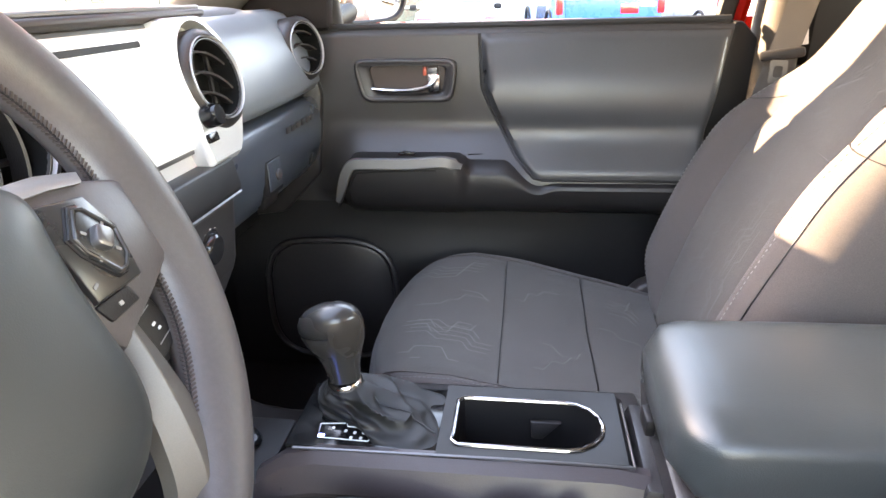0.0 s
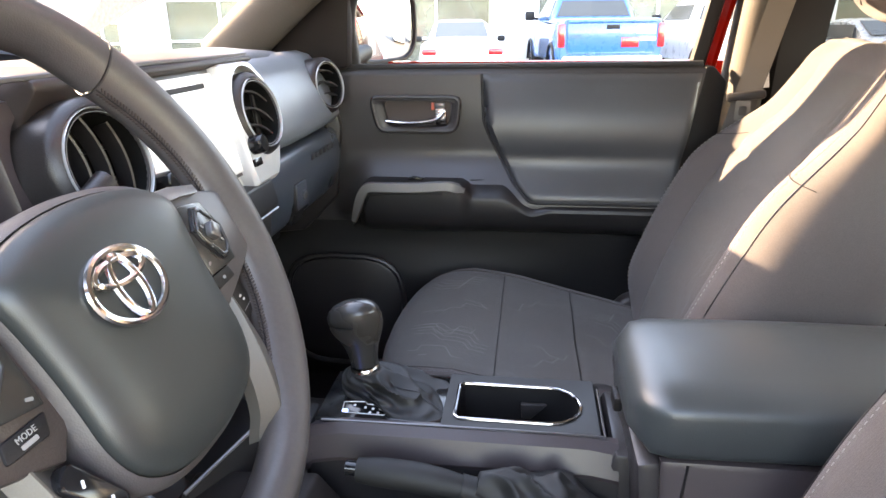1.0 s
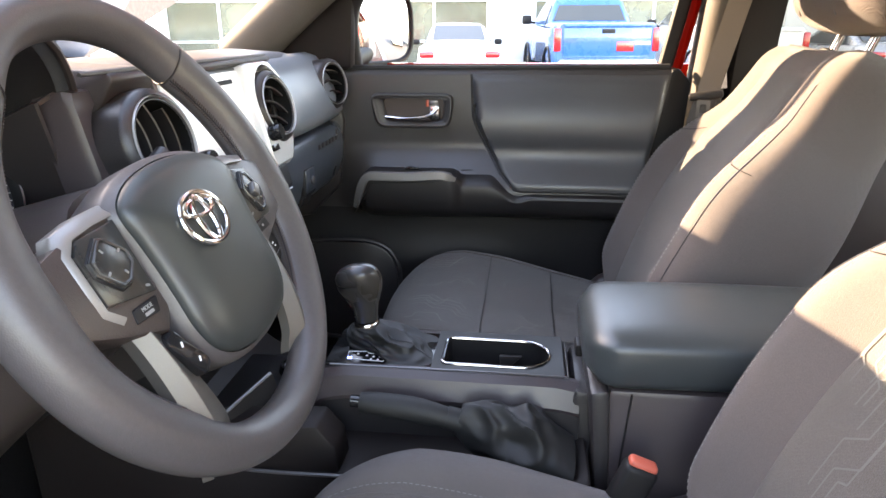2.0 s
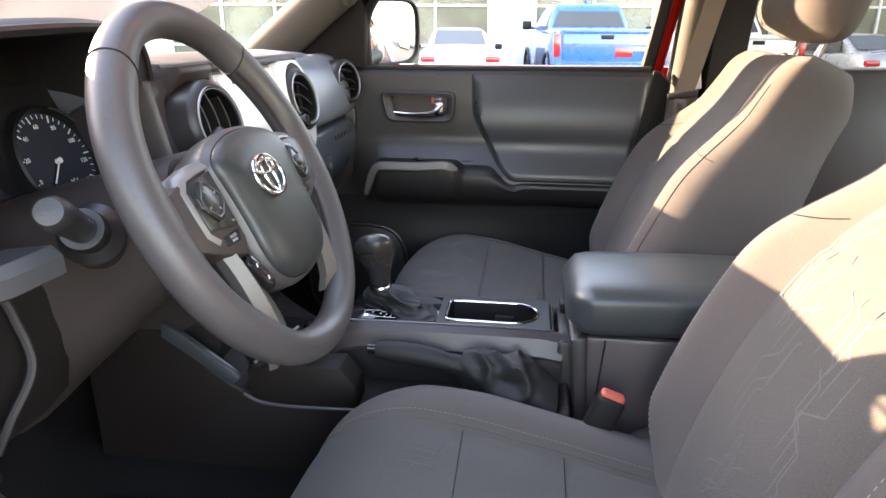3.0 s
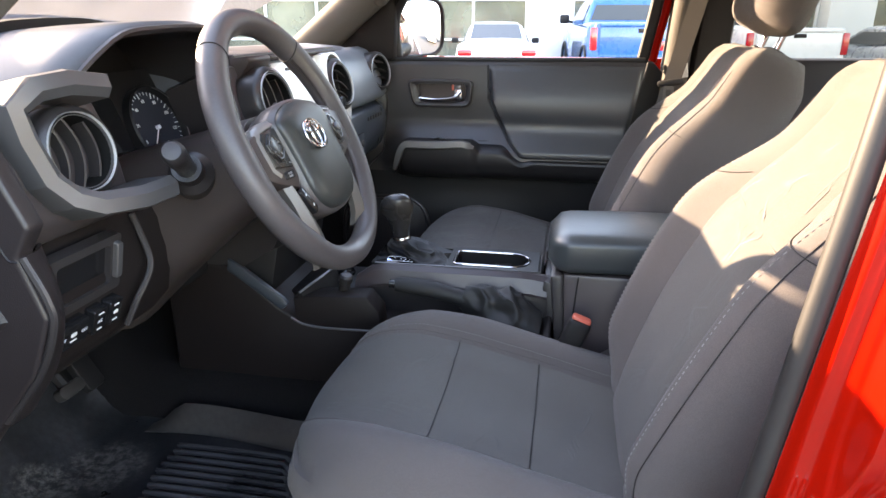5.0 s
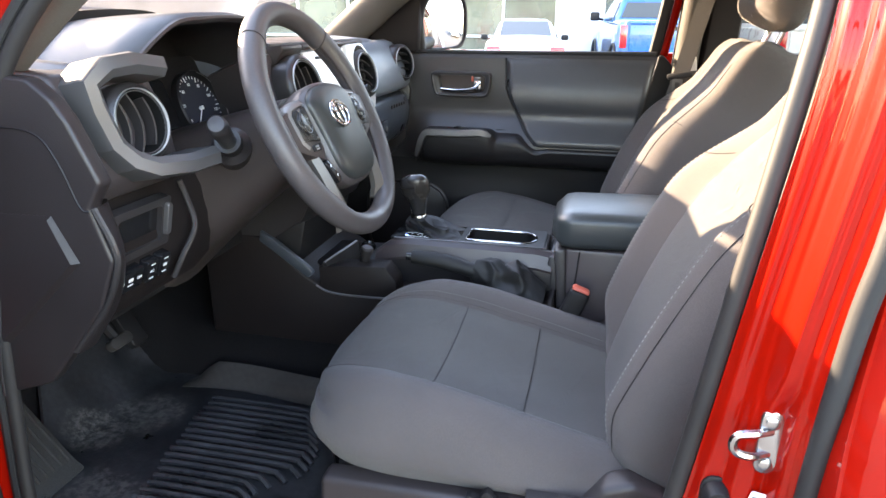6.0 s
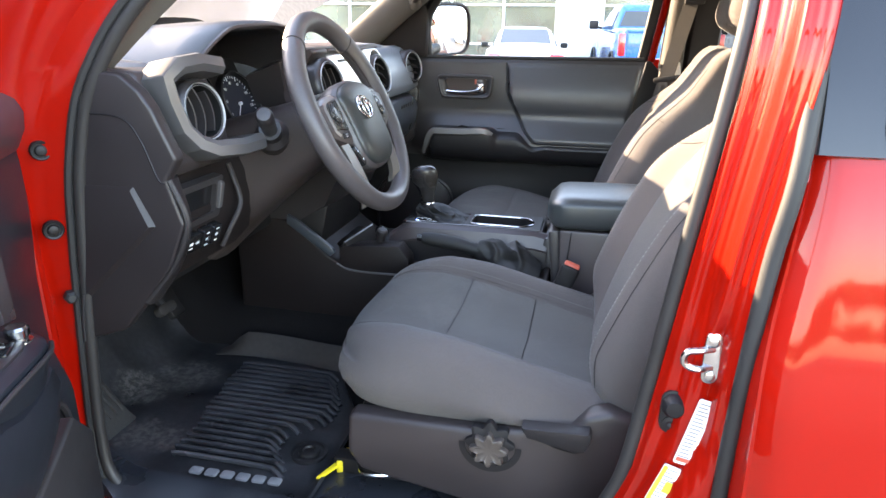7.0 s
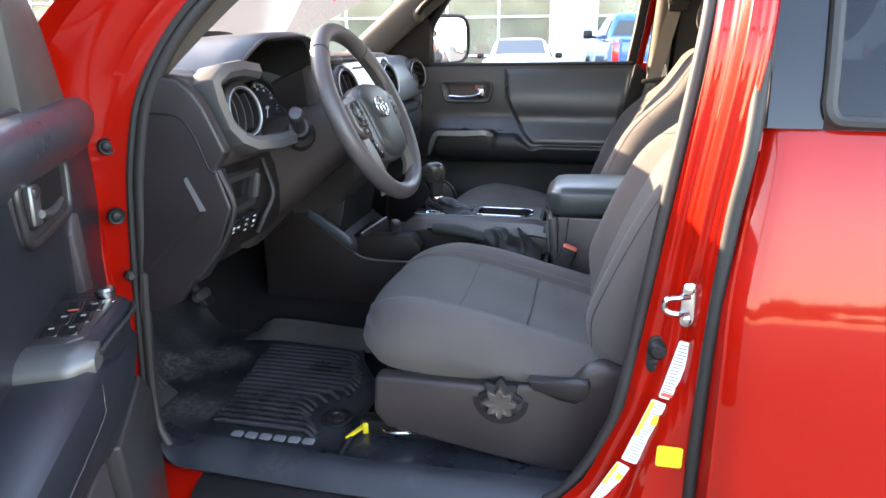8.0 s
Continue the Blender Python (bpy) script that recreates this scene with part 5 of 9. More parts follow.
def vent(parent, c, n, r, slats, tilt=0.0, deep=0.05):
    """A round air vent: silver ring, dark well, slats."""
    m = frame_from(n)
    c = Vector(c)
    bm = B()
    lathe(bm, [(r * 1.30, -0.055), (r * 1.28, -0.006), (r * 1.22, 0.0), (r * 1.08, 0.004), (r * 1.06, 0.0), (r * 1.05, -0.03)], c, n, 48, caps=False)
    v = part("vent", bm, plastic_black, parent, "round air vent with silver ring")
    bm = B()
    lathe(bm, [(r * 1.06, -0.002), (r * 1.058, 0.004), (r * 1.050, 0.0056), (r * 1.040, 0.0046), (r * 1.036, 0.0)], c, n, 48, caps=False)
    part("ring", bm, silver_paint, v, "silver ring")
    bm = B()
    lathe(bm, [(r * 0.985, 0.0), (r * 0.98, 0.0035), (r * 0.965, 0.0035), (r * 0.955, -0.003)], c, n, 48, caps=False)
    part("inner_ring", bm, gunmetal, v, "thin grey inner ring")
    bm = B()
    lathe(bm, [(r * 1.03, 0.002), (r * 0.98, 0.001)], c, n, 48, caps=False)
    part("ring_groove", bm, plastic_dark, v)
    bm = B()
    lathe(bm, [(r * 0.97, 0.002), (r * 0.93, -0.004), (r * 0.90, -deep), (r * 0.5, -deep - 0.003), (0.001, -deep - 0.003)], c, n, 40, caps=False)
    part("well", bm, vent_black, v, "black vent well")
    rot = m @ Matrix.Rotation(radians(tilt), 3, 'Z')
    for k in range(slats):
        d = -r * 0.78 + 2 * r * 0.78 * (k + 0.5) / slats
        half = math.sqrt(max(0, (r * 0.90) ** 2 - d * d))
        bm = B()
        def f(u, w, d=d, half=half):
            x = (u * 2 - 1) * half
            return c + rot @ V(d + 0.012 * (1 - (x / (r * 0.9)) ** 2) - 0.006 + 0.004 * w, x, -0.006 - min(0.022, deep * 0.5) * w)
        sheet(bm, f, 12, 2, 0.0025)
        part("slat", bm, plastic_black, v)
    bm = B()
    for h in (-0.33, 0.33):
        half = math.sqrt((r * 0.9) ** 2 - (h * r) ** 2)
        tube(bm, [c + rot @ V(-half, h * r, -deep * 0.7), c + rot @ V(half, h * r, -deep * 0.7)], 0.003, 6)
    part("cross_bar", bm, plastic_dark, v)
    return v


def dash_body():
    Y0, Y1 = -0.698, 0.69
    # top pad
    bm = B()
    rings = []
    for k in range(91):
        t = k / 90
        y = Y0 + 0.004 + (Y1 - Y0 - 0.008) * t
        e = 0.05 * (abs(2 * t - 1) ** 8)
        q = 0.22 * (ease(-0.585, -0.555, y) - ease(-0.205, -0.175, y))
        rings.append([V(-1.0, y, 1.36), V(-0.86, y, 1.388), V(-0.70, y, 1.405 - e * 0.3), V(-0.55 - q * 0.5, y, 1.412 - e * 0.5), V(-0.47 - q, y, 1.408 - e * 0.7), V(-0.445 - q, y, 1.398 - e), V(-0.435 - q, y, 1.38 - e), V(-0.445 - q, y, 1.35 - e), V(-0.70, y, 1.33), V(-1.0, y, 1.30)])
    loft(bm, rings)
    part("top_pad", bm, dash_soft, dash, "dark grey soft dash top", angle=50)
    # passenger fascia: pad, groove, glove box
    bm = B()
    rings = []
    for k in range(17):
        t = k / 16
        y = 0.16 + 0.515 * t
        b = 0.012 * math.sin(math.pi * t)
        rings.append([V(-0.46, y, 1.398), V(-0.435 + b, y, 1.39), V(-0.412 + b, y, 1.365), V(-0.392 + b, y, 1.325), V(-0.380 + b, y, 1.29), V(-0.378 + b, y, 1.275), V(-0.386 + b, y, 1.262), V(-0.42, y, 1.255), V(-0.60, y, 1.26), V(-0.60, y, 1.38)])
    loft(bm, rings)
    part("passenger_pad", bm, dash_pad_lit, dash, "passenger dash pad, colour lightened for bright sky on it", angle=50)
    bm = B()
    prism(bm, [(-0.50, 1.416), (-0.392, 1.411), (-0.378, 1.407), (-0.376, 1.402), (-0.386, 1.396), (-0.50, 1.390)], 'y', -0.085, 0.255, bev=0.003)
    part("centre_brow", bm, dash_brown, dash, "brown-black brow over the centre stack")
    bm = B()
    prism(bm, [(-0.50, 1.416), (-0.392, 1.411), (-0.378, 1.407), (-0.376, 1.400), (-0.400, 1.366), (-0.50, 1.35)], 'y', -0.172, -0.086, bev=0.004)
    part("centre_brow", bm, dash_brown, dash, "brown-black brow beside the hood")
    bm = B()
    tube(bm, [(-0.384, -0.21, 1.4095), (-0.384, 0.0, 1.4105), (-0.384, 0.25, 1.4095)], 0.0025, 6)
    part("brow_edge", bm, gunmetal, dash, "pale edge of the brow")
    bm = B()
    rings = []
    for k in range(15):
        t = k / 14
        y = 0.185 + 0.47 * t
        b = 0.006 * math.sin(math.pi * t)
        rings.append([V(-0.42, y, 1.250), V(-0.392 + b, y, 1.247), V(-0.382 + b, y, 1.238), V(-0.376 + b, y, 1.20), V(-0.380 + b, y, 1.165), V(-0.392 + b, y, 1.132), V(-0.414, y, 1.108), V(-0.47, y, 1.09), V(-0.60, y, 1.08), V(-0.60, y, 1.24)])
    loft(bm, rings)
    gb = part("glove_box", bm, glove_sky_tint, dash, "dark glove box with latch, tinted blue for reflected sky", angle=50)
    bm = B()
    box(bm, (-0.3750, 0.390, 1.170), (0.010, 0.060, 0.054), bev=0.003)
    box(bm, (-0.3850, 0.392, 1.136), (0.012, 0.056, 0.026), Matrix.Rotation(radians(18), 3, 'Y'), bev=0.003)
    part("latch_gap", bm, plastic_dark, gb, "dark gap round the latch")
    bm = B()
    box(bm, (-0.3725, 0.390, 1.172), (0.010, 0.052, 0.045), bev=0.004)
    part("latch", bm, glove_sky_tint, gb, "black glove box latch")
    bm = B()
    lathe(bm, [(0.009, 0), (0.009, 0.003), (0.007, 0.004), (0.001, 0.004)], (-0.3670, 0.396, 1.170), (1, 0, 0), 18)
    part("lock", bm, gunmetal, gb, "round key lock")
    bm = B()
    m = frame_from((0.95, 0, -0.05))
    for i in range(6):
        plate(bm, rrect(0.017, 0.010, 0.002, 2), m, (-0.3725, 0.47 + 0.024 * i, 1.222), 0.002, 0.0006)
    part("embossed_bars", bm, plastic_black, gb, "embossed plain bars")
    # passenger side end and lower trim
    bm = B()
    prism(bm, [(-0.44, 1.39), (-0.395, 1.33), (-0.375, 1.25), (-0.39, 1.10), (-0.47, 1.02), (-0.62, 1.0), (-0.62, 1.39)], 'y', 0.665, 0.69, bev=0.006)
    part("end_panel", bm, plastic_black, dash)
    # underside closing panel
    bm = B()
    box(bm, (-0.75, 0.0, 1.12), (0.45, 1.34, 0.24), bev=0.01)
    part("carcass", bm, plastic_dark, dash)

    # instrument hood, an angular arch
    arch = [(-0.565, 1.30), (-0.556, 1.385), (-0.485, 1.446), (-0.40, 1.461), (-0.262, 1.459), (-0.203, 1.428), (-0.163, 1.36), (-0.150, 1.27)]
    fine = catmull([V(0, a, b) for a, b in arch], 5)
    def hood(bm, off, x0, x1, slope):
        rings = []
        n = 8
        for k in range(n + 1):
            t = k / n
            ring = []
            for p in fine:
                cy, cz = -0.38, 1.33
                d = V(0, p.y - cy, p.z - cz)
                q = V(0, cy, cz) + d * (1 + off / d.length)
                x = x0 + (x1 - x0) * t - slope * max(0, 1.44 - q.z) * t
                ring.append(V(x, q.y, q.z - 0.03 * (1 - t) ** 2))
            rings.append(ring)
        return rings
    bm = B()
    outer = hood(bm, 0.0, -0.72, -0.405, 0.35)
    inner = hood(bm, -0.016, -0.72, -0.405, 0.35)
    loft(bm, outer, closed=False)
    lip = [[p + V(0.0, 0, 0) for p in outer[-1]], [a.lerp(b, 0.35) + V(0.008, 0, 0) for a, b in zip(outer[-1], inner[-1])], [a.lerp(b, 0.8) + V(0.006, 0, 0) for a, b in zip(outer[-1], inner[-1])], inner[-1]]
    loft(bm, lip, closed=False)
    part("instrument_hood", bm, hood_black, dash, "dark arched instrument hood", angle=50)
    bm = B()
    loft(bm, inner, closed=False)
    part("hood_lining", bm, plastic_black, dash, "black inside of the hood", angle=50)
    bm = B()
    prism(bm, [(p.y, p.z + 0.004) for p in fine[1:-1]], 'x', -0.600, -0.570)
    part("hood_back", bm, plastic_dark, dash, "black back of the instrument recess")
    bm = B()
    tube(bm, [p.lerp(q, 0.5) + V(0.012, 0, 0) for p, q in zip(outer[-1], inner[-1])][5:30], 0.004, 6)
    part("hood_trim", bm, dash_brown, dash, "dark trim edge of the hood")

    # instrument cluster
    cl = thing("instrument_cluster", (-0.53, -0.34, 1.25), "black instrument cluster with round white-marked dials", "instrument cluster")
    n = V(0.93, 0, 0.36).normalized()
    m = frame_from(n)
    bm = B()
    plate(bm, rrect(0.385, 0.16, 0.03), m, V(-0.526, -0.355, 1.312), 0.004, 0.0, -0.02)
    part("face_panel", bm, plastic_dark, cl)
    for y, r in ((-0.2415, 0.068), (-0.475, 0.066)):
        c = V(-0.513, y, 1.299)
        bm = B()
        lathe(bm, [(r, -0.01), (r, 0.010), (r * 0.96, 0.013), (r * 0.92, 0.008), (r * 0.90, -0.002)], c, n, 48, caps=False)
        dial = part("dial_ring", bm, plastic_dark, cl, "dark metallic dial ring")
        bm = B()
        lathe(bm, [(r * 0.91, 0.0), (r * 0.5, -0.001), (0.001, -0.001)], c, n, 40, caps=False)
        part("dial_face", bm, dial_blue, dial)
        bm = B()
        for k in range(33):
            a = radians(204 - 270 * k / 32)
            L = 0.009 if k % 4 == 0 else 0.005
            tube(bm, [c + m @ V((r * 0.87) * math.cos(a), (r * 0.87) * math.sin(a), 0.0012), c + m @ V((r * 0.87 - L) * math.cos(a), (r * 0.87 - L) * math.sin(a), 0.0012)], 0.0009 if k % 4 == 0 else 0.0005, 4)
        tagged(part("ticks", bm, mark_white, dial, "white scale ticks"), kind="stuff")
        words = ("0", "20", "40", "60", "80", "100", "120", "140") if y > -0.3 else ("0", "1", "2", "3", "4", "5", "6", "7")
        bm = B()
        for k, wd in enumerate(words):
            a = radians(204 - 270 * k / 7.6)
            merge(bm, letters(wd, 0.0082, m, c + m @ V(r * 0.66 * math.cos(a), r * 0.66 * math.sin(a), 0.0012), 0.0002))
        tagged(part("numerals", bm, mark_white, dial, "white numerals"), kind="stuff")
        bm = B()
        a = radians(226)
        tube(bm, [c + m @ V(0, 0, 0.004), c + m @ V(r * 0.5 * math.cos(a), r * 0.5 * math.sin(a), 0.004)], 0.0010, 5)
        lathe(bm, [(0.0035, 0.0), (0.0035, 0.006), (0.001, 0.007)], c, n, 20)
        part("needle", bm, mark_white, dial, "white needle")
        bm = B()
        o_ = c + m @ V(r * 0.16, -r * 0.58, 0.0014)
        for k in range(11):
            a = radians(200 - 220 * k / 10)
            tube(bm, [o_ + m @ V(0.0150 * math.cos(a), 0.0150 * math.sin(a), 0), o_ + m @ V(0.0120 * math.cos(a), 0.0120 * math.sin(a), 0)], 0.0006, 4)
        tube(bm, [o_, o_ + m @ V(-0.004, 0.013, 0.001)], 0.0008, 4)
        tagged(part("small_gauge", bm, mark_white, dial, "small white gauge marks"), kind="stuff")
        # pale arc on the ring's right side imitates a glint
        bm = B()
        tube(bm, [c + m @ V(r * 0.94 * math.cos(a), r * 0.94 * math.sin(a), 0.012) for a in [radians(75 - 150 * k / 20) for k in range(21)]], 0.0009, 5)
        part("ring_glint", bm, gunmetal, dial, "thin grey arc painted in as a glint on the dial ring")
    bm = B()
    plate(bm, rrect(0.075, 0.085, 0.008), m, V(-0.512, -0.368, 1.315), 0.006, 0.001, -0.004)
    part("display", bm, gloss_black, cl, "dark centre display")
    # slanted cheek and ledge at the far side of the dials
    def cheek(u, v):
        hi = V(-0.520, -0.192, 1.352).lerp(V(-0.425, -0.220, 1.384), u)
        lo = V(-0.500, -0.152, 1.235).lerp(V(-0.425, -0.180, 1.235), u)
        return hi.lerp(lo, v)
    part("side_cheek", sheet(B(), cheek, 6, 8, 0.004), dash_brown, cl, "brown-black cheek beside the dials")
    def ledge(u, v):
        hi = V(-0.520, -0.192, 1.353).lerp(V(-0.425, -0.220, 1.385), u)
        return hi + V(0, 0.040, 0.012) * v
    part("side_ledge", sheet(B(), ledge, 6, 4, 0.004), column_brown, cl, "brown-grey ledge above the cheek")

    # driver side: end, outer vent and its frame
    bm = B()
    prism(bm, [(-0.47, 1.393), (-0.428, 1.390), (-0.400, 1.368), (-0.384, 1.345), (-0.353, 1.274), (-0.374, 1.244), (-0.353, 1.180), (-0.382, 1.114), (-0.479, 0.999), (-0.548, 0.975), (-0.64, 0.97), (-0.64, 1.36), (-0.56, 1.385)], 'y', -0.70, -0.676, bev=0.005, seg=3)
    ep = part("end_panel", bm, dash_end, dash, "brown-black dash end cover")
    bm = B()
    tube(bm, catmull([(-0.54, -0.7005, 1.326), (-0.485, -0.7008, 1.334), (-0.429, -0.7008, 1.329), (-0.404, -0.7008, 1.298), (-0.385, -0.7008, 1.247), (-0.374, -0.6995, 1.240)], 6), 0.0013, 5)
    part("cover_line", bm, plastic_dark, ep, "shut line of the end cover")
    # kick cover with its angled front edge, flush at its top
    bm = B()
    rim = [V(-0.62, -0.7002, 1.228), V(-0.4276, -0.7002, 1.232), V(-0.399, -0.7002, 1.175), V(-0.530, -0.7002, 1.052), V(-0.62, -0.7002, 0.99)]
    face = [V(-0.62, -0.7004, 1.222), V(-0.4325, -0.7028, 1.2265), V(-0.4062, -0.7075, 1.1752), V(-0.5338, -0.7075, 1.0575), V(-0.62, -0.7075, 0.997)]
    back = [V(p.x, -0.695, p.z) for p in rim]
    loft(bm, [back, rim, face])
    part("kick_cover", bm, dash_end, ep, "flush kick cover with an angled edge", angle=20)
    bm = B()
    tube(bm, [(-0.5365, -0.7095, 1.056), (-0.5455, -0.7092, 1.012), (-0.549, -0.7088, 0.976)], 0.0016, 6)
    part("cover_edge", bm, plastic_black, ep, "thin edge of the kick cover")
    # curved return from the end cover's rim to the knee panel
    def back_turn(u, v):
        a_ = catmull([V(-0.374, -0.690, 1.243), V(-0.355, -0.690, 1.180), V(-0.384, -0.690, 1.114), V(-0.440, -0.690, 1.045)], 8)
        b_ = catmull([V(-0.418, -0.630, 1.240), V(-0.409, -0.632, 1.180), V(-0.416, -0.634, 1.112), V(-0.452, -0.636, 1.050)], 8)
        k = min(len(a_) - 1, round(v * (len(a_) - 1)))
        p, q = a_[k], b_[k]
        return p.lerp(q, u) + V(0.010 * math.sin(math.pi * u), 0, 0)
    part("panel_return", sheet(B(), back_turn, 8, 24, 0.004), dash_end, ep, "curved return beside the switches", angle=50)
    bm = B()
    prism(bm, [(-0.50, 1.395), (-0.425, 1.39), (-0.395, 1.32), (-0.385, 1.26), (-0.40, 1.235), (-0.60, 1.22), (-0.60, 1.38)], 'y', -0.674, -0.50, bev=0.008, seg=3)
    part("driver_pad", bm, dash_brown, dash)
    c = V(-0.374, -0.588, 1.328)
    n = V(0.955, -0.12, 0.20).normalized()
    vent(dash, c, n, 0.0405, 3)
    m = frame_from(n)
    bm = B()
    path = [V(0.044, 0.066, 0.020), V(-0.008, 0.073, 0.024), V(-0.046, 0.070, 0.020), V(-0.069, 0.052, 0.010), V(-0.064, 0.020, 0.006), V(-0.054, -0.022, 0.006), V(-0.036, -0.046, 0.010), V(-0.012, -0.060, 0.018), V(0.040, -0.066, 0.026), V(0.090, -0.064, 0.028)]
    path = catmull(path, 1)
    rings = []
    for i, p in enumerate(path):
        a, b = path[max(0, i - 1)], path[min(len(path) - 1, i + 1)]
        d = (b - a).normalized()
        s_ = d.cross(V(0, 0, 1)).normalized()
        w = 0.0115
        ring = [p - s_ * (w + 0.006) + V(0, 0, -0.05), p - s_ * (w + 0.004), p - s_ * (w * 0.5) + V(0, 0, 0.007), p + s_ * (w * 0.8) + V(0, 0, 0.004), p + s_ * w + V(0, 0, -0.004), p + s_ * w + V(0, 0, -0.05)]
        rings.append([c + m @ q for q in ring])
    loft(bm, rings)
    part("vent_frame", bm, frame_grey, dash, "satin grey angular frame round the vent", angle=20)

    # lower driver panel and switch block
    bm = B()
    rings = []
    for k in range(9):
        t = k / 8
        y = -0.672 + 0.27 * t
        b = 0.02 * t
        rings.append([V(-0.44, y, 1.245), V(-0.425, y, 1.235), V(-0.412, y, 1.205), V(-0.408, y, 1.16), V(-0.422, y, 1.09), V(-0.455, y, 1.055), V(-0.60, y, 1.05), V(-0.60, y, 1.24)])
    loft(bm, rings)
    lp = part("knee_panel", bm, plastic_brown, dash, "brown-black lower driver panel", angle=40)
    n = V(0.93, 0, -0.33).normalized()
    m = frame_from(n)
    mt = frame_from((1, 0, -0.22))
    bm = B()
    outer, inner = rrect(0.128, 0.074, 0.006), rrect(0.090, 0.052, 0.005)
    ot = V(-0.404, -0.588, 1.182)
    loft(bm, [[ot + mt @ V(*p, h) for p in ring] for ring, h in ((outer, -0.01), (outer, 0.006), (inner, 0.006), (inner, -0.03))], caps=False)
    part("tray_surround", bm, plastic_black, lp, "black tray surround")
    bm = B()
    plate(bm, inner, mt, ot, -0.002, 0.0, -0.008)
    part("tray", bm, gloss_black, lp, "dark recessed tray")
    bm = B()
    plate(bm, rrect(0.010, 0.048, 0.003), mt, ot + mt @ V(0.054, 0.004, 0.0), 0.013, 0.003, -0.006)
    part("tray_strip", bm, gunmetal, lp, "grey upright strip")
    for path in ([(-0.410, -0.475, 1.225), (-0.404, -0.473, 1.203), (-0.390, -0.479, 1.157), (-0.400, -0.505, 1.115), (-0.412, -0.515, 1.085)], [(-0.372, -0.6935, 1.243), (-0.354, -0.6935, 1.200), (-0.3535, -0.6935, 1.170), (-0.380, -0.6935, 1.116), (-0.436, -0.6935, 1.050)]):
        bm = B()
        tube(bm, catmull(path, 6), 0.0045, 8)
        part("panel_rib", bm, plastic_black, lp)
    for (y, z, w, h, words) in ((-0.616, 1.120, 0.052, 0.030, ("OFF", "", "ON")), (-0.570, 1.118, 0.024, 0.034, ("AC",)), (-0.541, 1.118, 0.024, 0.034, ())):
        o = V(-0.410 + (z - 1.118) * 0.36, y, z)
        bm = B()
        plate(bm, rrect(w, h, 0.003), m, o, 0.006, 0.0015, -0.01)
        sw = part("switch", bm, gloss_black, lp, "gloss black rocker switch")
        bm = B()
        for i, wd in enumerate(words):
            if wd:
                off = V(-w * 0.34 + i * w * 0.34, 0, 0.0062) if len(words) > 1 else V(0, 0, 0.0062)
                merge(bm, letters(wd, 0.0062, m, o + m @ off, 0.0002))
        if len(words) > 1:
            plate(bm, rrect(0.009, 0.005, 0.001, 2), m, o + m @ V(0, 0.002, 0.006), 0.0006)
            plate(bm, rrect(0.011, 0.0018, 0.0006, 2), m, o + m @ V(0, -0.006, 0.006), 0.0006)
        else:
            plate(bm, rrect(0.009, 0.0018, 0.0006, 2), m, o + m @ V(0, 0.011, 0.006), 0.0006)
            plate(bm, rrect(0.009, 0.0018, 0.0006, 2), m, o + m @ V(0, -0.011, 0.006), 0.0006)
            if not words:
                plate(bm, rrect(0.008, 0.005, 0.0015, 2), m, o + m @ V(0, 0, 0.006), 0.0006)
        part("marks", bm, mark_white, sw, "white switch marks")


dash_body()


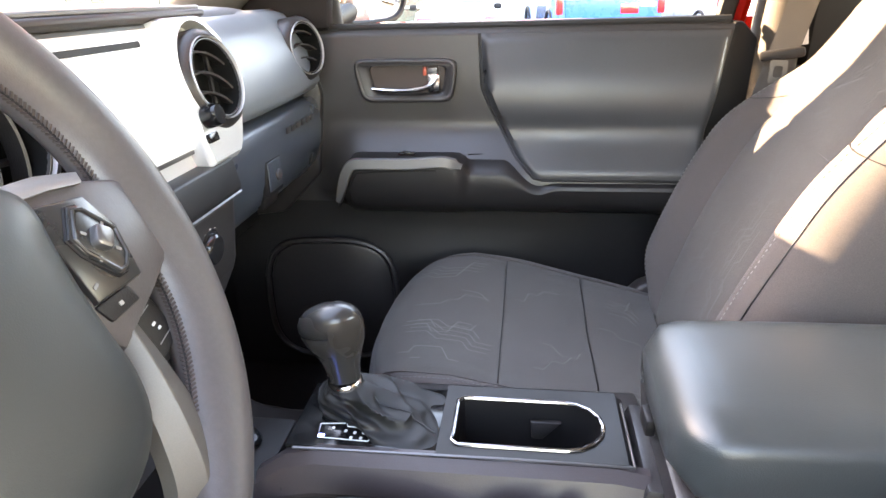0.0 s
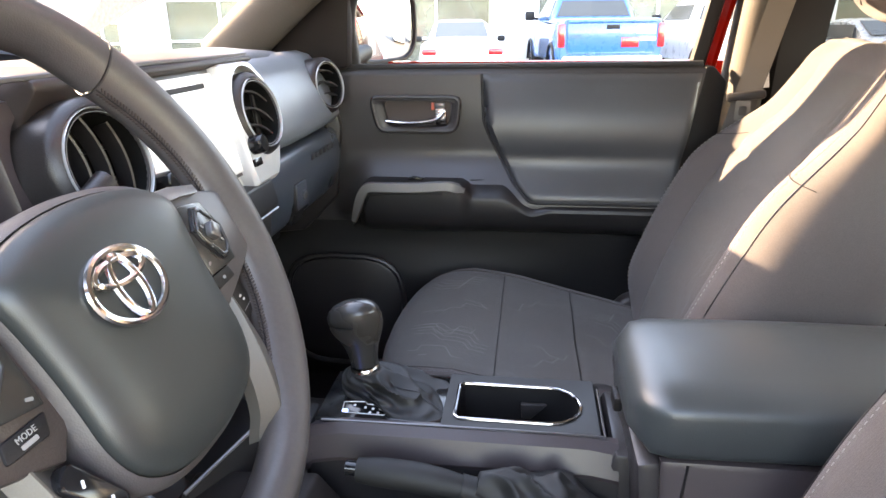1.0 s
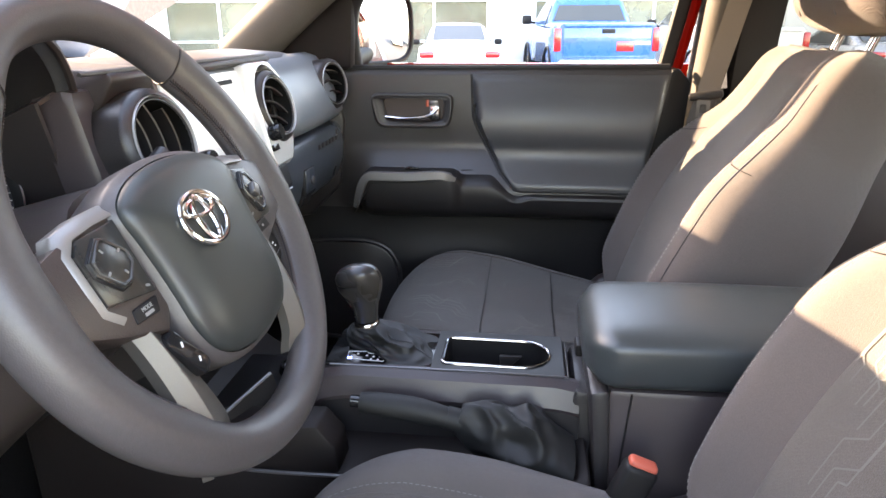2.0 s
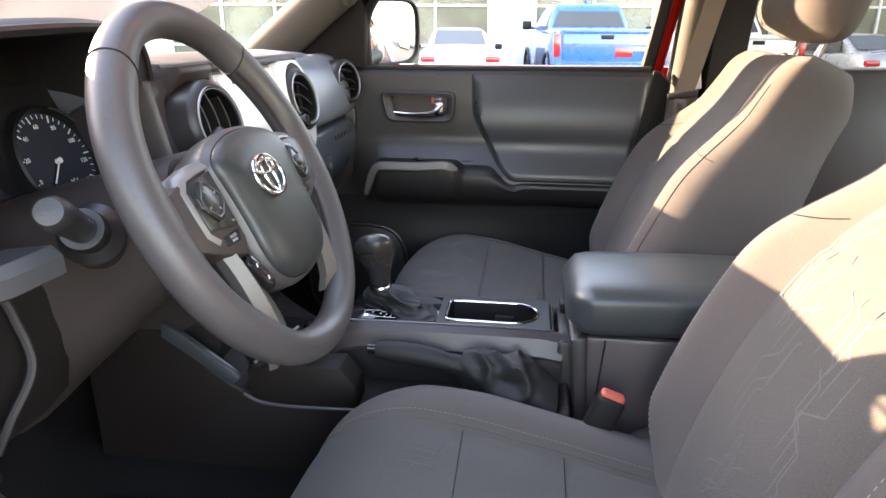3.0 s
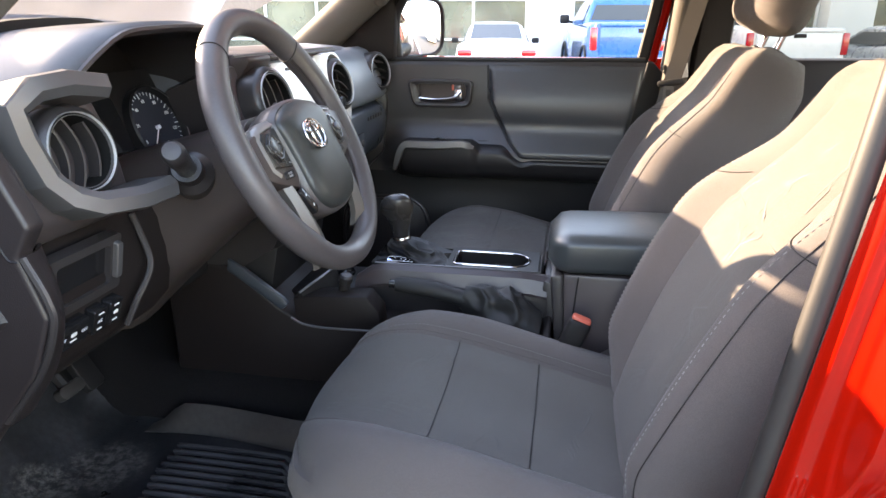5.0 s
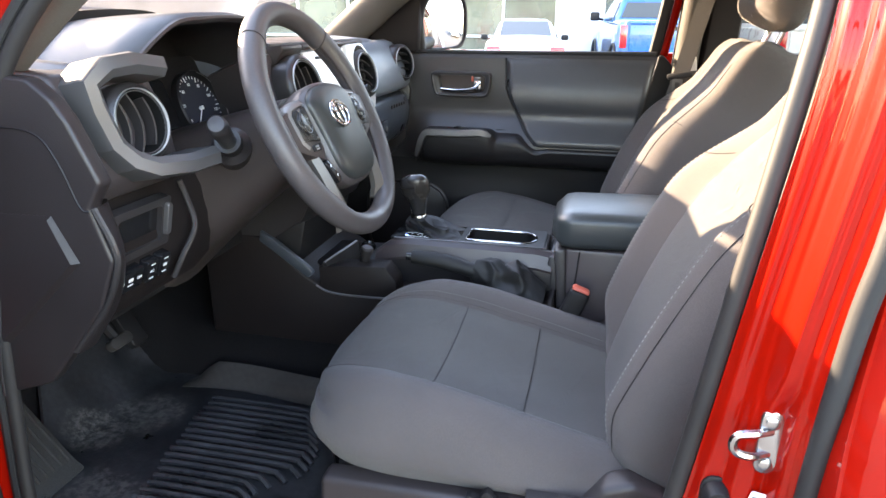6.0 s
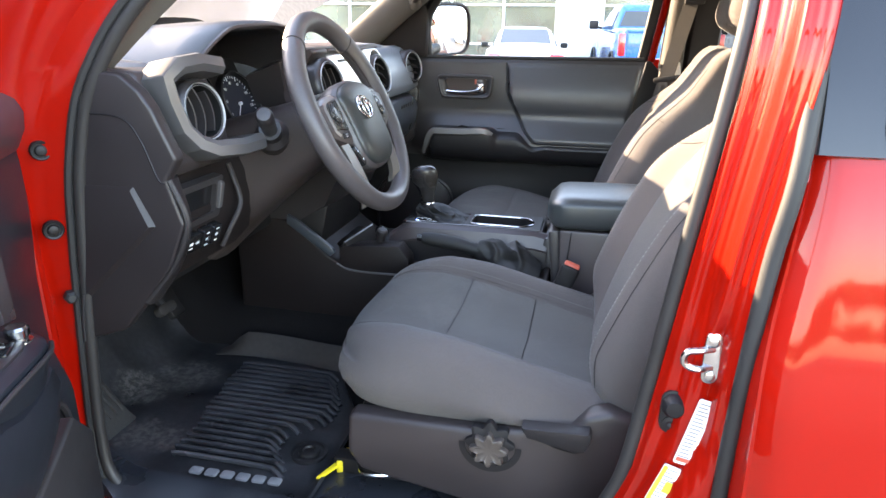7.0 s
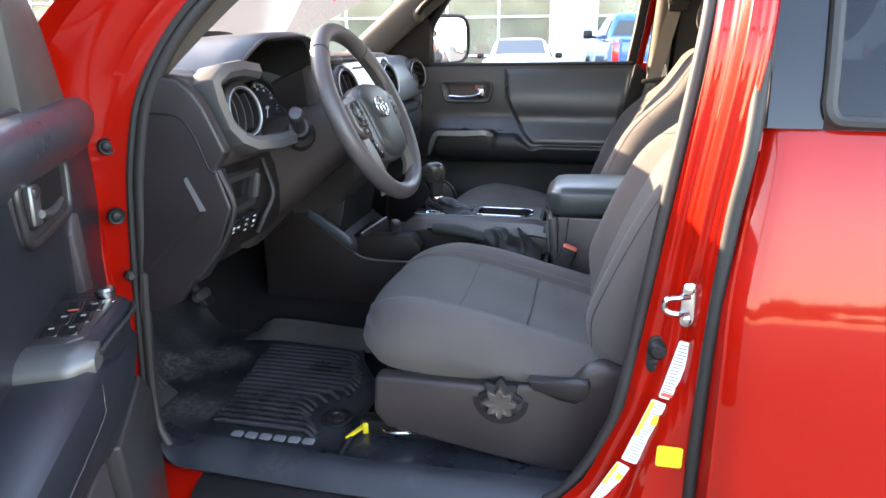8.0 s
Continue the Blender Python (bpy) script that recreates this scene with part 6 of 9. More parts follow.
def centre_stack():
    """Silver frame with two vents, the screen and the heater panel below."""
    cs = thing("centre_stack", (-0.40, YC, 0.95), "silver framed centre stack with touchscreen and two round vents", "centre console panel")
    n = V(0.97, 0, 0.235).normalized()
    m = frame_from(n)
    o = V(-0.380, 0.045, 1.327)
    bm = B()
    outl = [(-0.135, 0.045), (-0.13, 0.074), (0.18, 0.074), (0.205, 0.045), (0.205, -0.03), (0.165, -0.088), (-0.135, -0.088), (-0.135, -0.03)]
    plate(bm, outl, m, o, 0.004, 0.003, -0.05)
    fr = part("frame", bm, silver_paint, cs, "satin silver angular frame", angle=30)
    for sg in (-1, 1):
        bm = B()
        ear = [(0.094, 0.072), (0.185, 0.072), (0.218, 0.046), (0.218, -0.034), (0.172, -0.090), (0.094, -0.090)] if sg > 0 else [(0.122, 0.072), (0.250, 0.072), (0.255, -0.09), (0.122, -0.09)]
        vc = (-0.138 if sg < 0 else 0.200) - 0.045
        rim, bore = [], []
        sink = 0.0 if sg > 0 else 0.034
        for k in range(48):
            a = 2 * math.pi * k / 48
            d = V(math.cos(a), math.sin(a), 0)
            far = 9
            for (x0, y0), (x1, y1) in zip(ear, ear[1:] + ear[:1]):
                ex, ey = sg * (x1 - x0), y1 - y0
                den = d.x * ey - d.y * ex
                if abs(den) > 1e-9:
                    px, py = sg * x0 - vc, y0 - 0.008
                    t = (px * ey - py * ex) / den
                    w = (px * d.y - py * d.x) / den
                    if t > 0 and -1e-6 <= w <= 1 + 1e-6:
                        far = min(far, t)
            rim.append((vc + d.x * far, 0.008 + d.y * far))
            bore.append((vc + d.x * min(far * 0.97, 0.0575), 0.008 + d.y * min(far * 0.97, 0.0575)))
        loft(bm, [[o + m @ V(*p, h) for p in ring] for ring, h in ((rim, -0.05), (rim, 0.018 - sink), ([(vc + (p[0] - vc) * 0.94, 0.008 + (p[1] - 0.008) * 0.94) for p in rim], 0.026 - sink), (bore, 0.027 - sink), (bore, -0.03))], caps=False)
        part("vent_surround", bm, silver_paint if sg > 0 else console_brown, fr, "raised silver vent surround" if sg > 0 else "brown-grey vent surround", angle=30)
    bm = B()
    plate(bm, rrect(0.252, 0.138, 0.006), m, o + m @ V(0, 0.0, 0), 0.009, 0.002, 0.0)
    part("screen_bezel", bm, gunmetal, cs, "grey screen surround")
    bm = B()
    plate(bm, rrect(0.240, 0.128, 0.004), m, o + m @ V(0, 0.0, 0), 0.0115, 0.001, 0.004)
    sc = part("touchscreen", bm, screen_glare, cs, "glossy touchscreen with glare painted in as near white")
    bm = B()
    plate(bm, rrect(0.135, 0.006, 0.002), m, o + m @ V(0.0, 0.050, 0), 0.0125, 0.0, 0.01)
    part("disc_slot", bm, plastic_dark, sc, "dark disc slot")
    for x in (-0.112, 0.112):
        bm = B()
        lathe(bm, [(0.0125, 0.006), (0.0125, 0.040), (0.011, 0.044), (0.001, 0.044)], o + m @ V(x, -0.036, 0), n, 24)
        part("knob", bm, gloss_black, cs, "round black knob")
        bm = B()
        plate(bm, rrect(0.022, 0.010, 0.002), m, o + m @ V(x * 0.97, -0.058, 0), 0.030, 0.001, 0.005)
        part("button", bm, gloss_black, cs)
    for y, r in ((-0.138, 0.0465), (0.200, 0.044)):
        vent(cs, V(-0.349, y, 1.335), V(0.955, -0.10, 0.25).normalized(), r, 3, tilt=0 if y < 0 else 75, deep=0.024 if y > 0 else 0.04)
    # heater panel and lower cheeks
    bm = B()
    rings = []
    for y, b in ((-0.125, 0.0), (-0.09, 0.012), (0.165, 0.012), (0.198, 0.0)):
        rings.append([V(-0.44, y, 1.25), V(-0.352 + b, y, 1.243), V(-0.345 + b, y, 1.21), V(-0.355 + b, y, 1.12), V(-0.385 + b, y, 1.06), V(-0.45, y, 1.02), V(-0.60, y, 1.02), V(-0.60, y, 1.25)])
    loft(bm, rings)
    part("heater_panel", bm, plastic_black, cs, angle=40)
    # proud black block imitates the dark of a recess below the frame
    bm = B()
    prism(bm, [(-0.40, 1.249), (-0.337, 1.247), (-0.330, 1.214), (-0.332, 1.208), (-0.40, 1.208)], 'y', -0.112, 0.190, bev=0.003)
    part("slot_shade_block", bm, plastic_dark, cs, "black block standing in for the shaded slot under the silver frame")
    bm = B()
    tube(bm, [(-0.331, -0.108, 1.2065), (-0.330, 0.04, 1.2065), (-0.331, 0.186, 1.2065)], 0.0022, 6)
    part("slot_edge", bm, gunmetal, cs, "grey edge under the slot")
    n2 = V(0.97, 0, -0.12).normalized()
    for y in (-0.018, 0.045, 0.108):
        bm = B()
        c = V(-0.346, y, 1.165)
        lathe(bm, [(0.026, -0.01), (0.026, 0.004), (0.022, 0.008), (0.018, 0.008), (0.017, 0.014), (0.015, 0.016), (0.001, 0.016)], c, n2, 28)
        kn = part("heater_knob", bm, gloss_black, cs, "round black heater knob")
        bm = B()
        for k in range(5):
            a = radians(30 + 30 * k)
            mm = frame_from(n2)
            plate(bm, rrect(0.004, 0.002, 0.0006, 1), mm, c + mm @ V(0.023 * math.cos(a), 0.023 * math.sin(a), 0.0065), 0.0012)
        part("marks", bm, mark_white, kn, "white heater marks")
    vent(dash, V(-0.378, 0.612, 1.335), V(0.92, -0.30, 0.16).normalized(), 0.042, 3, 90)


centre_stack()
# ---------- centre console ----------
def console():
    co = thing("centre_console", (-0.05, 0.04, 0.70), "black centre console with chrome-rimmed cup tray", "centre console")
    # lower body with its rising nose
    bm = B()
    side = [(-0.62, 0.70), (-0.62, 1.03), (-0.475, 1.02), (-0.44, 0.985), (-0.385, 0.94), (-0.345, 0.915), (-0.30, 0.908), (-0.20, 0.910), (0.10, 0.912), (0.135, 0.925), (0.135, 0.70)]
    prism(bm, side, 'y', -0.125, 0.185, bev=0.008, seg=3)
    part("body", bm, plastic_brown, co, "brown-black console body")
    bm = B()
    prism(bm, [(-0.478, 1.036), (-0.450, 1.020), (-0.372, 0.963), (-0.362, 0.950), (-0.376, 0.938), (-0.455, 0.994), (-0.482, 1.012)], 'y', -0.134, -0.120, bev=0.004)
    part("nose_trim", bm, nose_blue, co, "blue-grey satin edge trim")
    bm = B()
    path = catmull([(-0.36, -0.128, 0.922), (-0.33, -0.128, 0.909), (-0.26, -0.128, 0.906), (-0.10, -0.128, 0.910), (0.12, -0.128, 0.914)], 5)
    tube(bm, path, 0.0025, 6)
    part("edge_line", bm, gunmetal, co, "thin grey edge line")
    # raised wall round the parking brake well
    bm = B()
    prism(bm, [(-0.352, 0.90), (-0.356, 0.962), (-0.300, 0.968), (-0.210, 0.974), (-0.186, 0.944), (-0.182, 0.90)], 'y', -0.122, -0.070, bev=0.004)
    part("well_wall", bm, plastic_brown, co)
    # front tray with sockets
    bm = B()
    box(bm, (-0.345, 0.03, 0.93), (0.16, 0.17, 0.03), bev=0.008)
    part("front_tray", bm, plastic_dark, co)
    for y in (-0.02, 0.06):
        bm = B()
        lathe(bm, [(0.018, 0), (0.018, 0.012), (0.014, 0.016), (0.012, 0.012), (0.001, 0.012)], (-0.31, y, 0.943), (0.3, 0, 1), 20, up=(0, 1, 0))
        part("socket", bm, gloss_black, co, "round black power socket")
    bm = B()
    loft(bm, [[V(-0.350, -0.120, 0.930), V(-0.345, -0.120, 0.971), V(-0.339, -0.120, 0.972), V(-0.325, -0.120, 0.930)], [V(-0.312, -0.035, 0.945), V(-0.305, -0.035, 0.994), V(-0.298, -0.035, 0.995), V(-0.285, -0.035, 0.945)]])
    part("tray_lip", bm, plastic_dark, co, "black raised tray lip")
    bm = B()
    tube(bm, [(-0.342, -0.121, 0.9725), (-0.3015, -0.034, 0.9955)], 0.0026, 8)
    part("tray_edge", bm, gunmetal, co, "grey tray edge")
    bm = B()
    lathe(bm, [(0.011, -0.03), (0.011, 0.0), (0.0135, 0.004), (0.0135, 0.014), (0.010, 0.018), (0.001, 0.0185)], (-0.262, -0.085, 0.985), (0.25, -0.1, 1), 18, up=(0, 1, 0))
    part("tray_knob", bm, plastic_black, co, "small black knob in the tray")
    # sloping stack foot between tray and heater panel
    bm = B()
    prism(bm, [(-0.60, 1.05), (-0.385, 1.07), (-0.415, 0.93), (-0.60, 0.92)], 'y', -0.10, 0.16, bev=0.006)
    part("stack_foot", bm, plastic_dark, co)
    # top deck
    bm = B()
    prism(bm, [(-0.245, 0.955), (-0.235, 0.992), (-0.22, 0.998), (-0.082, 0.998), (-0.078, 0.915), (0.115, 0.915), (0.115, 0.88), (-0.25, 0.88)], 'y', -0.012, 0.112, bev=0.003)
    prism(bm, [(0.100, 1.0), (0.112, 0.996), (0.116, 0.90), (0.100, 0.90)], 'y', -0.012, 0.112, bev=0.003)
    prism(bm, [(-0.09, 0.998), (0.112, 0.996), (0.112, 0.90), (-0.09, 0.90)], 'y', 0.106, 0.114, bev=0.003)
    part("deck", bm, plastic_dark, co)
    # deck plate with a real opening for the tray
    bm = B()
    hole = []
    for k in range(9):
        a = radians(-90 + 180 * k / 8)
        hole.append((0.045 + 0.040 * math.cos(a), 0.045 + 0.040 * math.sin(a)))
    hole += [(-0.060, 0.085), (-0.066, 0.079), (-0.066, 0.011), (-0.060, 0.005)]
    cx, cy = 0.0, 0.045
    def out(p):
        """The deck's outline seen from the tray's middle."""
        dx_, dy_ = p[0] - cx, p[1] - cy
        k = min(((0.103 - cx) if dx_ > 0 else (-0.080 - cx)) / dx_ if abs(dx_) > 1e-6 else 9, ((0.108 - cy) if dy_ > 0 else (-0.010 - cy)) / dy_ if abs(dy_) > 1e-6 else 9)
        return (cx + dx_ * k, cy + dy_ * k)
    dense = []
    for i in range(len(hole)):
        a, b = hole[i], hole[(i + 1) % len(hole)]
        n = 6 if i >= 8 else 1
        dense += [(a[0] + (b[0] - a[0]) * j / n, a[1] + (b[1] - a[1]) * j / n) for j in range(n)]
    rim_out = [out(p) for p in dense]
    for corner in ((0.103, 0.108), (0.103, -0.010), (-0.080, 0.108), (-0.080, -0.010)):
        near = min(range(len(rim_out)), key=lambda i: (rim_out[i][0] - corner[0]) ** 2 + (rim_out[i][1] - corner[1]) ** 2)
        rim_out[near] = corner
    rings = [[V(*p, 0.996) for p in rim_out], [V(*p, 1.0045) for p in rim_out], [V(*p, 1.0045) for p in dense], [V(*p, 0.985) for p in dense]]
    loft(bm, rings, caps=False)
    part("deck_plate", bm, deck_grey, co, "dark grey satin deck plate", angle=30)
    bm = B()
    tube(bm, [V(p[0], p[1], 1.0050) for p in dense], 0.0024, 8, closed=True)
    part("tray_rim", bm, chrome_dim, co, "chrome tray rim")
    bm = B()
    loft(bm, [[V(*p, 1.003) for p in dense], [V(p[0] * 0.98, cy + (p[1] - cy) * 0.97, 0.93) for p in dense]], caps=False)
    bm.faces.new([bm.verts.new(V(p[0] * 0.98, cy + (p[1] - cy) * 0.97, 0.93)) for p in dense])
    part("tray_well", bm, plastic_dark, co, "deep black cup tray")
    bm = B()
    prism(bm, [(0.014, 0.962), (0.026, 0.962), (0.046, 0.984), (0.012, 0.984)], 'y', 0.076, 0.083, bev=0.002)
    part("cup_tab", bm, plastic_black, co)
    # gear gate panel
    bm = B()
    plate(bm, [(-0.232, -0.006), (-0.232, 0.102), (-0.080, 0.102), (-0.080, -0.006)], Matrix.Identity(3), (0, 0, 0.998), 0.0045, 0.001, 0)
    part("gate_panel", bm, gloss_black, co, "gloss black gear gate panel")
    bm = B()
    gate = [(-0.205, 0.028), (-0.202, 0.006), (-0.150, 0.004), (-0.146, 0.012), (-0.158, 0.016), (-0.160, 0.024), (-0.176, 0.026), (-0.178, 0.031), (-0.205, 0.028)]
    tube(bm, [V(*p, 1.0032) for p in gate], 0.0006, 5)
    part("gate_outline", bm, mark_white, co, "white gate outline")
    bm = B()
    for p in ((-0.190, 0.022), (-0.176, 0.018), (-0.166, 0.016), (-0.168, 0.008), (-0.158, 0.008)):
        plate(bm, rrect(0.003, 0.004, 0.0008, 2), Matrix.Identity(3), (p[0], p[1], 1.003), 0.0005)
    part("gate_marks", bm, mark_white, co, "white gear marks")
    bm = B()
    plate(bm, rrect(0.006, 0.0045, 0.001, 2), Matrix.Identity(3), (-0.199, 0.009, 1.003), 0.0008)
    lit = bpy.data.materials.new("gear_light")
    lit.use_nodes = True
    lb = lit.node_tree.nodes["Principled BSDF"]
    lb.inputs["Base Color"].default_value = (0.05, 0.12, 0.8, 1)
    lb.inputs["Emission Color"].default_value = (0.08, 0.2, 1.0, 1)
    lb.inputs["Emission Strength"].default_value = 1.2
    part("gear_light", bm, lit, co, "small blue lit gear mark")
    # side strip along the deck
    bm = B()
    rings = []
    for k in range(13):
        t = k / 12
        x = -0.262 + 0.385 * t
        d = 0.03 * (1 - ease(0.0, 0.12, t))
        z = 1.0 - 0.006 * ease(0.9, 1.0, t) - d
        rings.append([V(x, -0.004, z + 0.003), V(x, -0.014, z + 0.003), V(x, -0.024, z - 0.006), V(x, -0.034, z - 0.032), V(x, -0.030, z - 0.044), V(x, -0.004, z - 0.044)])
    loft(bm, rings)
    part("side_strip", bm, console_brown, co, "brown-grey satin side strip", angle=25)
    bm = B()
    tube(bm, [(-0.222, -0.0125, 1.0035), (0.0, -0.0125, 1.0052), (0.108, -0.0115, 1.0035), (0.108, 0.09, 1.0035)], 0.0016, 6)
    part("deck_edge", bm, gunmetal, co, "bright deck edge")
    # wall below the strip, back of the brake well
    bm = B()
    box(bm, (-0.055, -0.022, 0.925), (0.36, 0.02, 0.09), bev=0.004)
    part("well_back", bm, plastic_black, co)
    bm = B()
    prism(bm, [(0.112, 0.70), (0.112, 0.975), (0.118, 0.994), (0.150, 0.990), (0.170, 0.70)], 'y', -0.030, 0.108, bev=0.005)
    part("deck_end", bm, plastic_black, co, "black end piece against the bin")
    bm = B()
    box(bm, (-0.05, 0.14, 0.92), (0.38, 0.06, 0.10), bev=0.01)
    part("far_shoulder", bm, plastic_black, co)


console()


def shifter():
    sh = thing("gear_shifter", (-0.17, 0.045, 1.0), "black leather automatic gear shifter with chrome collar and boot", "gear lever")
    c0 = V(-0.184, 0.060, 1.030)
    axis = (V(-0.189, 0.050, 1.11) - c0).normalized()
    # pleated boot, fuller behind the lever than before it
    bm = B()
    N = 96
    foot = [(-0.084, -0.001), (-0.082, 0.045), (-0.084, 0.092), (-0.15, 0.098), (-0.212, 0.094), (-0.214, 0.060), (-0.205, 0.040), (-0.168, 0.026), (-0.150, 0.010), (-0.138, -0.001)]
    line = catmull([V(a, b, 1.002) for a, b in foot], 8, True)
    per = [0]
    for p, q in zip(line, line[1:] + line[:1]):
        per.append(per[-1] + (q - p).length)
    base = []
    for j in range(N):
        d = per[-1] * j / N
        k = max(i for i in range(len(line)) if per[i] <= d)
        base.append(line[k].lerp(line[(k + 1) % len(line)], (d - per[k]) / max(1e-9, per[k + 1] - per[k])))
    a0 = math.atan2(base[0].y - c0.y, base[0].x - c0.x)
    rings = []
    for k in range(25):
        t = k / 24
        ring = []
        for j in range(N):
            a = a0 + 2 * math.pi * j / N
            q = c0 + V(0.0185 * math.cos(a), 0.0185 * math.sin(a), 0.004)
            p = base[j].lerp(q, t)
            rim = (base[j] - q).length
            bulge = math.sin(math.pi * t)
            out = V(math.cos(a), math.sin(a), 0.6)
            fold = 0.8 - 3.4 * abs(noise.noise((math.cos(a) * 1.5 + 1.1 * t + 4.0, math.sin(a) * 1.5 - 2.0 * t, t * 2.2)))
            crease = 1.3 * fold
            ring.append(p + out * (bulge * (0.03 * rim + 0.0060 * crease)) - V(0, 0, 0.07 * rim * bulge * (1 - t)))
        rings.append(ring)
    loft(bm, rings)
    part("boot", bm, leather_boot, sh, "soft black creased leather boot", angle=70)
    bm = B()
    j = 5
    tube(bm, [r_[j] + V(0.0006, -0.0006, 0.0006) for r_ in rings[2:20]], 0.0006, 5)
    part("boot_seam", bm, plastic_black, sh)
    bm = B()
    lathe(bm, [(0.0185, 0.0), (0.0195, 0.002), (0.0185, 0.009), (0.017, 0.011)], c0, axis, 28, up=(0, 1, 0))
    part("collar", bm, chrome, sh, "chrome collar")
    def ring_at(h, r, sx, off):
        return [c0 + axis * h + V(off, 0, 0) + V(1, 0, 0.10) * (r * sx * math.cos(a)) + V(0, 1, -0.12) * (r * math.sin(a)) for a in [2 * math.pi * j / 32 for j in range(32)]]
    bm = B()
    loft(bm, [ring_at(*q) for q in ((0.010, 0.0170, 1, 0), (0.024, 0.0178, 1.02, 0), (0.038, 0.0200, 1.06, 0.0), (0.050, 0.0235, 1.12, -0.001), (0.060, 0.0265, 1.16, -0.002), (0.068, 0.0275, 1.18, -0.003), (0.071, 0.0272, 1.18, -0.003))])
    part("grip", bm, knob_satin, sh, "satin black grip", angle=60)
    bm = B()
    loft(bm, [ring_at(*q) for q in ((0.0725, 0.0268, 1.18, -0.003), (0.0745, 0.0280, 1.19, -0.003), (0.082, 0.0282, 1.19, -0.003), (0.091, 0.0258, 1.18, -0.002), (0.098, 0.0210, 1.16, -0.001), (0.1025, 0.0130, 1.14, 0.0), (0.104, 0.003, 1.1, 0.0))])
    part("knob", bm, knob_satin, sh, "polished dark knob top", angle=60)
    bm = B()
    tube(bm, ring_at(0.0718, 0.0274, 1.18, -0.003), 0.0007, 5, closed=True)
    part("knob_line", bm, plastic_dark, sh, "fine shut line under the knob top")
    # bronze-grey inlay down the driver's side of the grip
    bm = B()
    rows_ = []
    for h, r, sx, off, half in ((0.046, 0.0228, 1.11, -0.001, 16), (0.056, 0.0262, 1.15, -0.002, 30), (0.066, 0.0284, 1.18, -0.003, 38), (0.074, 0.0290, 1.19, -0.003, 40), (0.083, 0.0290, 1.19, -0.003, 38), (0.090, 0.0268, 1.18, -0.002, 33)):
        rows_.append([c0 + axis * h + V(off, 0, 0) + V(1, 0, 0.10) * ((r + 0.0004) * sx * math.cos(a)) + V(0, 1, -0.12) * ((r + 0.0004) * math.sin(a)) for a in [radians(-42 - half + 2 * half * j / 10) for j in range(11)]])
    loft(bm, rows_, closed=False)
    bmesh.ops.solidify(bm, geom=bm.faces[:], thickness=0.001)
    part("release_button", bm, knob_bronze, sh, "bronze-grey release button", angle=60)


shifter()


def parking_brake():
    pb = thing("parking_brake", (-0.03, -0.07, 0.92), "black parking brake lever with crumpled leather boot", "parking brake")
    bm = B()
    path = catmull([(-0.163, -0.074, 0.984), (-0.14, -0.074, 0.983), (-0.10, -0.073, 0.979), (-0.07, -0.072, 0.973), (-0.046, -0.071, 0.967)], 6)
    tube(bm, path, lambda t: 0.0135 + 0.003 * math.sin(math.pi * t), 16)
    part("handle", bm, leather_boot, pb, "black grained lever grip", angle=60)
    bm = B()
    tube(bm, [(-0.176, -0.074, 0.9855), (-0.163, -0.074, 0.985)], 0.0085, 14)
    part("button", bm, gloss_black, pb, "black release button")
    bm = B()
    tube(bm, [(-0.050, -0.071, 0.968), (-0.030, -0.070, 0.963)], 0.0155, 16)
    part("cuff", bm, leather_boot, pb)
    bm = B()
    rings = []
    N = 72
    for k in range(49):
        t = k / 48
        c = V(-0.034, -0.070, 0.966).lerp(V(0.112, -0.070, 0.915), t)
        r1 = 0.014 + 0.030 * ease(0, 0.9, t)
        r2 = 0.014 + 0.028 * math.sin(math.pi * min(1, 0.10 + t * 0.78))
        ring = []
        for j in range(N):
            a = 2 * math.pi * j / N
            ca, sa = math.cos(a), math.sin(a)
            ridge = 1 - 2.6 * abs(noise.noise((ca * 1.3 + 3 + t, sa * 1.3 - 1.2 * t, t * 3.4)))
            f = 1 + math.sin(math.pi * min(1, t * 1.15)) * (0.34 * ridge + 0.18 * noise.noise((ca * 2.4, sa * 2.4 + 5, t * 6.0)))
            ring.append(c + V(0, r1 * 1.05 * ca * f, 0) + V(0.25, 0, 1).normalized() * (r2 * sa * f))
        rings.append(ring)
    loft(bm, rings)
    part("boot", bm, leather_boot, pb, "crumpled black leather boot", angle=70)


parking_brake()


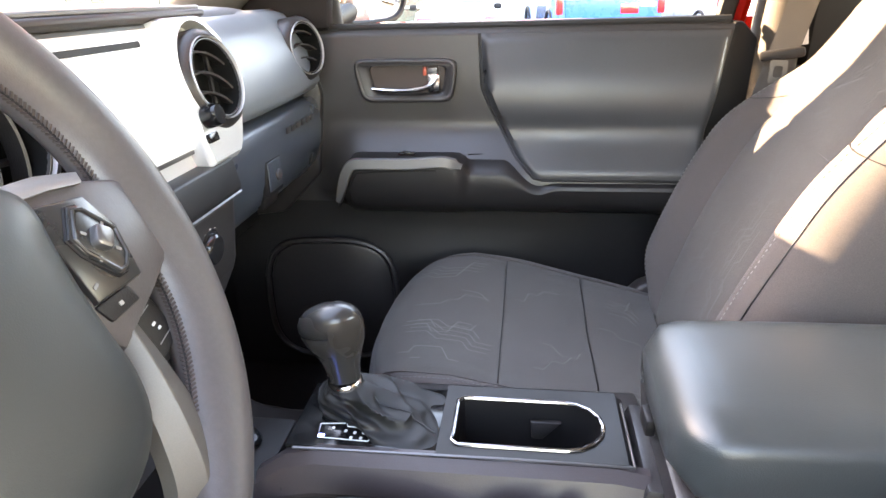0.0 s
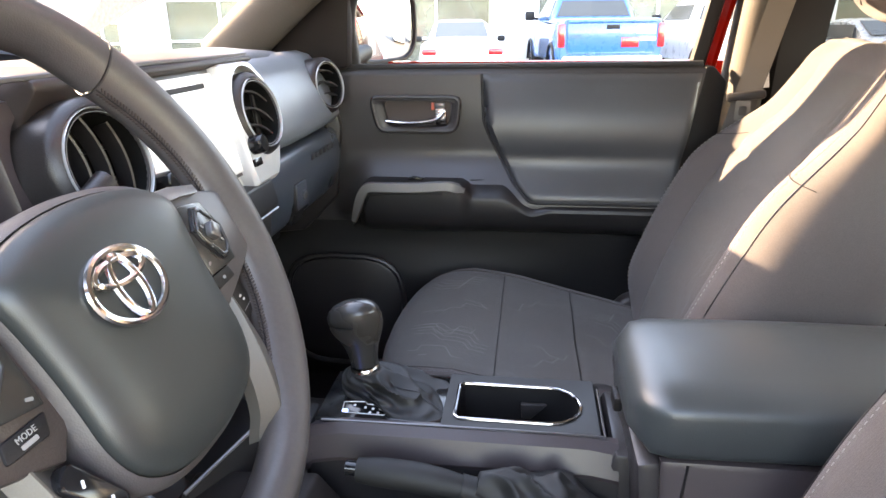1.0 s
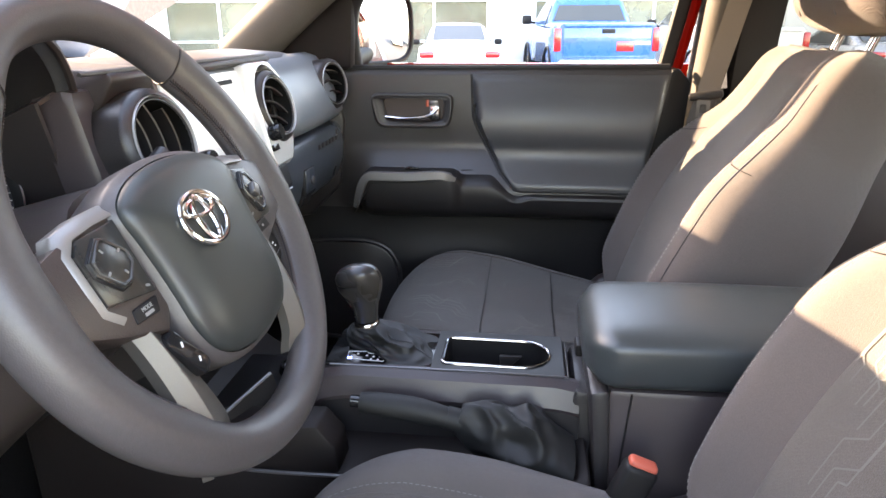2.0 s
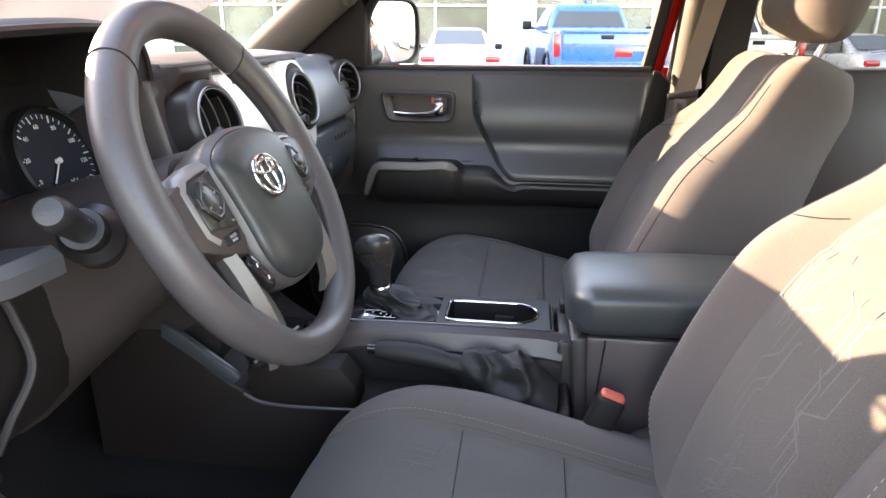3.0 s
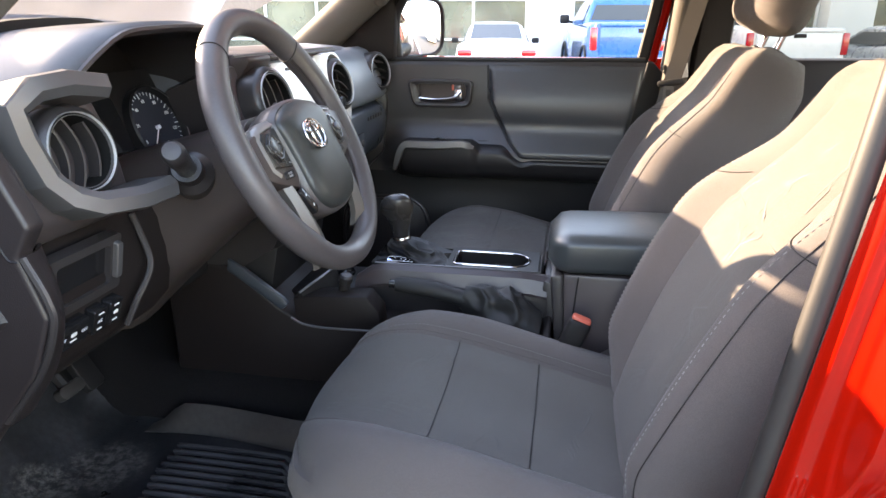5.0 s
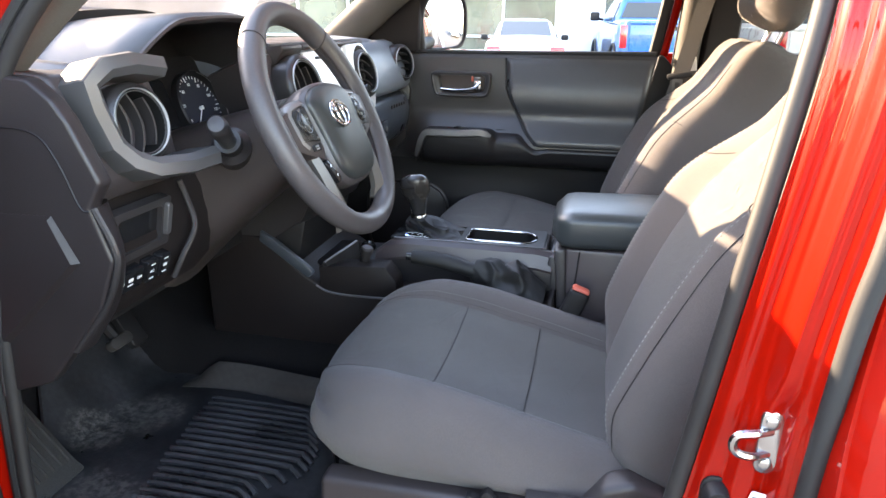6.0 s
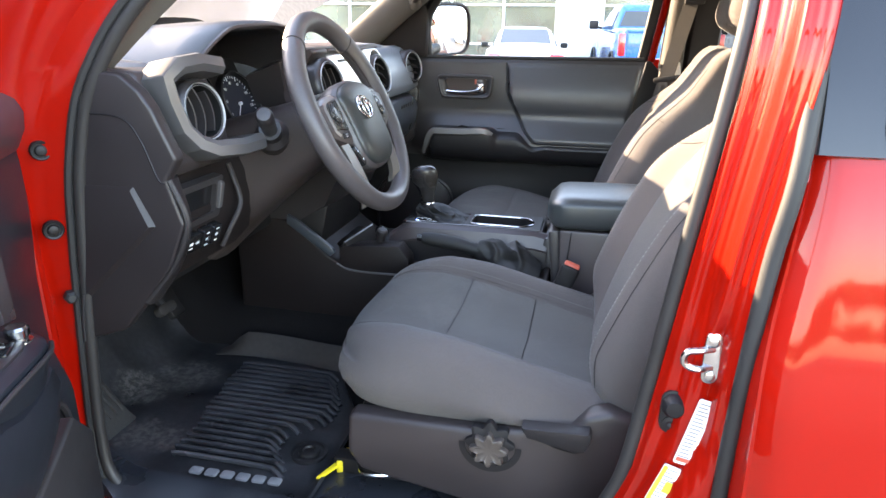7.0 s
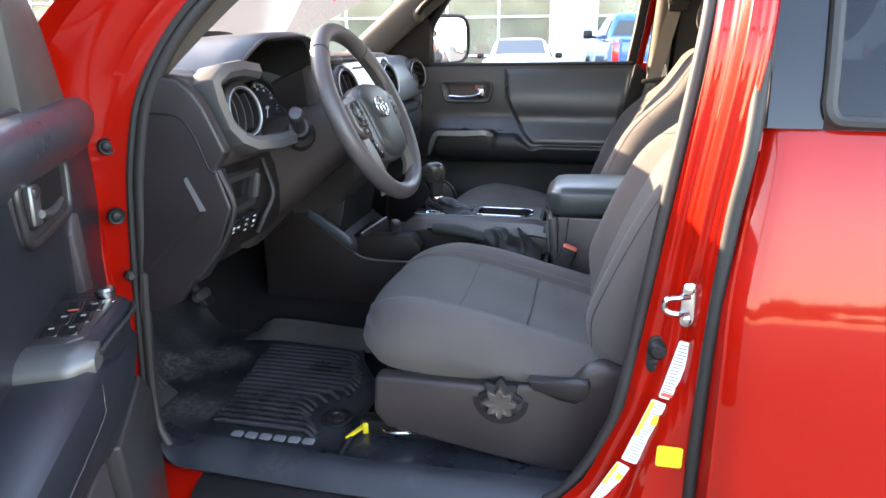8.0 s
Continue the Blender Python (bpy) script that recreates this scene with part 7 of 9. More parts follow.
def bin_box():
    ar = thing("armrest_bin", (0.30, 0.01, 0.70), "dark grey padded armrest lid on a black storage bin", "armrest")
    bm = B()
    rings = []
    # lid: rounded box along x
    N = 36
    for k in range(23):
        t = k / 22
        x = 0.122 + 0.42 * t
        e = max(0, 1 - t / 0.10)
        e2 = max(0, (t - 0.93) / 0.07)
        sc = math.sqrt(max(0.0, 1 - e * e)) * math.sqrt(max(0, 1 - e2 * e2))
        hy = 0.070 + 0.036 * sc
        hz = 0.016 + 0.020 * sc
        rise = 0.012 * math.sin(math.pi * t * 0.9)
        c = V(x, 0.008, 1.066 + rise * 0.4)
        ring = []
        for j in range(N):
            a = 2 * math.pi * j / N
            ca, sa = math.cos(a), math.sin(a)
            y = hy * math.copysign(abs(ca) ** 0.32, ca)
            z = hz * math.copysign(abs(sa) ** 0.40, sa)
            if sa > 0:
                z += 0.005 * (1 - (y / 0.11) ** 2)
            ring.append(c + V(0, y, z))
        rings.append(ring)
    loft(bm, rings)
    part("lid", bm, pad_black, ar, "padded dark grey armrest lid", angle=70)
    bm = B()
    prism(bm, [(0.150, 1.034), (0.53, 1.034), (0.53, 0.70), (0.165, 0.70)], 'y', -0.090, 0.105, bev=0.008)
    part("bin", bm, console_brown, ar, "brown-black storage bin")
    bm = B()
    prism(bm, [(0.128, 1.030), (0.152, 1.034), (0.172, 0.70), (0.150, 0.70), (0.140, 0.92)], 'y', -0.094, 0.11, bev=0.006)
    part("bin_front", bm, plastic_black, ar)
    bm = B()
    tube(bm, [(0.178, -0.0905, 1.03), (0.172, -0.0905, 0.95), (0.168, -0.0905, 0.86)], 0.0015, 5)
    part("bin_seam", bm, plastic_dark, ar)
    bm = B()
    box(bm, (0.122, 0.02, 1.035), (0.010, 0.030, 0.018), bev=0.003)
    part("latch", bm, plastic_dark, ar, "black lid latch")


bin_box()


def buckle(y, x, z, lean, label):
    bk = thing("seat_belt_buckle", (x, y, z - 0.12), label, "seat belt buckle", "seat belt buckles")
    m = Matrix.Rotation(radians(lean), 3, 'Y')
    bm = B()
    box(bm, V(x, y, z - 0.045), (0.040, 0.026, 0.085), m, bev=0.008, seg=3)
    b = part("housing", bm, plastic_dark, bk, "black buckle housing")
    bm = B()
    box(bm, V(x, y, z - 0.045) + m @ V(0.0, 0, 0.0425), (0.034, 0.018, 0.012), m, bev=0.005, seg=3)
    part("press_button", bm, orange_red, b, "orange-red press button")
    bm = B()
    tube(bm, [V(x, y, z - 0.045) + m @ V(0, 0, -0.03), V(x + 0.02, y, z - 0.17), V(x + 0.03, y, z - 0.25)], 0.010, 8, squash=0.35, up=(1, 0, 0))
    part("stem", bm, belt_web, bk)


buckle(-0.150, 0.172, 0.980, 20, "black seat belt buckle with orange-red button beside the bin")
buckle(0.150, 0.178, 0.980, 20, "black seat belt buckle with orange-red button by the passenger seat")
# ---------- doors ----------
def door_inside(kind, M, door, driver):
    """Trim of a front door in the passenger side's place, moved by M."""
    def dpart(name, bm, mat, label="", parent=None, angle=38):
        bm.transform(M)
        return part(name, bm, mat, parent or door, label, angle=angle)
    def xr(z):
        return 0.345 - 0.20 * max(0, 1.36 - z) * 0.9 if z > 1.1 else 0.298
    def depth(x, z):
        """How far the trim stands into the cab."""
        b = 0.008 * math.sin(math.pi * min(1, max(0, (1.36 - z) / 0.26)))
        arm = 0.066 * (ease(1.09, 1.04, z) * ease(0.985, 1.03, z) if driver else ease(1.20, 1.09, z) * ease(1.035, 1.065, z))
        b += arm * ease(-0.42, -0.30, x)
        b += 0.020 * ease(1.0, 0.9, z) * ease(0.15, -0.2, x)
        b += 0.010 * ease(1.352, 1.36, z) * -1
        return b
    X0 = -0.60
    def f(u, v):
        z = 0.66 + 0.70 * v
        x = X0 + (xr(z) - X0) * u
        return (x, 0.688 - depth(x, z), z)
    SPLIT = 0.50 if driver else 0.54
    dpart("trim_panel", sheet(B(), lambda u, v: f(u, SPLIT + (1 - SPLIT) * v), 70, 40, 0.012), door_sky_tint if driver else door_upper, "dark moulded upper door trim", angle=50)
    # on the passenger side the lower trim's darker colour stands in for shade
    dpart("lower_trim", sheet(B(), lambda u, v: f(u, SPLIT * v), 70, 30, 0.012), door_sky_tint if driver else plastic_dark, "black lower door trim", angle=50)
    # padded rear insert
    def left(z):
        if z > 1.26:
            return -0.082 + 0.004 * (1.345 - z) / 0.085
        if z > 1.14:
            return -0.078 + 0.062 * ((1.26 - z) / 0.12) ** 1.2
        return -0.016 + 0.049 * (1.14 - z) / 0.05
    z_low = 1.094 if driver else 1.106
    def pad(u, v):
        z = z_low + (1.350 - z_low) * v
        x = left(z) + (xr(z) - 0.006 - left(z)) * u
        d = depth(x, z) + 0.010 * min(1, u / 0.035) ** 0.5 * min(1, (1 - u) / 0.02) ** 0.5 * min(1, (1 - v) / 0.05) ** 0.5 * min(1, 0.25 + v / 0.06) ** 0.5
        d += ((0.018 * ease(0.28, 0.86, v) if driver else 0.024 * math.sin(math.pi * min(1, max(0, (v - 0.04) / 0.98))) ** 1.4) + (0.010 * ease(0.26, 0.10, v) if driver else 0)) * min(1, u / 0.04)
        return (x, 0.684 - d, z)
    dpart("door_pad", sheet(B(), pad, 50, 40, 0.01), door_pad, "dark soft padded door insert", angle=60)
    # dark crease round the pad
    bm = B()
    edge = [V(*pad(0.0, 1 - k / 24)) + V(-0.002, 0.004, 0) for k in range(25)] + [V(*pad(k / 20, 0.0)) + V(0, 0.004, -0.002) for k in range(1, 21)]
    tube(bm, edge, 0.0034, 6)
    dpart("pad_crease", bm, plastic_dark, "dark crease round the pad")
    # inner handle
    m = frame_from((0, -1, 0))
    o = V(-0.322 if driver else -0.218, 0.680, 1.262 if driver else 1.272)
    bm = B()
    outer = [(-0.093, 0.026), (-0.086, 0.036), (0.086, 0.036), (0.094, 0.026), (0.088, -0.026), (0.076, -0.036), (-0.070, -0.036), (-0.082, -0.026)]
    if driver:
        outer = [(p[0] * 1.16, p[1] * 1.12) for p in outer]
    hb = 0.4 if driver else 1.0
    inner = round_poly([(p[0] * 0.74 + 0.004, p[1] * 0.66 + 0.002) for p in outer], 0.008)
    outer = round_poly(outer, 0.016)
    rings = []
    for ring, h in ((outer, -0.01), (outer, 0.008 * hb), ([(p[0] * 0.96, p[1] * 0.93) for p in outer], 0.017 * hb), ([(p[0] * 0.80 + 0.003, p[1] * 0.74) for p in outer], 0.017 * hb), (inner, 0.010 * hb), (inner, -0.02)):
        rings.append([o + m @ V(p[0], p[1], h) for p in ring])
    loft(bm, rings, caps=False)
    bez = dpart("handle_bezel", bm, plastic_black, "dark door handle surround", angle=60)
    bm = B()
    tube(bm, [o + m @ V(p[0] * 0.955, p[1] * 0.93, 0.014 * hb) for p in outer], 0.0058 if driver else 0.0050, 8, closed=True)
    dpart("bezel_lip", bm, plastic_black if driver else door_upper, "raised rounded lip of the surround", parent=bez, angle=60)
    bm = B()
    plate(bm, inner, m, o, 0.006, 0.0, 0.002)
    dpart("handle_recess", bm, plastic_dark if driver else recess_brown, "dark handle recess", parent=bez)
    bm = B()
    if driver:
        box(bm, o + m @ V(0.050, 0.002, 0.004), (0.030, 0.012, 0.048), Matrix.Rotation(radians(-8), 3, 'Y'), bev=0.004)
    path = catmull([V(-0.060, -0.014, 0.004), V(-0.02, -0.018, 0.006), V(0.02, -0.016, 0.007), V(0.045, -0.010, 0.006)], 5) if driver else catmull([V(-0.060, -0.014, 0.012), V(-0.02, -0.016, 0.020), V(0.02, -0.014, 0.021), V(0.045, -0.008, 0.016), V(0.058, 0.004, 0.010)], 5)
    tube(bm, [o + m @ p for p in path], lambda t: 0.005 + 0.004 * t, 10, squash=0.7, up=(0, -1, 0))
    if not driver:
        box(bm, o + m @ V(0.052, -0.004, 0.010), (0.024, 0.014, 0.034), bev=0.005)
    dpart("pull_handle", bm, gunmetal if driver else chrome, "satin pull handle" if driver else "chrome pull handle", parent=bez)
    bm = B()
    box(bm, o + m @ V(0.050, 0.017, 0.008), (0.020, 0.010, 0.013), bev=0.003)
    dpart("lock_button", bm, plastic_black if driver else gunmetal, "black lock button" if driver else "grey lock button", parent=bez)
    if not driver:
        bm = B()
        box(bm, o + m @ V(0.036, 0.016, 0.009), (0.006, 0.008, 0.015), bev=0.001)
        dpart("lock_mark", bm, orange_red, "red lock mark", parent=bez)
    # grip with silver cap and switches
    if driver:
        def shelf(z, g=0.0):
            """Plan of the switch shelf at height z, g inside its edge."""
            q = 0.03 * (1.121 - z) / 0.04 * 0.3
            return [V(x, y + q + g, z) for x, y in ((-0.362, 0.71), (-0.358, 0.660), (-0.348, 0.618), (-0.330, 0.600), (-0.300, 0.595), (-0.225, 0.605), (-0.180, 0.612), (-0.166, 0.624), (-0.160, 0.650), (-0.160, 0.71))]
        bm = B()
        loft(bm, [catmull(shelf(z), 3) for z in (1.070, 1.090, 1.108)] + [catmull(shelf(1.117, 0.004), 3), catmull(shelf(1.121, 0.014), 3)])
        gr = dpart("switch_shelf", bm, door_sky_tint, "dark switch shelf of the door, tinted blue for sky sheen", angle=50)
        bm = B()
        plate(bm, [(-0.330, 0.70), (-0.330, 0.640), (-0.318, 0.620), (-0.295, 0.616), (-0.200, 0.630), (-0.188, 0.645), (-0.192, 0.70)], Matrix.Identity(3), (0, 0, 1.119), 0.0045, 0.0015, 0)
        dpart("switch_plate", bm, plastic_black, "black switch plate", parent=gr)
        for i, (x, y) in enumerate(((-0.292, 0.657), (-0.291, 0.635), (-0.256, 0.663), (-0.254, 0.641), (-0.221, 0.668), (-0.219, 0.646))):
            bm = B()
            box(bm, (x, y, 1.1245), (0.029, 0.0195, 0.005), Matrix.Rotation(radians(5), 3, 'Y'), bev=0.002)
            dpart("window_switch", bm, gloss_black, "gloss black switch", parent=gr)
            bm = B()
            box(bm, (x + (0.012 if i == 0 else -0.004), y, 1.1274), (0.003, 0.012 if i == 0 else 0.006, 0.0008))
            dpart("mark", bm, thread_light if i else orange_red, "switch mark", parent=gr)
        bm = B()
        lathe(bm, [(0.015, 0), (0.0145, 0.002), (0.010, 0.003), (0.010, 0.006), (0.0125, 0.008), (0.0125, 0.016), (0.010, 0.019), (0.001, 0.0195)], (-0.322, 0.628, 1.120), (0, 0, 1), 24, up=(0, 1, 0))
        dpart("mirror_knob", bm, chrome_dim, "silver-topped mirror adjuster knob", parent=gr)
        bm = B()
        rings = []
        for k in range(17):
            t = k / 16
            y = 0.612 + 0.10 * t
            back = 0.016 * ease(0.25, 0.0, t)
            drop = 0.004 * ease(0.12, 0.0, t)
            rings.append([V(-0.192, y, 1.1215 - drop), V(-0.172 - back, y, 1.1245 - drop), V(-0.152 - back, y, 1.121 - drop), V(-0.142 - back, y, 1.113), V(-0.139 - back, y, 1.103), V(-0.141 - back, y, 1.094), V(-0.192, y, 1.094)])
        loft(bm, rings)
        dpart("silver_cap", bm, cap_satin, "satin silver rear edge of the switch shelf", parent=gr, angle=40)
        bm = B()
        tube(bm, catmull([(-0.180, 0.6105, 1.110), (-0.225, 0.6045, 1.111), (-0.300, 0.5945, 1.111), (-0.332, 0.600, 1.111)], 5), 0.0030, 8)
        dpart("shelf_edge", bm, plastic_black, "rounded inboard edge of the shelf", parent=gr)
        # lower arm, narrowing towards the rear
        bm = B()
        rings = []
        for k in range(17):
            t = k / 16
            x = -0.395 + 0.655 * t
            inn = 0.600 + 0.030 * ease(0.3, 1.0, t) + 0.04 * ease(0.08, 0, t)
            top = 1.075 + 0.027 * ease(0.20, 0.36, t) - 0.030 * ease(0.40, 1.0, t)
            rings.append([V(x, 0.70, top), V(x, inn + 0.020, top), V(x, inn + 0.006, top - 0.007), V(x, inn, top - 0.026), V(x, inn + 0.010, top - 0.080), V(x, inn + 0.035, top - 0.14), V(x, 0.70, top - 0.17)])
        loft(bm, rings)
        arm = dpart("arm", bm, door_sky_tint, "black lower door arm, tinted blue for sky sheen", angle=40)
        bm = B()
        tube(bm, catmull([(-0.130, 0.6015, 1.094), (-0.128, 0.602, 1.075), (-0.110, 0.603, 1.060), (0.05, 0.612, 1.052), (0.24, 0.626, 1.042)], 6), 0.0007, 5)
        dpart("arm_seam", bm, console_brown, "fine pale seam along the arm", parent=arm)
        # bright strip ahead of the shelf
        bm = B()
        plate(bm, [(-0.405, 0.000), (-0.425, 0.028), (-0.452, 0.022), (-0.462, -0.100), (-0.420, -0.090)], m, V(0, 0.682, 1.190), 0.007, 0.004, -0.006)
        dpart("front_facet", bm, console_brown, "grey facet at the front of the trim")
        # pocket panels low on the door
        # the map pocket's paler brown imitates light reflected off the panel
        for pts, mat, lab in (([(-0.520, 0.66), (-0.520, 0.88), (-0.450, 0.945), (-0.262, 0.935), (-0.290, 0.80), (-0.335, 0.66)], plastic_black, "dark grey perforated speaker panel"), ([(-0.322, 0.66), (-0.278, 0.80), (-0.250, 0.935), (-0.06, 0.935), (0.20, 0.90), (0.24, 0.66)], console_brown, "map pocket, brown-grey colour standing in for a reflection")):
            bm = B()
            prism(bm, pts, 'y', 0.628 if mat is plastic_black else 0.645, 0.69, bev=0.006, seg=3)
            dpart("lower_panel", bm, mat, lab)
    else:
        # arm of the door: the switch shelf in front, then a lower ledge under the pad
        def arm_at(x):
            shelf = ease(-0.356, -0.312, x)
            low = ease(-0.122, -0.098, x)
            top = 1.052 + 0.094 * shelf - 0.004 * low - 0.038 * ease(-0.040, 0.035, x)
            return top, 0.648 - 0.046 * shelf + 0.010 * low, 0.003 + 0.023 * low - 0.016 * ease(0.0, 0.06, x)
        bm = B()
        rings = []
        for k in range(67):
            x = -0.356 + 0.656 * k / 66
            top, inn, drop = arm_at(x)
            rings.append([V(x, 0.69, top), V(x, 0.656, top), V(x, inn + 0.008, top - drop * 0.75), V(x, inn + 0.002, top - drop - 0.002), V(x, inn, top - drop - 0.008), V(x, inn + 0.001, min(1.083, top - drop - 0.012)), V(x, inn + 0.006, min(1.064, top - drop - 0.016)), V(x, inn + 0.020, 1.046), V(x, inn + 0.040, 1.034), V(x, 0.69, 1.026)])
        loft(bm, rings)
        gr = dpart("arm", bm, arm_shaded, "door arm with grip, colour darkened for shade", angle=32)
        # satin band that rises at the front and runs along the shelf
        path = catmull([(-0.346, 0.621, 1.056), (-0.334, 0.607, 1.088), (-0.322, 0.6005, 1.118), (-0.308, 0.598, 1.1335), (-0.280, 0.598, 1.1350), (-0.210, 0.598, 1.1355), (-0.152, 0.598, 1.1395), (-0.132, 0.600, 1.1365), (-0.112, 0.607, 1.1290)], 6)
        bm = B()
        rings = []
        for k, p in enumerate(path):
            t = k / (len(path) - 1)
            d = (path[min(k + 1, len(path) - 1)] - path[max(k - 1, 0)]).normalized()
            sd = V(d.z, 0, -d.x).normalized() * -1
            wd = 0.0095 * ease(-0.25, 0.22, t) * (1 - 0.55 * ease(0.90, 1.0, t))
            rings.append([p + sd * wd + V(0, 0.010, 0), p + sd * wd + V(0, 0.001, 0), p + sd * wd * 0.85 + V(0, -0.0015, 0), p - sd * wd * 0.8 + V(0, -0.0030, 0), p - sd * wd + V(0, -0.0012, 0), p - sd * wd + V(0, 0.010, 0)])
        loft(bm, rings)
        dpart("silver_cap", bm, band_satin, "satin silver grip band", parent=gr, angle=28)
        bm = B()
        tube(bm, catmull([(-0.322, 0.6035, 1.080), (-0.306, 0.6015, 1.112), (-0.296, 0.6010, 1.118), (-0.23, 0.6010, 1.121), (-0.156, 0.6010, 1.1235)], 5), 0.0016, 6)
        dpart("recess_line", bm, plastic_dark, "dark line under the band", parent=gr)
        bm = B()
        plate(bm, rrect(0.030, 0.016, 0.003), Matrix.Identity(3), (-0.214, 0.634, 1.1465), 0.002, 0.0008)
        box(bm, (-0.214, 0.634, 1.1490), (0.016, 0.010, 0.004), Matrix.Rotation(radians(8), 3, 'Y'), bev=0.0015)
        dpart("window_switch", bm, gloss_black, "gloss black window switch", parent=gr)
        bm = B()
        tube(bm, catmull([(-0.104, 0.648, 1.1425), (-0.06, 0.652, 1.1425), (-0.026, 0.656, 1.1405)], 4), 0.0014, 6)
        dpart("arm_crease", bm, plastic_dark, "dark crease along the arm", parent=gr)
    # speaker grille low at the front
    bm = B()
    outl = []
    for k in range(32):
        a = 2 * math.pi * k / 32
        c_, s_ = math.cos(a), math.sin(a)
        outl.append((0.128 * math.copysign(abs(c_) ** 0.6, c_), 0.125 * math.copysign(abs(s_) ** 0.6, s_)))
    plate(bm, outl, m, V(-0.385, 0.682, 0.835), 0.026, 0.006, 0.0)
    sp = dpart("speaker_grille", bm, plastic_dark if driver else plastic_black, "dark speaker grille")
    bm = B()
    tube(bm, [V(-0.385, 0.656, 0.835) + m @ V(p[0] * 1.05, p[1] * 1.05, 0) for p in outl], 0.006, 8, closed=True)
    dpart("grille_ring", bm, plastic_black, "", parent=sp)
    # sill strip
    bm = B()
    tube(bm, [(X0 + 0.22, 0.700, 1.362), (0.0, 0.702, 1.363), (0.34, 0.704, 1.366)], 0.007, 8)
    dpart("sill_strip", bm, rubber, "black window wiper strip")
    return dpart


def passenger_door():
    door = thing("passenger_door", (-0.1, 0.70, 0.70), "closed passenger door with black trim, chrome handle and silver grip", "car door", "front doors")
    door_inside("p", Matrix(), door, False)
    def pane(u, v):
        z = 1.355 + 0.37 * v
        x0 = -0.352 + 0.28 * max(0, v - 0.35)
        x1 = 0.345 + 0.04 * v
        return (x0 + (x1 - x0) * u, 0.735 - 0.075 * v, z)
    ob = part("window_pane", sheet(B(), pane, 10, 10), window_glass, door, "clear side window glass")
    ob.visible_shadow = False
    # black upper frame that holds the pane, along the pillar and under the roof
    bm = B()
    run = catmull([(-0.362, 0.738, 1.350), (-0.362, 0.716, 1.470), (-0.318, 0.704, 1.552), (-0.200, 0.682, 1.708), (-0.13, 0.670, 1.748), (0.10, 0.664, 1.756), (0.33, 0.664, 1.752)], 6)
    tube(bm, run, 0.030, 10, squash=0.62, up=(0, 1, 0.2))
    part("window_frame", bm, plastic_dark, door, "black painted upper window frame", angle=50)


passenger_door()


def driver_door():
    H, phi = V(-0.69, -0.71, 0.0), radians(61.3)
    mirror = Matrix.Translation((0, 2 * YC, 0)) @ Matrix.Diagonal((1, -1, 1, 1))
    M = Matrix.Translation(H) @ Matrix.Rotation(-phi, 4, 'Z') @ Matrix.Translation(-H) @ mirror
    door = thing("driver_door", (M @ V(-0.1, 0.7, 0.7)), "wide open driver door with black trim and window switches", "car door", "front doors")
    door_inside("d", M, door, True)
    def dp(name, bm, mat, label="", angle=38):
        bm.transform(M)
        return part(name, bm, mat, door, label, angle=angle)
    # outer shell
    def skin(u, v):
        z = 0.55 + 0.79 * v
        return (-0.66 + 1.05 * u, 0.86 + 0.035 * math.sin(math.pi * v), z)
    dp("outer_skin", sheet(B(), skin, 20, 16, 0.01), red_paint, "glossy red outer skin")
    bm = B()
    box(bm, (-0.635, 0.77, 0.95), (0.05, 0.17, 0.78), bev=0.01)
    dp("hinge_edge", bm, red_paint, "red door edge")
    bm = B()
    box(bm, (-0.10, 0.78, 0.645), (1.0, 0.16, 0.04), bev=0.01)
    dp("bottom_edge", bm, plastic_dark)
    # window frame: sail at the front, sash, belt
    bm = B()
    prism(bm, [(-0.565, 1.355), (-0.352, 1.355), (-0.345, 1.50), (-0.30, 1.66), (-0.34, 1.62), (-0.50, 1.47)], 'y', 0.690, 0.730, bev=0.008)
    dp("mirror_sail", bm, sail_brown, "black plastic mirror sail panel")
    bm = B()
    tube(bm, catmull([(-0.60, 0.765, 1.37), (-0.46, 0.745, 1.50), (-0.25, 0.71, 1.665), (-0.05, 0.69, 1.725), (0.2, 0.68, 1.745), (0.34, 0.68, 1.735), (0.375, 0.69, 1.68), (0.36, 0.735, 1.37)], 6), 0.019, 10)
    dp("window_frame", bm, plastic_dark, "black painted window frame")
    bm = B()
    tube(bm, [(-0.345, 0.735, 1.36), (-0.335, 0.705, 1.62)], 0.010, 8)
    dp("window_run", bm, rubber, "black vertical window run")
    def pane(u, v):
        z = 1.34 + 0.38 * v
        x0 = -0.345 + 0.2 * max(0, v - 0.5)
        return (x0 + (0.35 - x0) * u, 0.745 - 0.06 * v, z)
    bm = sheet(B(), pane, 8, 8)
    bm.transform(M)
    ob = part("window_pane", bm, window_glass, door, "clear side window glass")
    ob.visible_shadow = False
    # rolled shoulder under the window, fading towards the hinge
    bm = B()
    rings = []
    for k in range(21):
        t = k / 20
        x = -0.600 + 0.92 * t
        s_ = 0.35 + 0.65 * ease(0.0, 0.22, t)
        rings.append([V(x, 0.715, 1.362), V(x, 0.688 - 0.008 * s_, 1.364), V(x, 0.676 - 0.014 * s_, 1.356), V(x, 0.670 - 0.018 * s_, 1.338), V(x, 0.672 - 0.016 * s_, 1.315), V(x, 0.680 - 0.008 * s_, 1.292), V(x, 0.690, 1.272), V(x, 0.715, 1.272)])
    loft(bm, rings)
    dp("shoulder", bm, shoulder_sky_lit, "rolled shoulder of the door, paler blue for reflected sky", angle=60)


driver_door()


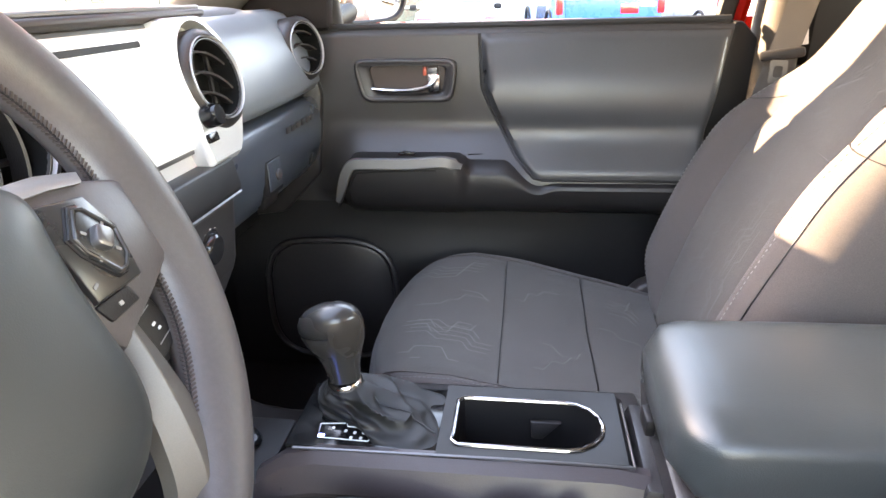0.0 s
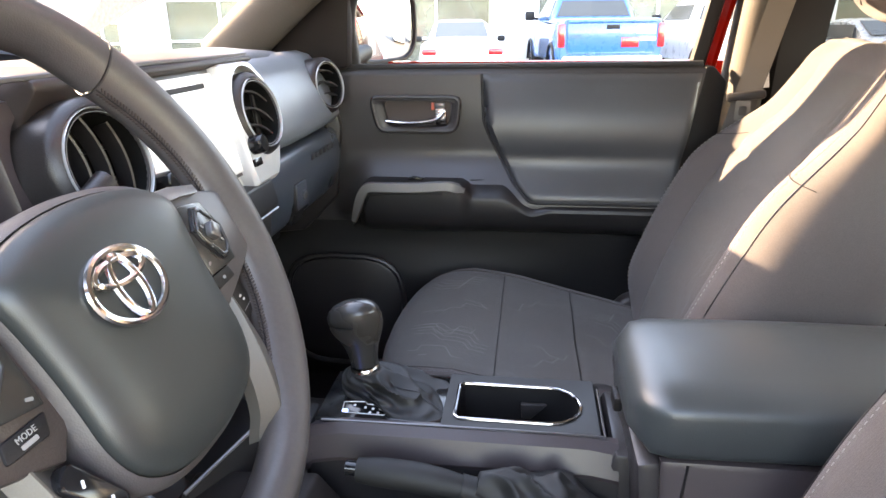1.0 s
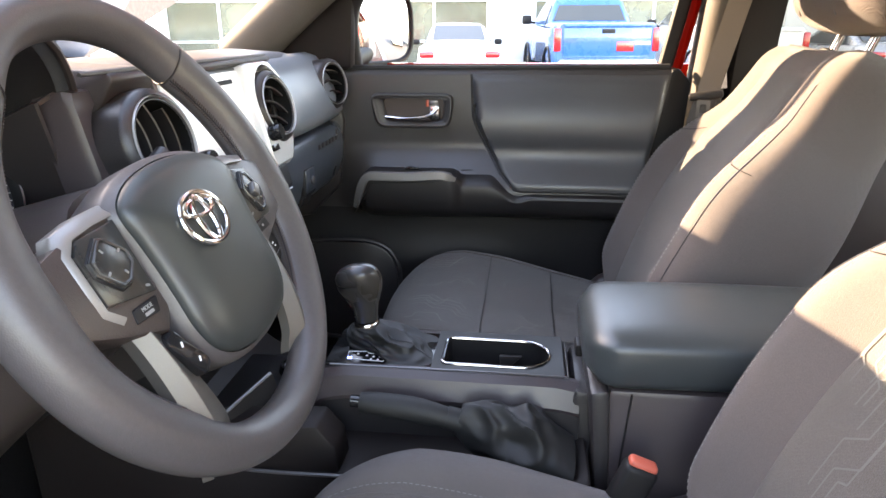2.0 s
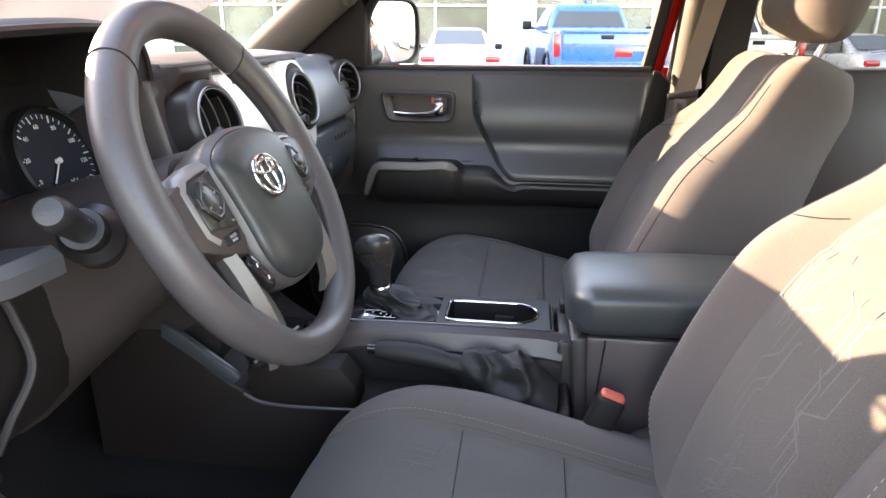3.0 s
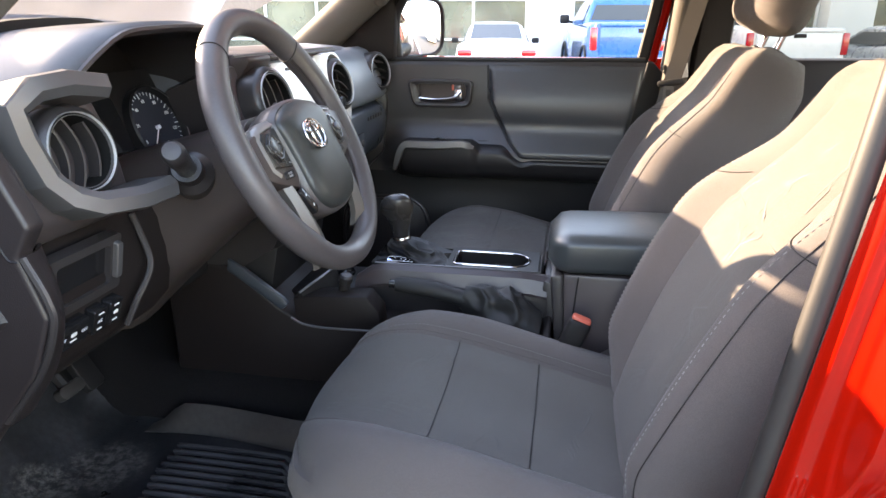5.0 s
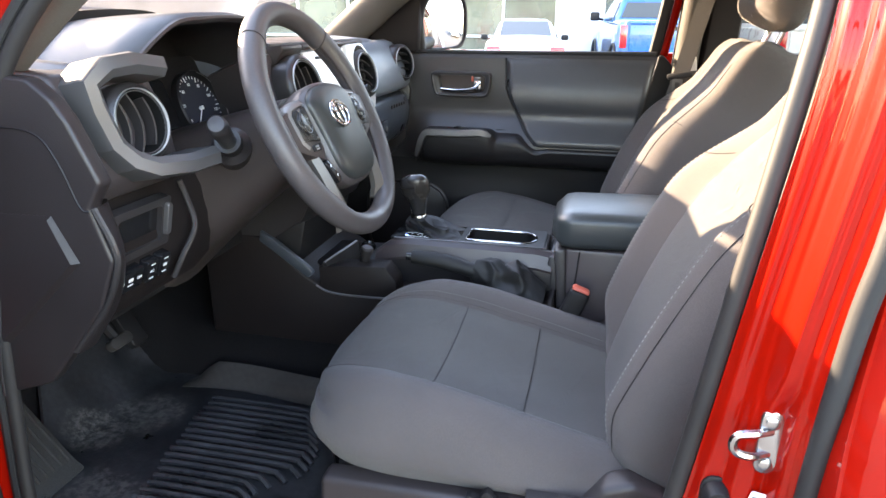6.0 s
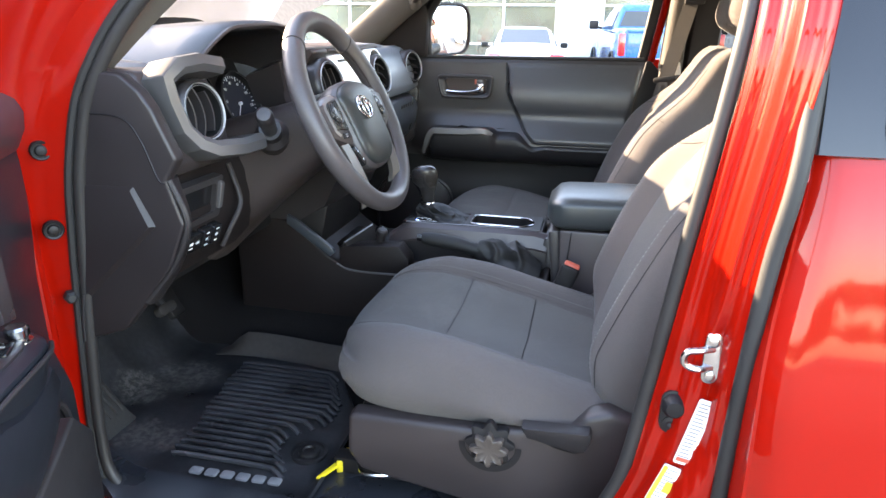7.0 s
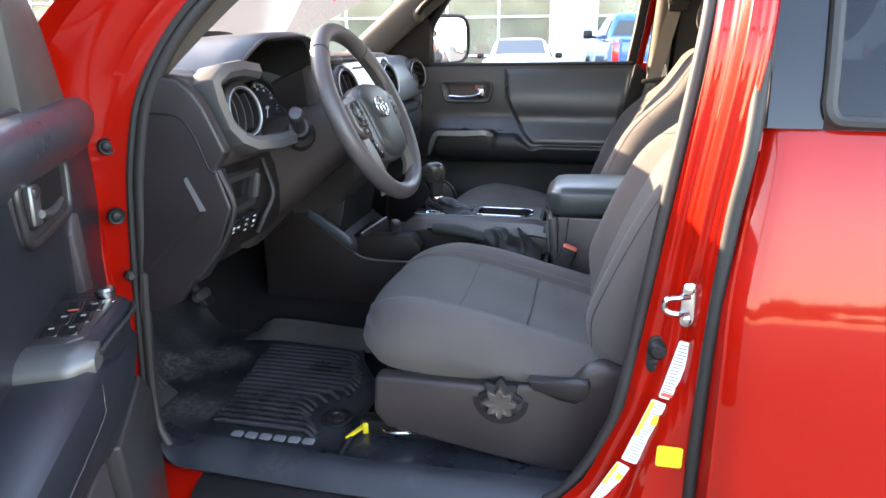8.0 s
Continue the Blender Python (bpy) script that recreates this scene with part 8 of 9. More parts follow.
def side_mirror():
    sm = thing("side_mirror", (-0.33, 0.93, 1.35), "red door mirror with dark rim on the passenger side", "side mirror")
    c = V(-0.335, 0.935, 1.447)
    n = V(0.84, -0.54, 0.02).normalized()
    m = frame_from(n)
    outl = []
    for k in range(40):
        a = 2 * math.pi * k / 40
        c_, s_ = math.cos(a), math.sin(a)
        outl.append((0.106 * math.copysign(abs(c_) ** 0.55, c_), 0.088 * math.copysign(abs(s_) ** 0.55, s_) + 0.006 * c_))
    bm = B()
    rings = []
    for sc, h in ((1.0, 0.0), (1.04, -0.012), (1.05, -0.03), (0.98, -0.07), (0.80, -0.11), (0.5, -0.135), (0.05, -0.14)):
        rings.append([c + m @ V(p[0] * sc, p[1] * sc, h) for p in outl])
    loft(bm, rings)
    part("housing", bm, red_paint, sm, "glossy red mirror housing", angle=60)
    bm = B()
    tube(bm, [c + m @ V(p[0] * 0.99, p[1] * 0.99, 0.002) for p in outl], 0.007, 8, closed=True)
    part("rim", bm, plastic_brown, sm, "dark brown-black rim")
    bm = B()
    plate(bm, [(p[0] * 0.94, p[1] * 0.94) for p in outl], m, c, 0.0035, 0.001, 0.001)
    part("mirror_glass", bm, mirror_glass, sm, "mirror glass")
    bm = B()
    tube(bm, [(-0.40, 0.76, 1.375), (-0.385, 0.83, 1.37), (-0.37, 0.90, 1.385)], 0.024, 12, squash=0.7)
    part("arm", bm, plastic_dark, sm)


side_mirror()


def grab_handle():
    gh = thing("grab_handle", (-0.30, 0.60, 1.5), "beige-brown grab handle on the windscreen pillar", "grab handle")
    bm = B()
    tube(bm, catmull([(-0.375, 0.625, 1.527), (-0.362, 0.595, 1.540), (-0.33, 0.575, 1.565), (-0.25, 0.562, 1.618), (-0.19, 0.560, 1.655), (-0.165, 0.585, 1.675)], 6), lambda t: 0.013 - 0.003 * math.sin(math.pi * t), 12)
    part("bar", bm, plastic_brown, gh, "brown-black handle bar")
    for p in ((-0.372, 0.615, 1.53), (-0.172, 0.592, 1.67)):
        bm = B()
        lathe(bm, [(0.019, -0.02), (0.019, 0.0), (0.016, 0.010), (0.011, 0.014)], p, V(0.1, -0.8, 0.5).normalized(), 18)
        part("foot", bm, pillar_trim, gh, "beige handle foot")


grab_handle()


def seat_belt():
    sb = thing("seat_belt", (0.42, 0.62, 1.0), "grey-brown seat belt with black tongue hanging on the pillar", "seat belt")
    bm = B()
    def f(u, v):
        p = V(0.452, 0.612, 1.545).lerp(V(0.372, 0.632, 1.17), v)
        d = V(0.85, -0.35, 0.18).normalized()
        return p + d * ((u - 0.5) * 0.046) + V(0, -0.004, 0) * math.sin(math.pi * v)
    part("webbing", sheet(B(), f, 4, 20, 0.0016), belt_web, sb, "ribbed grey-brown webbing")
    bm = B()
    lathe(bm, [(0.030, -0.02), (0.032, 0.0), (0.028, 0.012), (0.020, 0.016), (0.001, 0.017)], (0.458, 0.618, 1.555), V(-0.2, -0.95, 0).normalized(), 24)
    box(bm, (0.457, 0.612, 1.535), (0.055, 0.022, 0.022), bev=0.006)
    part("guide", bm, plastic_dark, sb, "black belt guide")
    m = Matrix.Rotation(radians(-9), 3, 'Y') @ Matrix.Rotation(radians(-18), 3, 'Z')
    o = V(0.400, 0.615, 1.315)
    bm = B()
    box(bm, o, (0.066, 0.014, 0.016), m, bev=0.005)
    t = part("tongue", bm, plastic_dark, sb, "black belt tongue")
    bm = B()
    fr = frame_from(m @ V(0, -1, 0))
    outer, inner = rrect(0.026, 0.036, 0.004), rrect(0.013, 0.018, 0.003)
    oo = o + V(-0.004, -0.004, -0.026)
    loft(bm, [[oo + fr @ V(*p, 0.0) for p in outer], [oo + fr @ V(*p, 0.003) for p in outer], [oo + fr @ V(*p, 0.003) for p in inner], [oo + fr @ V(*p, 0.0) for p in inner]], caps=False)
    part("tongue_plate", bm, satin_silver, t, "metal tongue plate with slot")
    bm = B()
    box(bm, (0.435, 0.640, 1.345), (0.016, 0.006, 0.036), m, bev=0.001)
    single("paper_tag", bm, paper_white, "small white paper tag tucked behind the belt", "tag")


seat_belt()


def floor_mat():
    fm = thing("floor_mat", (-0.45, -0.42, 0.70), "black ribbed rubber floor mat, dusty, with grey lettering bars", "floor mat")
    ZM = 0.697
    def base(u, v):
        y = -0.680 + 0.495 * v
        x1 = -0.205 - 0.10 * ease(0.45, 0.9, v)
        x0 = -0.478 - 0.125 * ease(0.0, 0.11, v) - 0.265 * min(1, max(0, (v - 0.05) / 0.62))
        x = x0 + (x1 - x0) * u
        rim = 0.010 * max(ease(0.03, 0.0, u), ease(0.97, 1.0, u), ease(0.04, 0.0, v), ease(0.96, 1.0, v))
        toe = 0.20 * ease(-0.68, -0.90, x) ** 1.2
        return (x, y, ZM + rim + toe)
    part("mat_base", sheet(B(), base, 50, 30, 0.006), dusty_mat, fm, "black rubber mat")
    for k in range(19):
        y = -0.604 + 0.0188 * k
        xa = -0.497 - 0.131 * (y + 0.602) - 0.003 * math.sin(k)
        xb = -0.285 - 0.045 * ease(-0.60, -0.52, y) + 0.062 * ease(-0.50, -0.42, y) - 0.045 * ease(-0.38, -0.27, y)
        bm = B()
        tube(bm, catmull([(xa, y, ZM + 0.001), (xa + 0.010, y, ZM + 0.0080), (xb - 0.035, y, ZM + 0.0085), (xb - 0.008, y - 0.006, ZM + 0.0075), (xb + 0.010, y - 0.016, ZM + 0.001)], 3), 0.0052, 6)
        part("rib", bm, rubber_mat, fm)
    def wing(u, v):
        return (-0.64 + 0.38 * u, -0.232 + 0.030 * v + 0.01 * math.sin(5 * u), ZM + 0.002 + (0.050 * v ** 0.8) * ease(0.0, 0.2, u))
    part("mat_wing", sheet(B(), wing, 16, 6, 0.005), mat_edge, fm, "raised inner edge of the mat")
    bm = B()
    c = (-0.259, -0.540, ZM)
    lathe(bm, [(0.034, 0.0), (0.034, 0.006), (0.029, 0.007), (0.028, 0.003), (0.020, 0.003), (0.019, 0.009), (0.012, 0.010), (0.010, 0.006), (0.001, 0.006)], c, (0, 0, 1), 32, up=(0, 1, 0))
    part("fastener", bm, plastic_dark, fm, "round black mat fastener")
    for i in range(6):
        bm = B()
        plate(bm, rrect(0.023, 0.018, 0.004, 2), Matrix.Identity(3), (-0.432 + 0.030 * i, -0.637 + 0.001 * i, ZM + 0.002), 0.004, 0.001)
        part("emblem_bar", bm, emblem_grey, fm, "grey raised bar in place of lettering")
    bm = B()
    prism(bm, [(-0.20, -0.535), (-0.185, -0.525), (-0.176, -0.565), (-0.192, -0.572)], 'z', 0.69, 0.715, bev=0.002)
    prism(bm, [(-0.214, -0.612), (-0.205, -0.608), (-0.178, -0.550), (-0.190, -0.545)], 'z', 0.703, 0.708, bev=0.001)
    single("yellow_tag", bm, yellow_tag, "yellow plastic tag lying by the mat edge", "tag")
    bm = B()
    tube(bm, catmull([(-0.155, -0.56, 0.71), (-0.13, -0.60, 0.722), (-0.09, -0.595, 0.722), (-0.075, -0.57, 0.712)], 5), 0.004, 8)
    single("seat_slide_bar", bm, steel, "bent bare metal seat slide bar near the floor", "slide bar")


floor_mat()


def pedals():
    pd = thing("pedals", (-0.66, -0.30, 0.80), "black rubber brake and accelerator pedals", "pedal")
    for y, w, h, x, z in ((-0.382, 0.054, 0.022, -0.650, 0.880), (-0.235, 0.045, 0.12, -0.76, 0.84)):
        n = V(0.85, 0, 0.5).normalized()
        m = frame_from(n)
        bm = B()
        plate(bm, rrect(w, h, 0.01), m, (x, y, z), 0.012, 0.003, -0.004)
        # accelerator pad is coloured darker to stand in for footwell shade
        p = part("pedal_pad", bm, seal_grey if y < -0.3 else plastic_dark, pd, "ribbed black pedal rubber")
        bm = B()
        tube(bm, [V(x, y, z), V(x - 0.08, y, z + 0.10), V(x - 0.12, y, z + 0.28)], 0.010, 8)
        part("pedal_arm", bm, plastic_dark, pd, "black pedal arm")
    bm = B()
    prism(bm, [(-0.640, 0.700), (-0.660, 0.714), (-0.765, 0.842), (-0.79, 0.838), (-0.70, 0.69)], 'y', -0.637, -0.515, bev=0.006)
    fr = part("foot_rest", bm, foot_carpet, pd, "worn grey left foot rest")
    for k in range(7):
        y = -0.624 + 0.0160 * k
        bm = B()
        tube(bm, [(-0.664, y, 0.7205), (-0.712, y, 0.779), (-0.763, y, 0.841)], 0.0032, 6)
        part("rib", bm, foot_carpet, fr)


pedals()
# ---------- outside ----------
EXT = Matrix.Translation((0, -0.52, 0)) @ Matrix.Rotation(radians(7), 4, 'Z') @ Matrix.Translation((0, 0.52, 0))


def ground():
    bm = B()
    bmesh.ops.create_grid(bm, x_segments=40, y_segments=40, size=400)
    single("ground", bm, asphalt, "pale sunlit asphalt of the car lot", "ground", kind="structure")
    for k, x in enumerate((-6.8, -4.0, -1.2, 1.6, 4.5, 7.3, 10.1)):
        bm = B()
        box(bm, (x, 13.5, 0.006), (0.10, 5.0, 0.006))
        bm.transform(EXT)
        single("bay_line", bm, mullion, "white painted parking bay line", "road marking", group="bay lines", kind="structure")


ground()


def wheel_at(parent, M, x, y, r, w):
    bm = B()
    lathe(bm, [(r * 0.62, -w / 2), (r * 0.93, -w / 2), (r, -w * 0.36), (r, w * 0.36), (r * 0.93, w / 2), (r * 0.62, w / 2)], (x, y, r), (1, 0, 0), 28, caps=False)
    bm.transform(M)
    t = part("wheel", bm, tyre, parent, "black tyre")
    bm = B()
    s = 1 if x > 0 else -1
    lathe(bm, [(r * 0.64, -w * 0.2), (r * 0.64, w * 0.42), (r * 0.56, w * 0.40), (r * 0.5, w * 0.25), (0.06, w * 0.30), (0.02, w * 0.34)], (x, y, r), (s, 0, 0), 24)
    bm.transform(M)
    part("rim", bm, silver_car, t, "alloy rim")


def pickup(paint, M, label, group, colour_name, tail=True):
    """A crew-cab pickup, its tail at the origin, nose along +y."""
    tr = thing("pickup_truck", M.translation, label, "pickup truck", group)
    def add(name, bm, mat, lab="", parent=None, angle=35):
        bm.transform(M)
        return part(name, bm, mat, parent or tr, lab, angle=angle)
    W = 0.93
    bm = B()
    rings = []
    for y, w, z0, z1 in ((0.10, 0.90, 0.62, 1.30), (0.16, W, 0.56, 1.32), (1.70, W, 0.52, 1.32), (1.72, 0.925, 0.52, 1.30), (3.9, 0.93, 0.50, 1.28), (4.2, 0.94, 0.50, 1.25), (5.0, 0.92, 0.52, 1.20), (5.25, 0.84, 0.56, 1.12), (5.32, 0.74, 0.62, 1.0)):
        rings.append([V(-w, y, z0), V(-w - 0.015, y, z0 + 0.12), V(-w - 0.01, y, z0 + (z1 - z0) * 0.55), V(-w + 0.005, y, z1 - 0.10), V(-w + 0.03, y, z1 - 0.03), V(-w + 0.08, y, z1), V(w - 0.08, y, z1), V(w - 0.03, y, z1 - 0.03), V(w - 0.005, y, z1 - 0.10), V(w + 0.01, y, z0 + (z1 - z0) * 0.55), V(w + 0.015, y, z0 + 0.12), V(w, y, z0)])
    loft(bm, rings)
    add("body", bm, paint, colour_name + " painted body")
    # cab
    bm = B()
    rings = []
    for z, w, y0, y1 in ((1.27, 0.85, 1.76, 4.15), (1.36, 0.845, 1.78, 4.05), (1.72, 0.71, 1.92, 3.42), (1.80, 0.66, 2.00, 3.30), (1.835, 0.56, 2.15, 3.1)):
        rings.append([V(-w, y0 + 0.06, z), V(-w + 0.07, y0, z), V(w - 0.07, y0, z), V(w, y0 + 0.06, z), V(w, y1 - 0.1, z), V(w - 0.1, y1, z), V(-w + 0.1, y1, z), V(-w, y1 - 0.1, z)])
    loft(bm, rings)
    add("cab", bm, paint, colour_name + " painted cab")
    def rw(u, v):
        z = 1.37 + 0.30 * v
        w = 0.74 - 0.115 * v
        return ((u * 2 - 1) * w, 1.772 + (z - 1.36) * 0.39 - 0.014, z)
    add("rear_window", sheet(B(), rw, 8, 4, 0.01), smoked_paint, "dark rear window")
    for s in (-1, 1):
        def sw(u, v):
            z = 1.37 + 0.31 * v
            return (s * (0.851 - (z - 1.36) * 0.375), 2.05 + 0.06 * v + (1.75 - 0.50 * v) * u, z)
        add("side_window", sheet(B(), sw, 8, 4, 0.01), smoked_paint, "dark side windows")
        bm = B()
        box(bm, (s * 0.905, 0.13, 1.02), (0.13, 0.12, 0.42), bev=0.03)
        add("tail_lamp", bm, lamp_red, "red tail lamp")
        bm = B()
        box(bm, (s * 1.06, 3.75, 1.40), (0.22, 0.10, 0.20), bev=0.04)
        tube(bm, [(s * 0.86, 3.8, 1.33), (s * 1.0, 3.77, 1.35)], 0.03, 8)
        add("door_mirror", bm, plastic_dark, "black door mirror")
        bm = B()
        box(bm, (s * 0.80, 5.16, 0.98), (0.20, 0.22, 0.16), bev=0.04)
        add("head_lamp", bm, lamp_clear, "clear head lamp")
        for y in (1.05, 4.4):
            wheel_at(tr, M, s * 0.80, y, 0.39, 0.26)
            bm = B()
            pts = [V(s * 0.95, y + 0.46 * math.cos(a), 0.40 + 0.46 * math.sin(a)) for a in [math.pi * k / 14 for k in range(15)]]
            tube(bm, pts, 0.035, 6)
            add("wheel_arch", bm, plastic_dark, "black wheel arch flare")
    bm = B()
    box(bm, (0, 5.31, 0.92), (1.15, 0.08, 0.34), bev=0.05)
    add("grille", bm, gloss_black, "black grille")
    # tailgate
    bm = B()
    box(bm, (0, 0.105, 1.0), (1.60, 0.06, 0.60), bev=0.015)
    tg = add("tailgate", bm, paint, colour_name + " tailgate")
    bm = B()
    box(bm, (0, 0.085, 1.27), (1.60, 0.09, 0.07), bev=0.02)
    add("spoiler_edge", bm, paint, "", parent=tg)
    bm = B()
    box(bm, (0.02, 0.072, 1.17), (0.24, 0.02, 0.075), bev=0.008)
    add("latch_handle", bm, plastic_dark, "black tailgate handle", parent=tg)
    bm = B()
    box(bm, (0, 0.0, 0.58), (1.80, 0.20, 0.20), bev=0.04)
    add("bumper", bm, chrome, "chrome rear bumper")
    if tail:
        for x, z, w, h, mat, lab in ((0.62, 1.12, 0.34, 0.14, paper_white, "white sticker with print bars"), (0.34, 0.90, 0.32, 0.17, lamp_red, "reddish number plate blank"), (0.66, 0.96, 0.28, 0.06, paper_white, "white print bar")):
            bm = B()
            box(bm, (x, 0.070, z), (w, 0.006, h), bev=0.002)
            st = add("sticker", bm, mat, lab, parent=tg)
        bm = B()
        for i in range(3):
            box(bm, (0.62, 0.066, 1.155 - 0.035 * i), (0.28 - 0.05 * i, 0.003, 0.014))
        add("print_bars", bm, blue_paint, "", parent=tg)
    bm = B()
    box(bm, (0, 2.02, 1.775), (0.30, 0.03, 0.035), bev=0.008)
    add("brake_lamp", bm, lamp_red, "high brake lamp")
    bm = B()
    tube(bm, [(0.0, 2.3, 1.83), (0.0, 2.22, 1.90)], 0.025, 6)
    add("roof_fin", bm, paint)
    return tr


def saloon(paint, M, label, group, roof=1.42, L=4.5):
    """A saloon or coupe, its tail at the origin, nose along +y."""
    c = thing("parked_car", M.translation, label, "car", group)
    def add(name, bm, mat, lab="", parent=None, angle=40):
        bm.transform(M)
        return part(name, bm, mat, parent or c, lab, angle=angle)
    k = roof / 1.42
    bm = B()
    rings = []
    for y, w, z0, z1 in ((0.0, 0.72, 0.45, 0.86), (0.06, 0.82, 0.30, 0.98), (0.25, 0.87, 0.22, 1.04), (0.9, 0.895, 0.20, 1.02), (2.2, 0.89, 0.20, 0.98), (3.2, 0.89, 0.20, 0.97), (4.0, 0.86, 0.22, 0.86), (L - 0.1, 0.76, 0.30, 0.72), (L, 0.66, 0.36, 0.62)):
        z0, z1 = z0 * k, z1 * k
        rings.append([V(-w * 0.92, y, z0), V(-w, y, z0 + 0.10), V(-w, y, z0 + (z1 - z0) * 0.6), V(-w + 0.05, y, z1 - 0.07), V(-w + 0.16, y, z1), V(0, y, z1 + 0.02), V(w - 0.16, y, z1), V(w - 0.05, y, z1 - 0.07), V(w, y, z0 + (z1 - z0) * 0.6), V(w, y, z0 + 0.10), V(w * 0.92, y, z0)])
    loft(bm, rings)
    add("body", bm, paint, angle=50)
    bm = B()
    rings = []
    for y, w, z in ((0.62, 0.60, 1.00), (0.85, 0.66, 1.10), (1.25, 0.62, 1.30), (1.65, 0.58, 1.40), (2.1, 0.57, 1.42), (2.5, 0.58, 1.38), (3.0, 0.64, 1.15), (3.25, 0.66, 0.98)):
        z *= k
        rings.append([V(-w - 0.10 * (1.42 - z / k) * 1.2, y, 0.95 * k), V(-w, y, z - 0.06), V(-w + 0.10, y, z), V(0, y, z + 0.02), V(w - 0.10, y, z), V(w, y, z - 0.06), V(w + 0.10 * (1.42 - z / k) * 1.2, y, 0.95 * k)])
    loft(bm, rings)
    add("cabin", bm, paint, angle=50)
    def glass(u, v):
        y = 0.78 + 0.62 * v
        z = (1.075 + 0.28 * v) * k
        return ((u * 2 - 1) * (0.56 - 0.06 * v), y - 0.02, z + 0.025)
    add("rear_window", sheet(B(), glass, 8, 6, 0.008), smoked_paint, "dark rear window")
    for s in (-1, 1):
        bm = B()
        box(bm, (s * 0.66, 0.035, 0.84 * k), (0.30, 0.14, 0.13), bev=0.04)
        add("tail_lamp", bm, lamp_red, "red tail lamp")
        bm = B()
        box(bm, (s * 0.98, 2.75, 1.02 * k), (0.18, 0.10, 0.13), bev=0.04)
        add("door_mirror", bm, plastic_dark, "dark door mirror")
        for y in (0.85, 3.55):
            wheel_at(c, M, s * 0.80, y, 0.32, 0.22)
        def side(u, v):
            return (s * (0.735 - 0.12 * v), 1.15 + 0.15 * v + (1.75 - 0.75 * v) * u, (1.02 + 0.27 * v) * k)
        add("side_window", sheet(B(), side, 6, 3, 0.01), smoked_paint, "dark side windows")
    bm = B()
    box(bm, (0, 0.012, 0.74 * k), (0.56, 0.06, 0.17), bev=0.02)
    add("plate_recess", bm, plastic_dark if paint is not white_paint else silver_car, "number plate recess")
    bm = B()
    tube(bm, catmull([(-0.62, 0.20, 1.06 * k), (-0.3, 0.10, 1.09 * k), (0.3, 0.10, 1.09 * k), (0.62, 0.20, 1.06 * k)], 5), 0.022, 8)
    add("boot_lip", bm, paint)
    return c


def at(x, y, turn=0, z=0):
    return EXT @ Matrix.Translation((x, y, z)) @ Matrix.Rotation(radians(turn), 4, 'Z')


pickup(blue_paint, at(3.36, 13.4) @ Matrix.Scale(1.13, 4), "bright blue crew-cab pickup parked tail on in the lot", "parked vehicles", "bright blue")
pickup(white_paint, at(6.45, 13.2) @ Matrix.Scale(1.05, 4), "white pickup parked beside the blue one", "parked vehicles", "white", tail=False)
pickup(red_paint, at(-0.1, 27.2, 180) @ Matrix.Scale(1.2, 4), "red pickup standing inside the showroom behind its glass", "parked vehicles", "red", tail=False)
saloon(white_paint, at(0.28, 12.9), "white coupe parked tail on with red tail lamps", "parked vehicles", roof=1.50)
saloon(silver_car, at(9.4, 13.0), "silver saloon parked in the lot", "parked vehicles")
saloon(white_paint, at(-5.6, 9.5, 40), "white saloon parked at an angle in the lot", "parked vehicles")
saloon(white_paint, at(-9.2, 10.5, 40), "white saloon in the next bay", "parked vehicles")
saloon(black_car, at(-8.2, 5.2, 75), "dark saloon parked across the lot", "parked vehicles")
saloon(white_paint, at(13.0, 4.0, 95), "white saloon parked behind the truck", "parked vehicles")
saloon(silver_car, at(14.5, 8.0, 100), "silver saloon parked behind the truck", "parked vehicles")


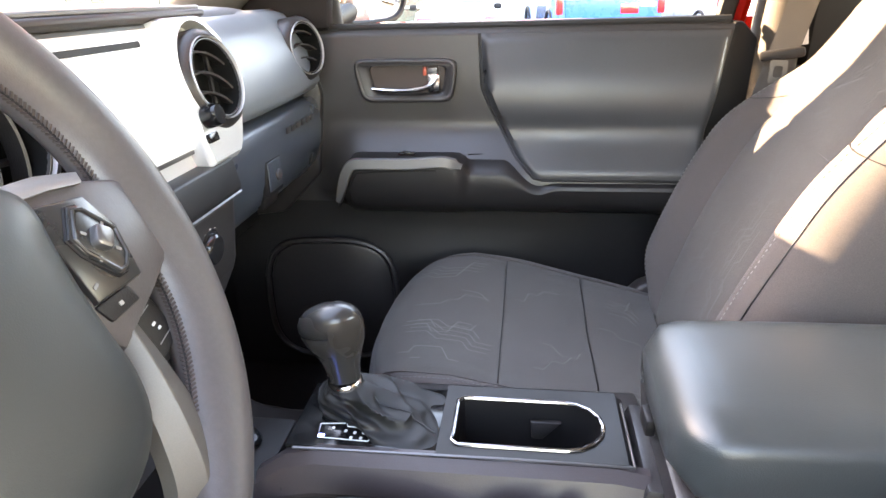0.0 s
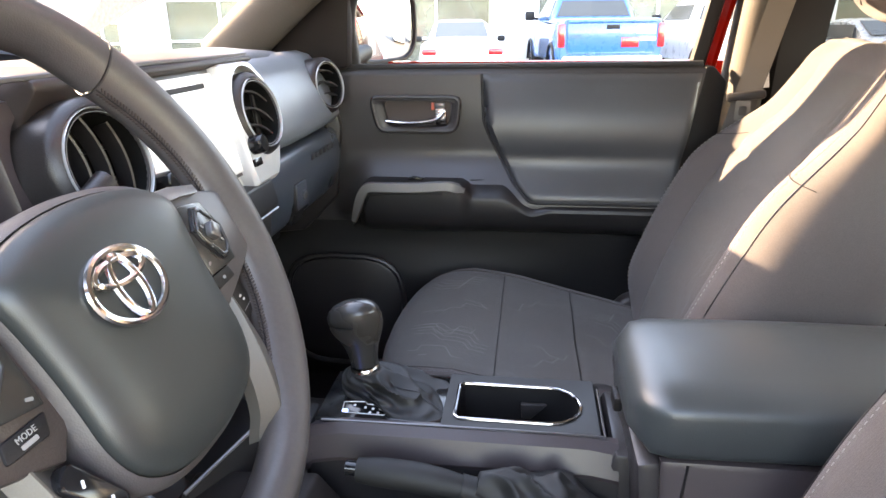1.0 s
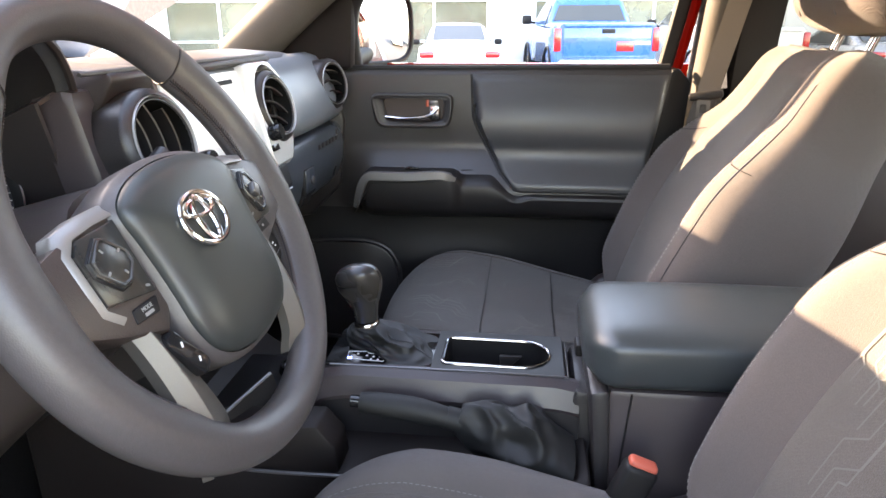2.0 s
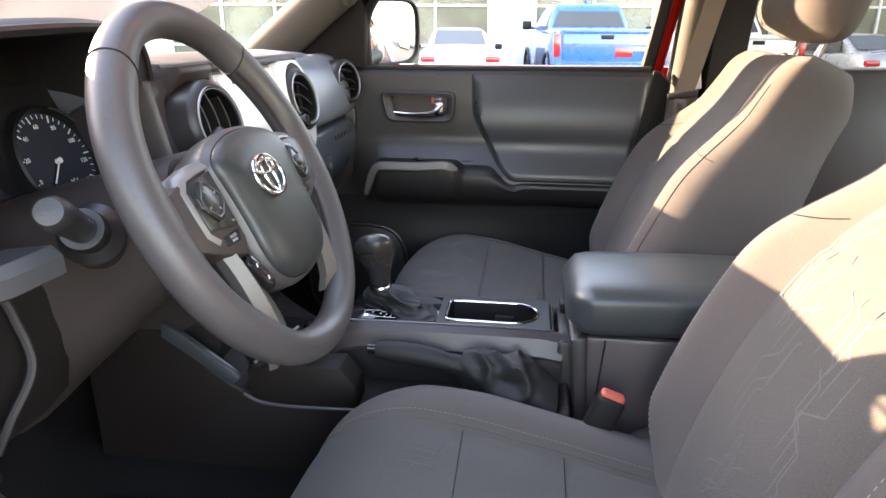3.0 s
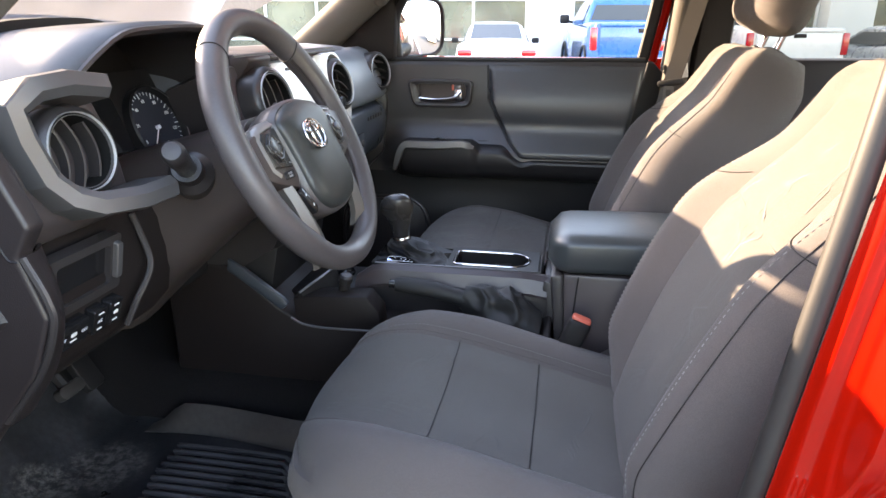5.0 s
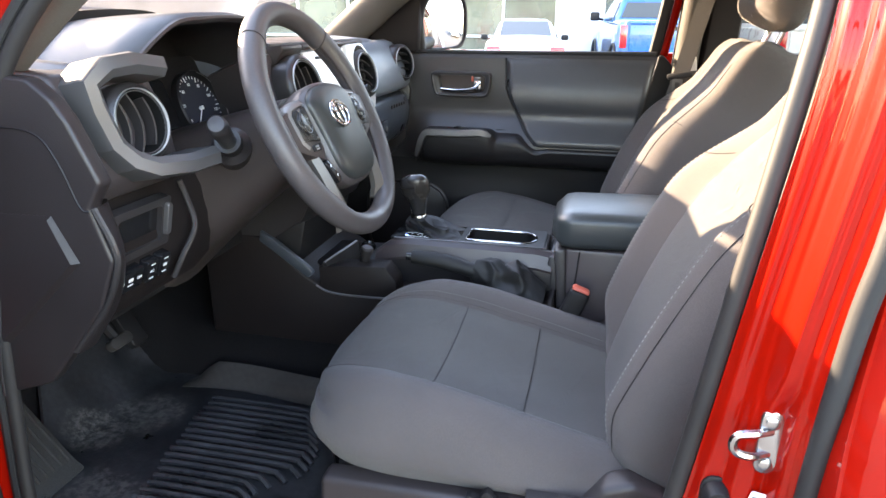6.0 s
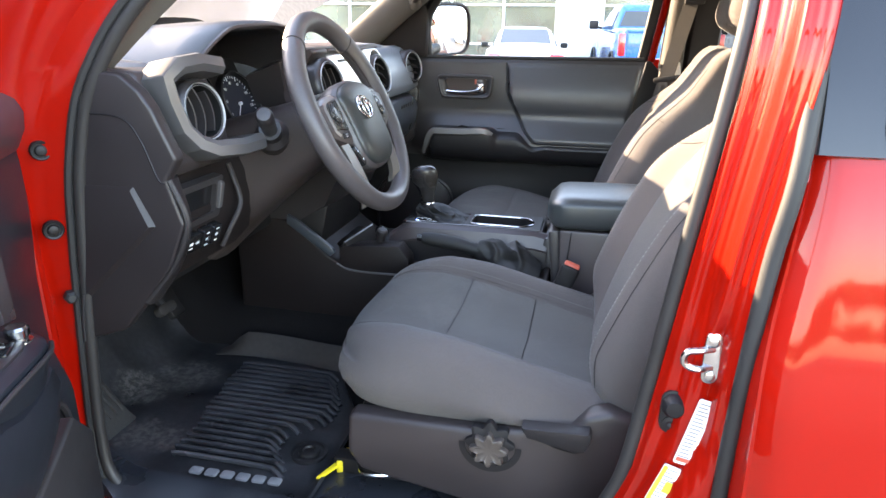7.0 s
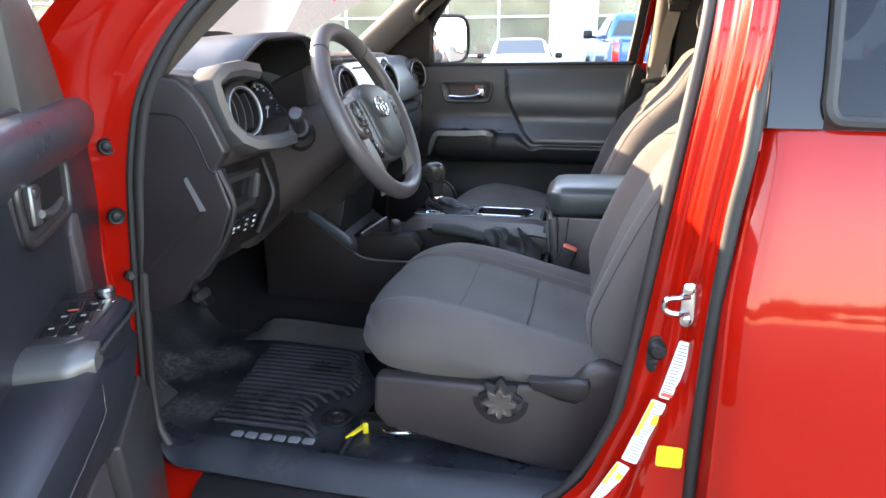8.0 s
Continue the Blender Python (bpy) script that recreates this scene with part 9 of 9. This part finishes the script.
def showroom_building():
    b = thing("showroom_building", EXT @ V(0, 21, 0), "white showroom with tall glass front and white columns", "building", kind="structure")
    def add(name, bm, mat, lab="", smooth=True):
        bm.transform(EXT)
        return part(name, bm, mat, b, lab)
    Y = 20.0
    bm = B()
    box(bm, (-2, Y + 4.2, 5.2), (44, 8, 3.0), bev=0.05)
    add("upper_wall", bm, stucco, "white upper wall")
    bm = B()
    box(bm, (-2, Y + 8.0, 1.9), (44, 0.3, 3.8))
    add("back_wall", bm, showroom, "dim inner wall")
    bm = B()
    box(bm, (-2, Y + 0.05, 0.15), (44, 0.3, 0.3), bev=0.02)
    add("plinth", bm, stucco, "white plinth")
    for x, w in ((1.95, 1.35), (-9.0, 1.2), (10.5, 1.3), (-18.0, 1.2), (19.0, 1.2)):
        bm = B()
        box(bm, (x, Y - 0.25, 2.0), (w, 0.8, 4.0), bev=0.03)
        add("column", bm, stucco, "white square column")
    spans = [(-8.4, 1.27, 1.61), (2.63, 9.8, 1.79), (-17.4, -9.6, 0.78), (11.2, 18.3, 1.75)]
    for x0, x1, step in spans:
        n = max(1, round((x1 - x0) / step))
        for i in range(n + 1):
            bm = B()
            box(bm, (x0 + (x1 - x0) * i / n, Y, 2.0), (0.075, 0.12, 3.7), bev=0.01)
            add("mullion", bm, mullion, "white window bar")
        for z in ((1.0, 2.15, 3.3) if step > 1 else (0.95, 1.55, 2.15, 2.75, 3.3)):
            bm = B()
            box(bm, ((x0 + x1) / 2, Y + 0.003, z), (x1 - x0, 0.10, 0.07), bev=0.01)
            add("transom", bm, mullion, "white cross bar")
        for i in range(n):
            bm = B()
            a, c = x0 + (x1 - x0) * i / n, x0 + (x1 - x0) * (i + 1) / n
            box(bm, ((a + c) / 2, Y + 0.02, 2.0), (c - a - 0.08, 0.02, 3.6))
            add("window_pane", bm, showroom_glare_glass, "olive pane, colour lifted for sky glare")


# olive pane colour is lifted to carry sky glare
showroom_glare_glass = material("showroom_glare_glass", (0.27, 0.275, 0.21), 0.08, vary=0.45, vary_scale=0.6, rough_vary=0.03, spec=0.6)
nodes = showroom_glare_glass.node_tree.nodes
see = nodes.new("ShaderNodeMixShader")
clear = nodes.new("ShaderNodeBsdfTransparent")
see.inputs["Fac"].default_value = 0.55
showroom_glare_glass.node_tree.links.new(clear.outputs[0], see.inputs[1])
showroom_glare_glass.node_tree.links.new(nodes["Principled BSDF"].outputs[0], see.inputs[2])
showroom_glare_glass.node_tree.links.new(see.outputs[0], nodes["Material Output"].inputs["Surface"])
showroom_building()


def tree_line(name, x0, x1, y, label):
    """Far trees as one mass of leaf clumps with gaps."""
    rng = random.Random(int(abs(y)))
    bm = B()
    verts, faces = [], []
    n = 9000
    for k in range(n):
        x = rng.uniform(x0, x1)
        crown = 4.2 + 0.9 * noise.noise((x * 0.06, y, 0)) + 0.5 * noise.noise((x * 0.35, y, 4))
        z = rng.uniform(0.4, 1) ** 0.7 * crown
        if noise.noise((x * 0.4, z * 0.5, y)) < -0.45:
            continue
        s = rng.uniform(0.25, 0.6)
        p = V(x, y + rng.uniform(-3, 3), z)
        a = V(rng.uniform(-1, 1), rng.uniform(-1, 1), rng.uniform(-1, 1)).normalized() * s
        b = a.orthogonal().normalized() * s * 0.7
        i = len(verts)
        verts += [p - a, p + b, p + a, p - b + V(0, 0, 0.1)]
        faces.append((i, i + 1, i + 2, i + 3))
    me = bpy.data.meshes.new(name)
    me.from_pydata([tuple(v) for v in verts], [], faces)
    me.materials.append(foliage)
    bm.free()
    tagged(new(name, me), label, "trees", kind="stuff")


# unseen trees, added to put a dark horizon into the rear door's reflection
tree_line("far_trees", -90, 90, -48, "unseen row of green trees added for the red door's reflections")
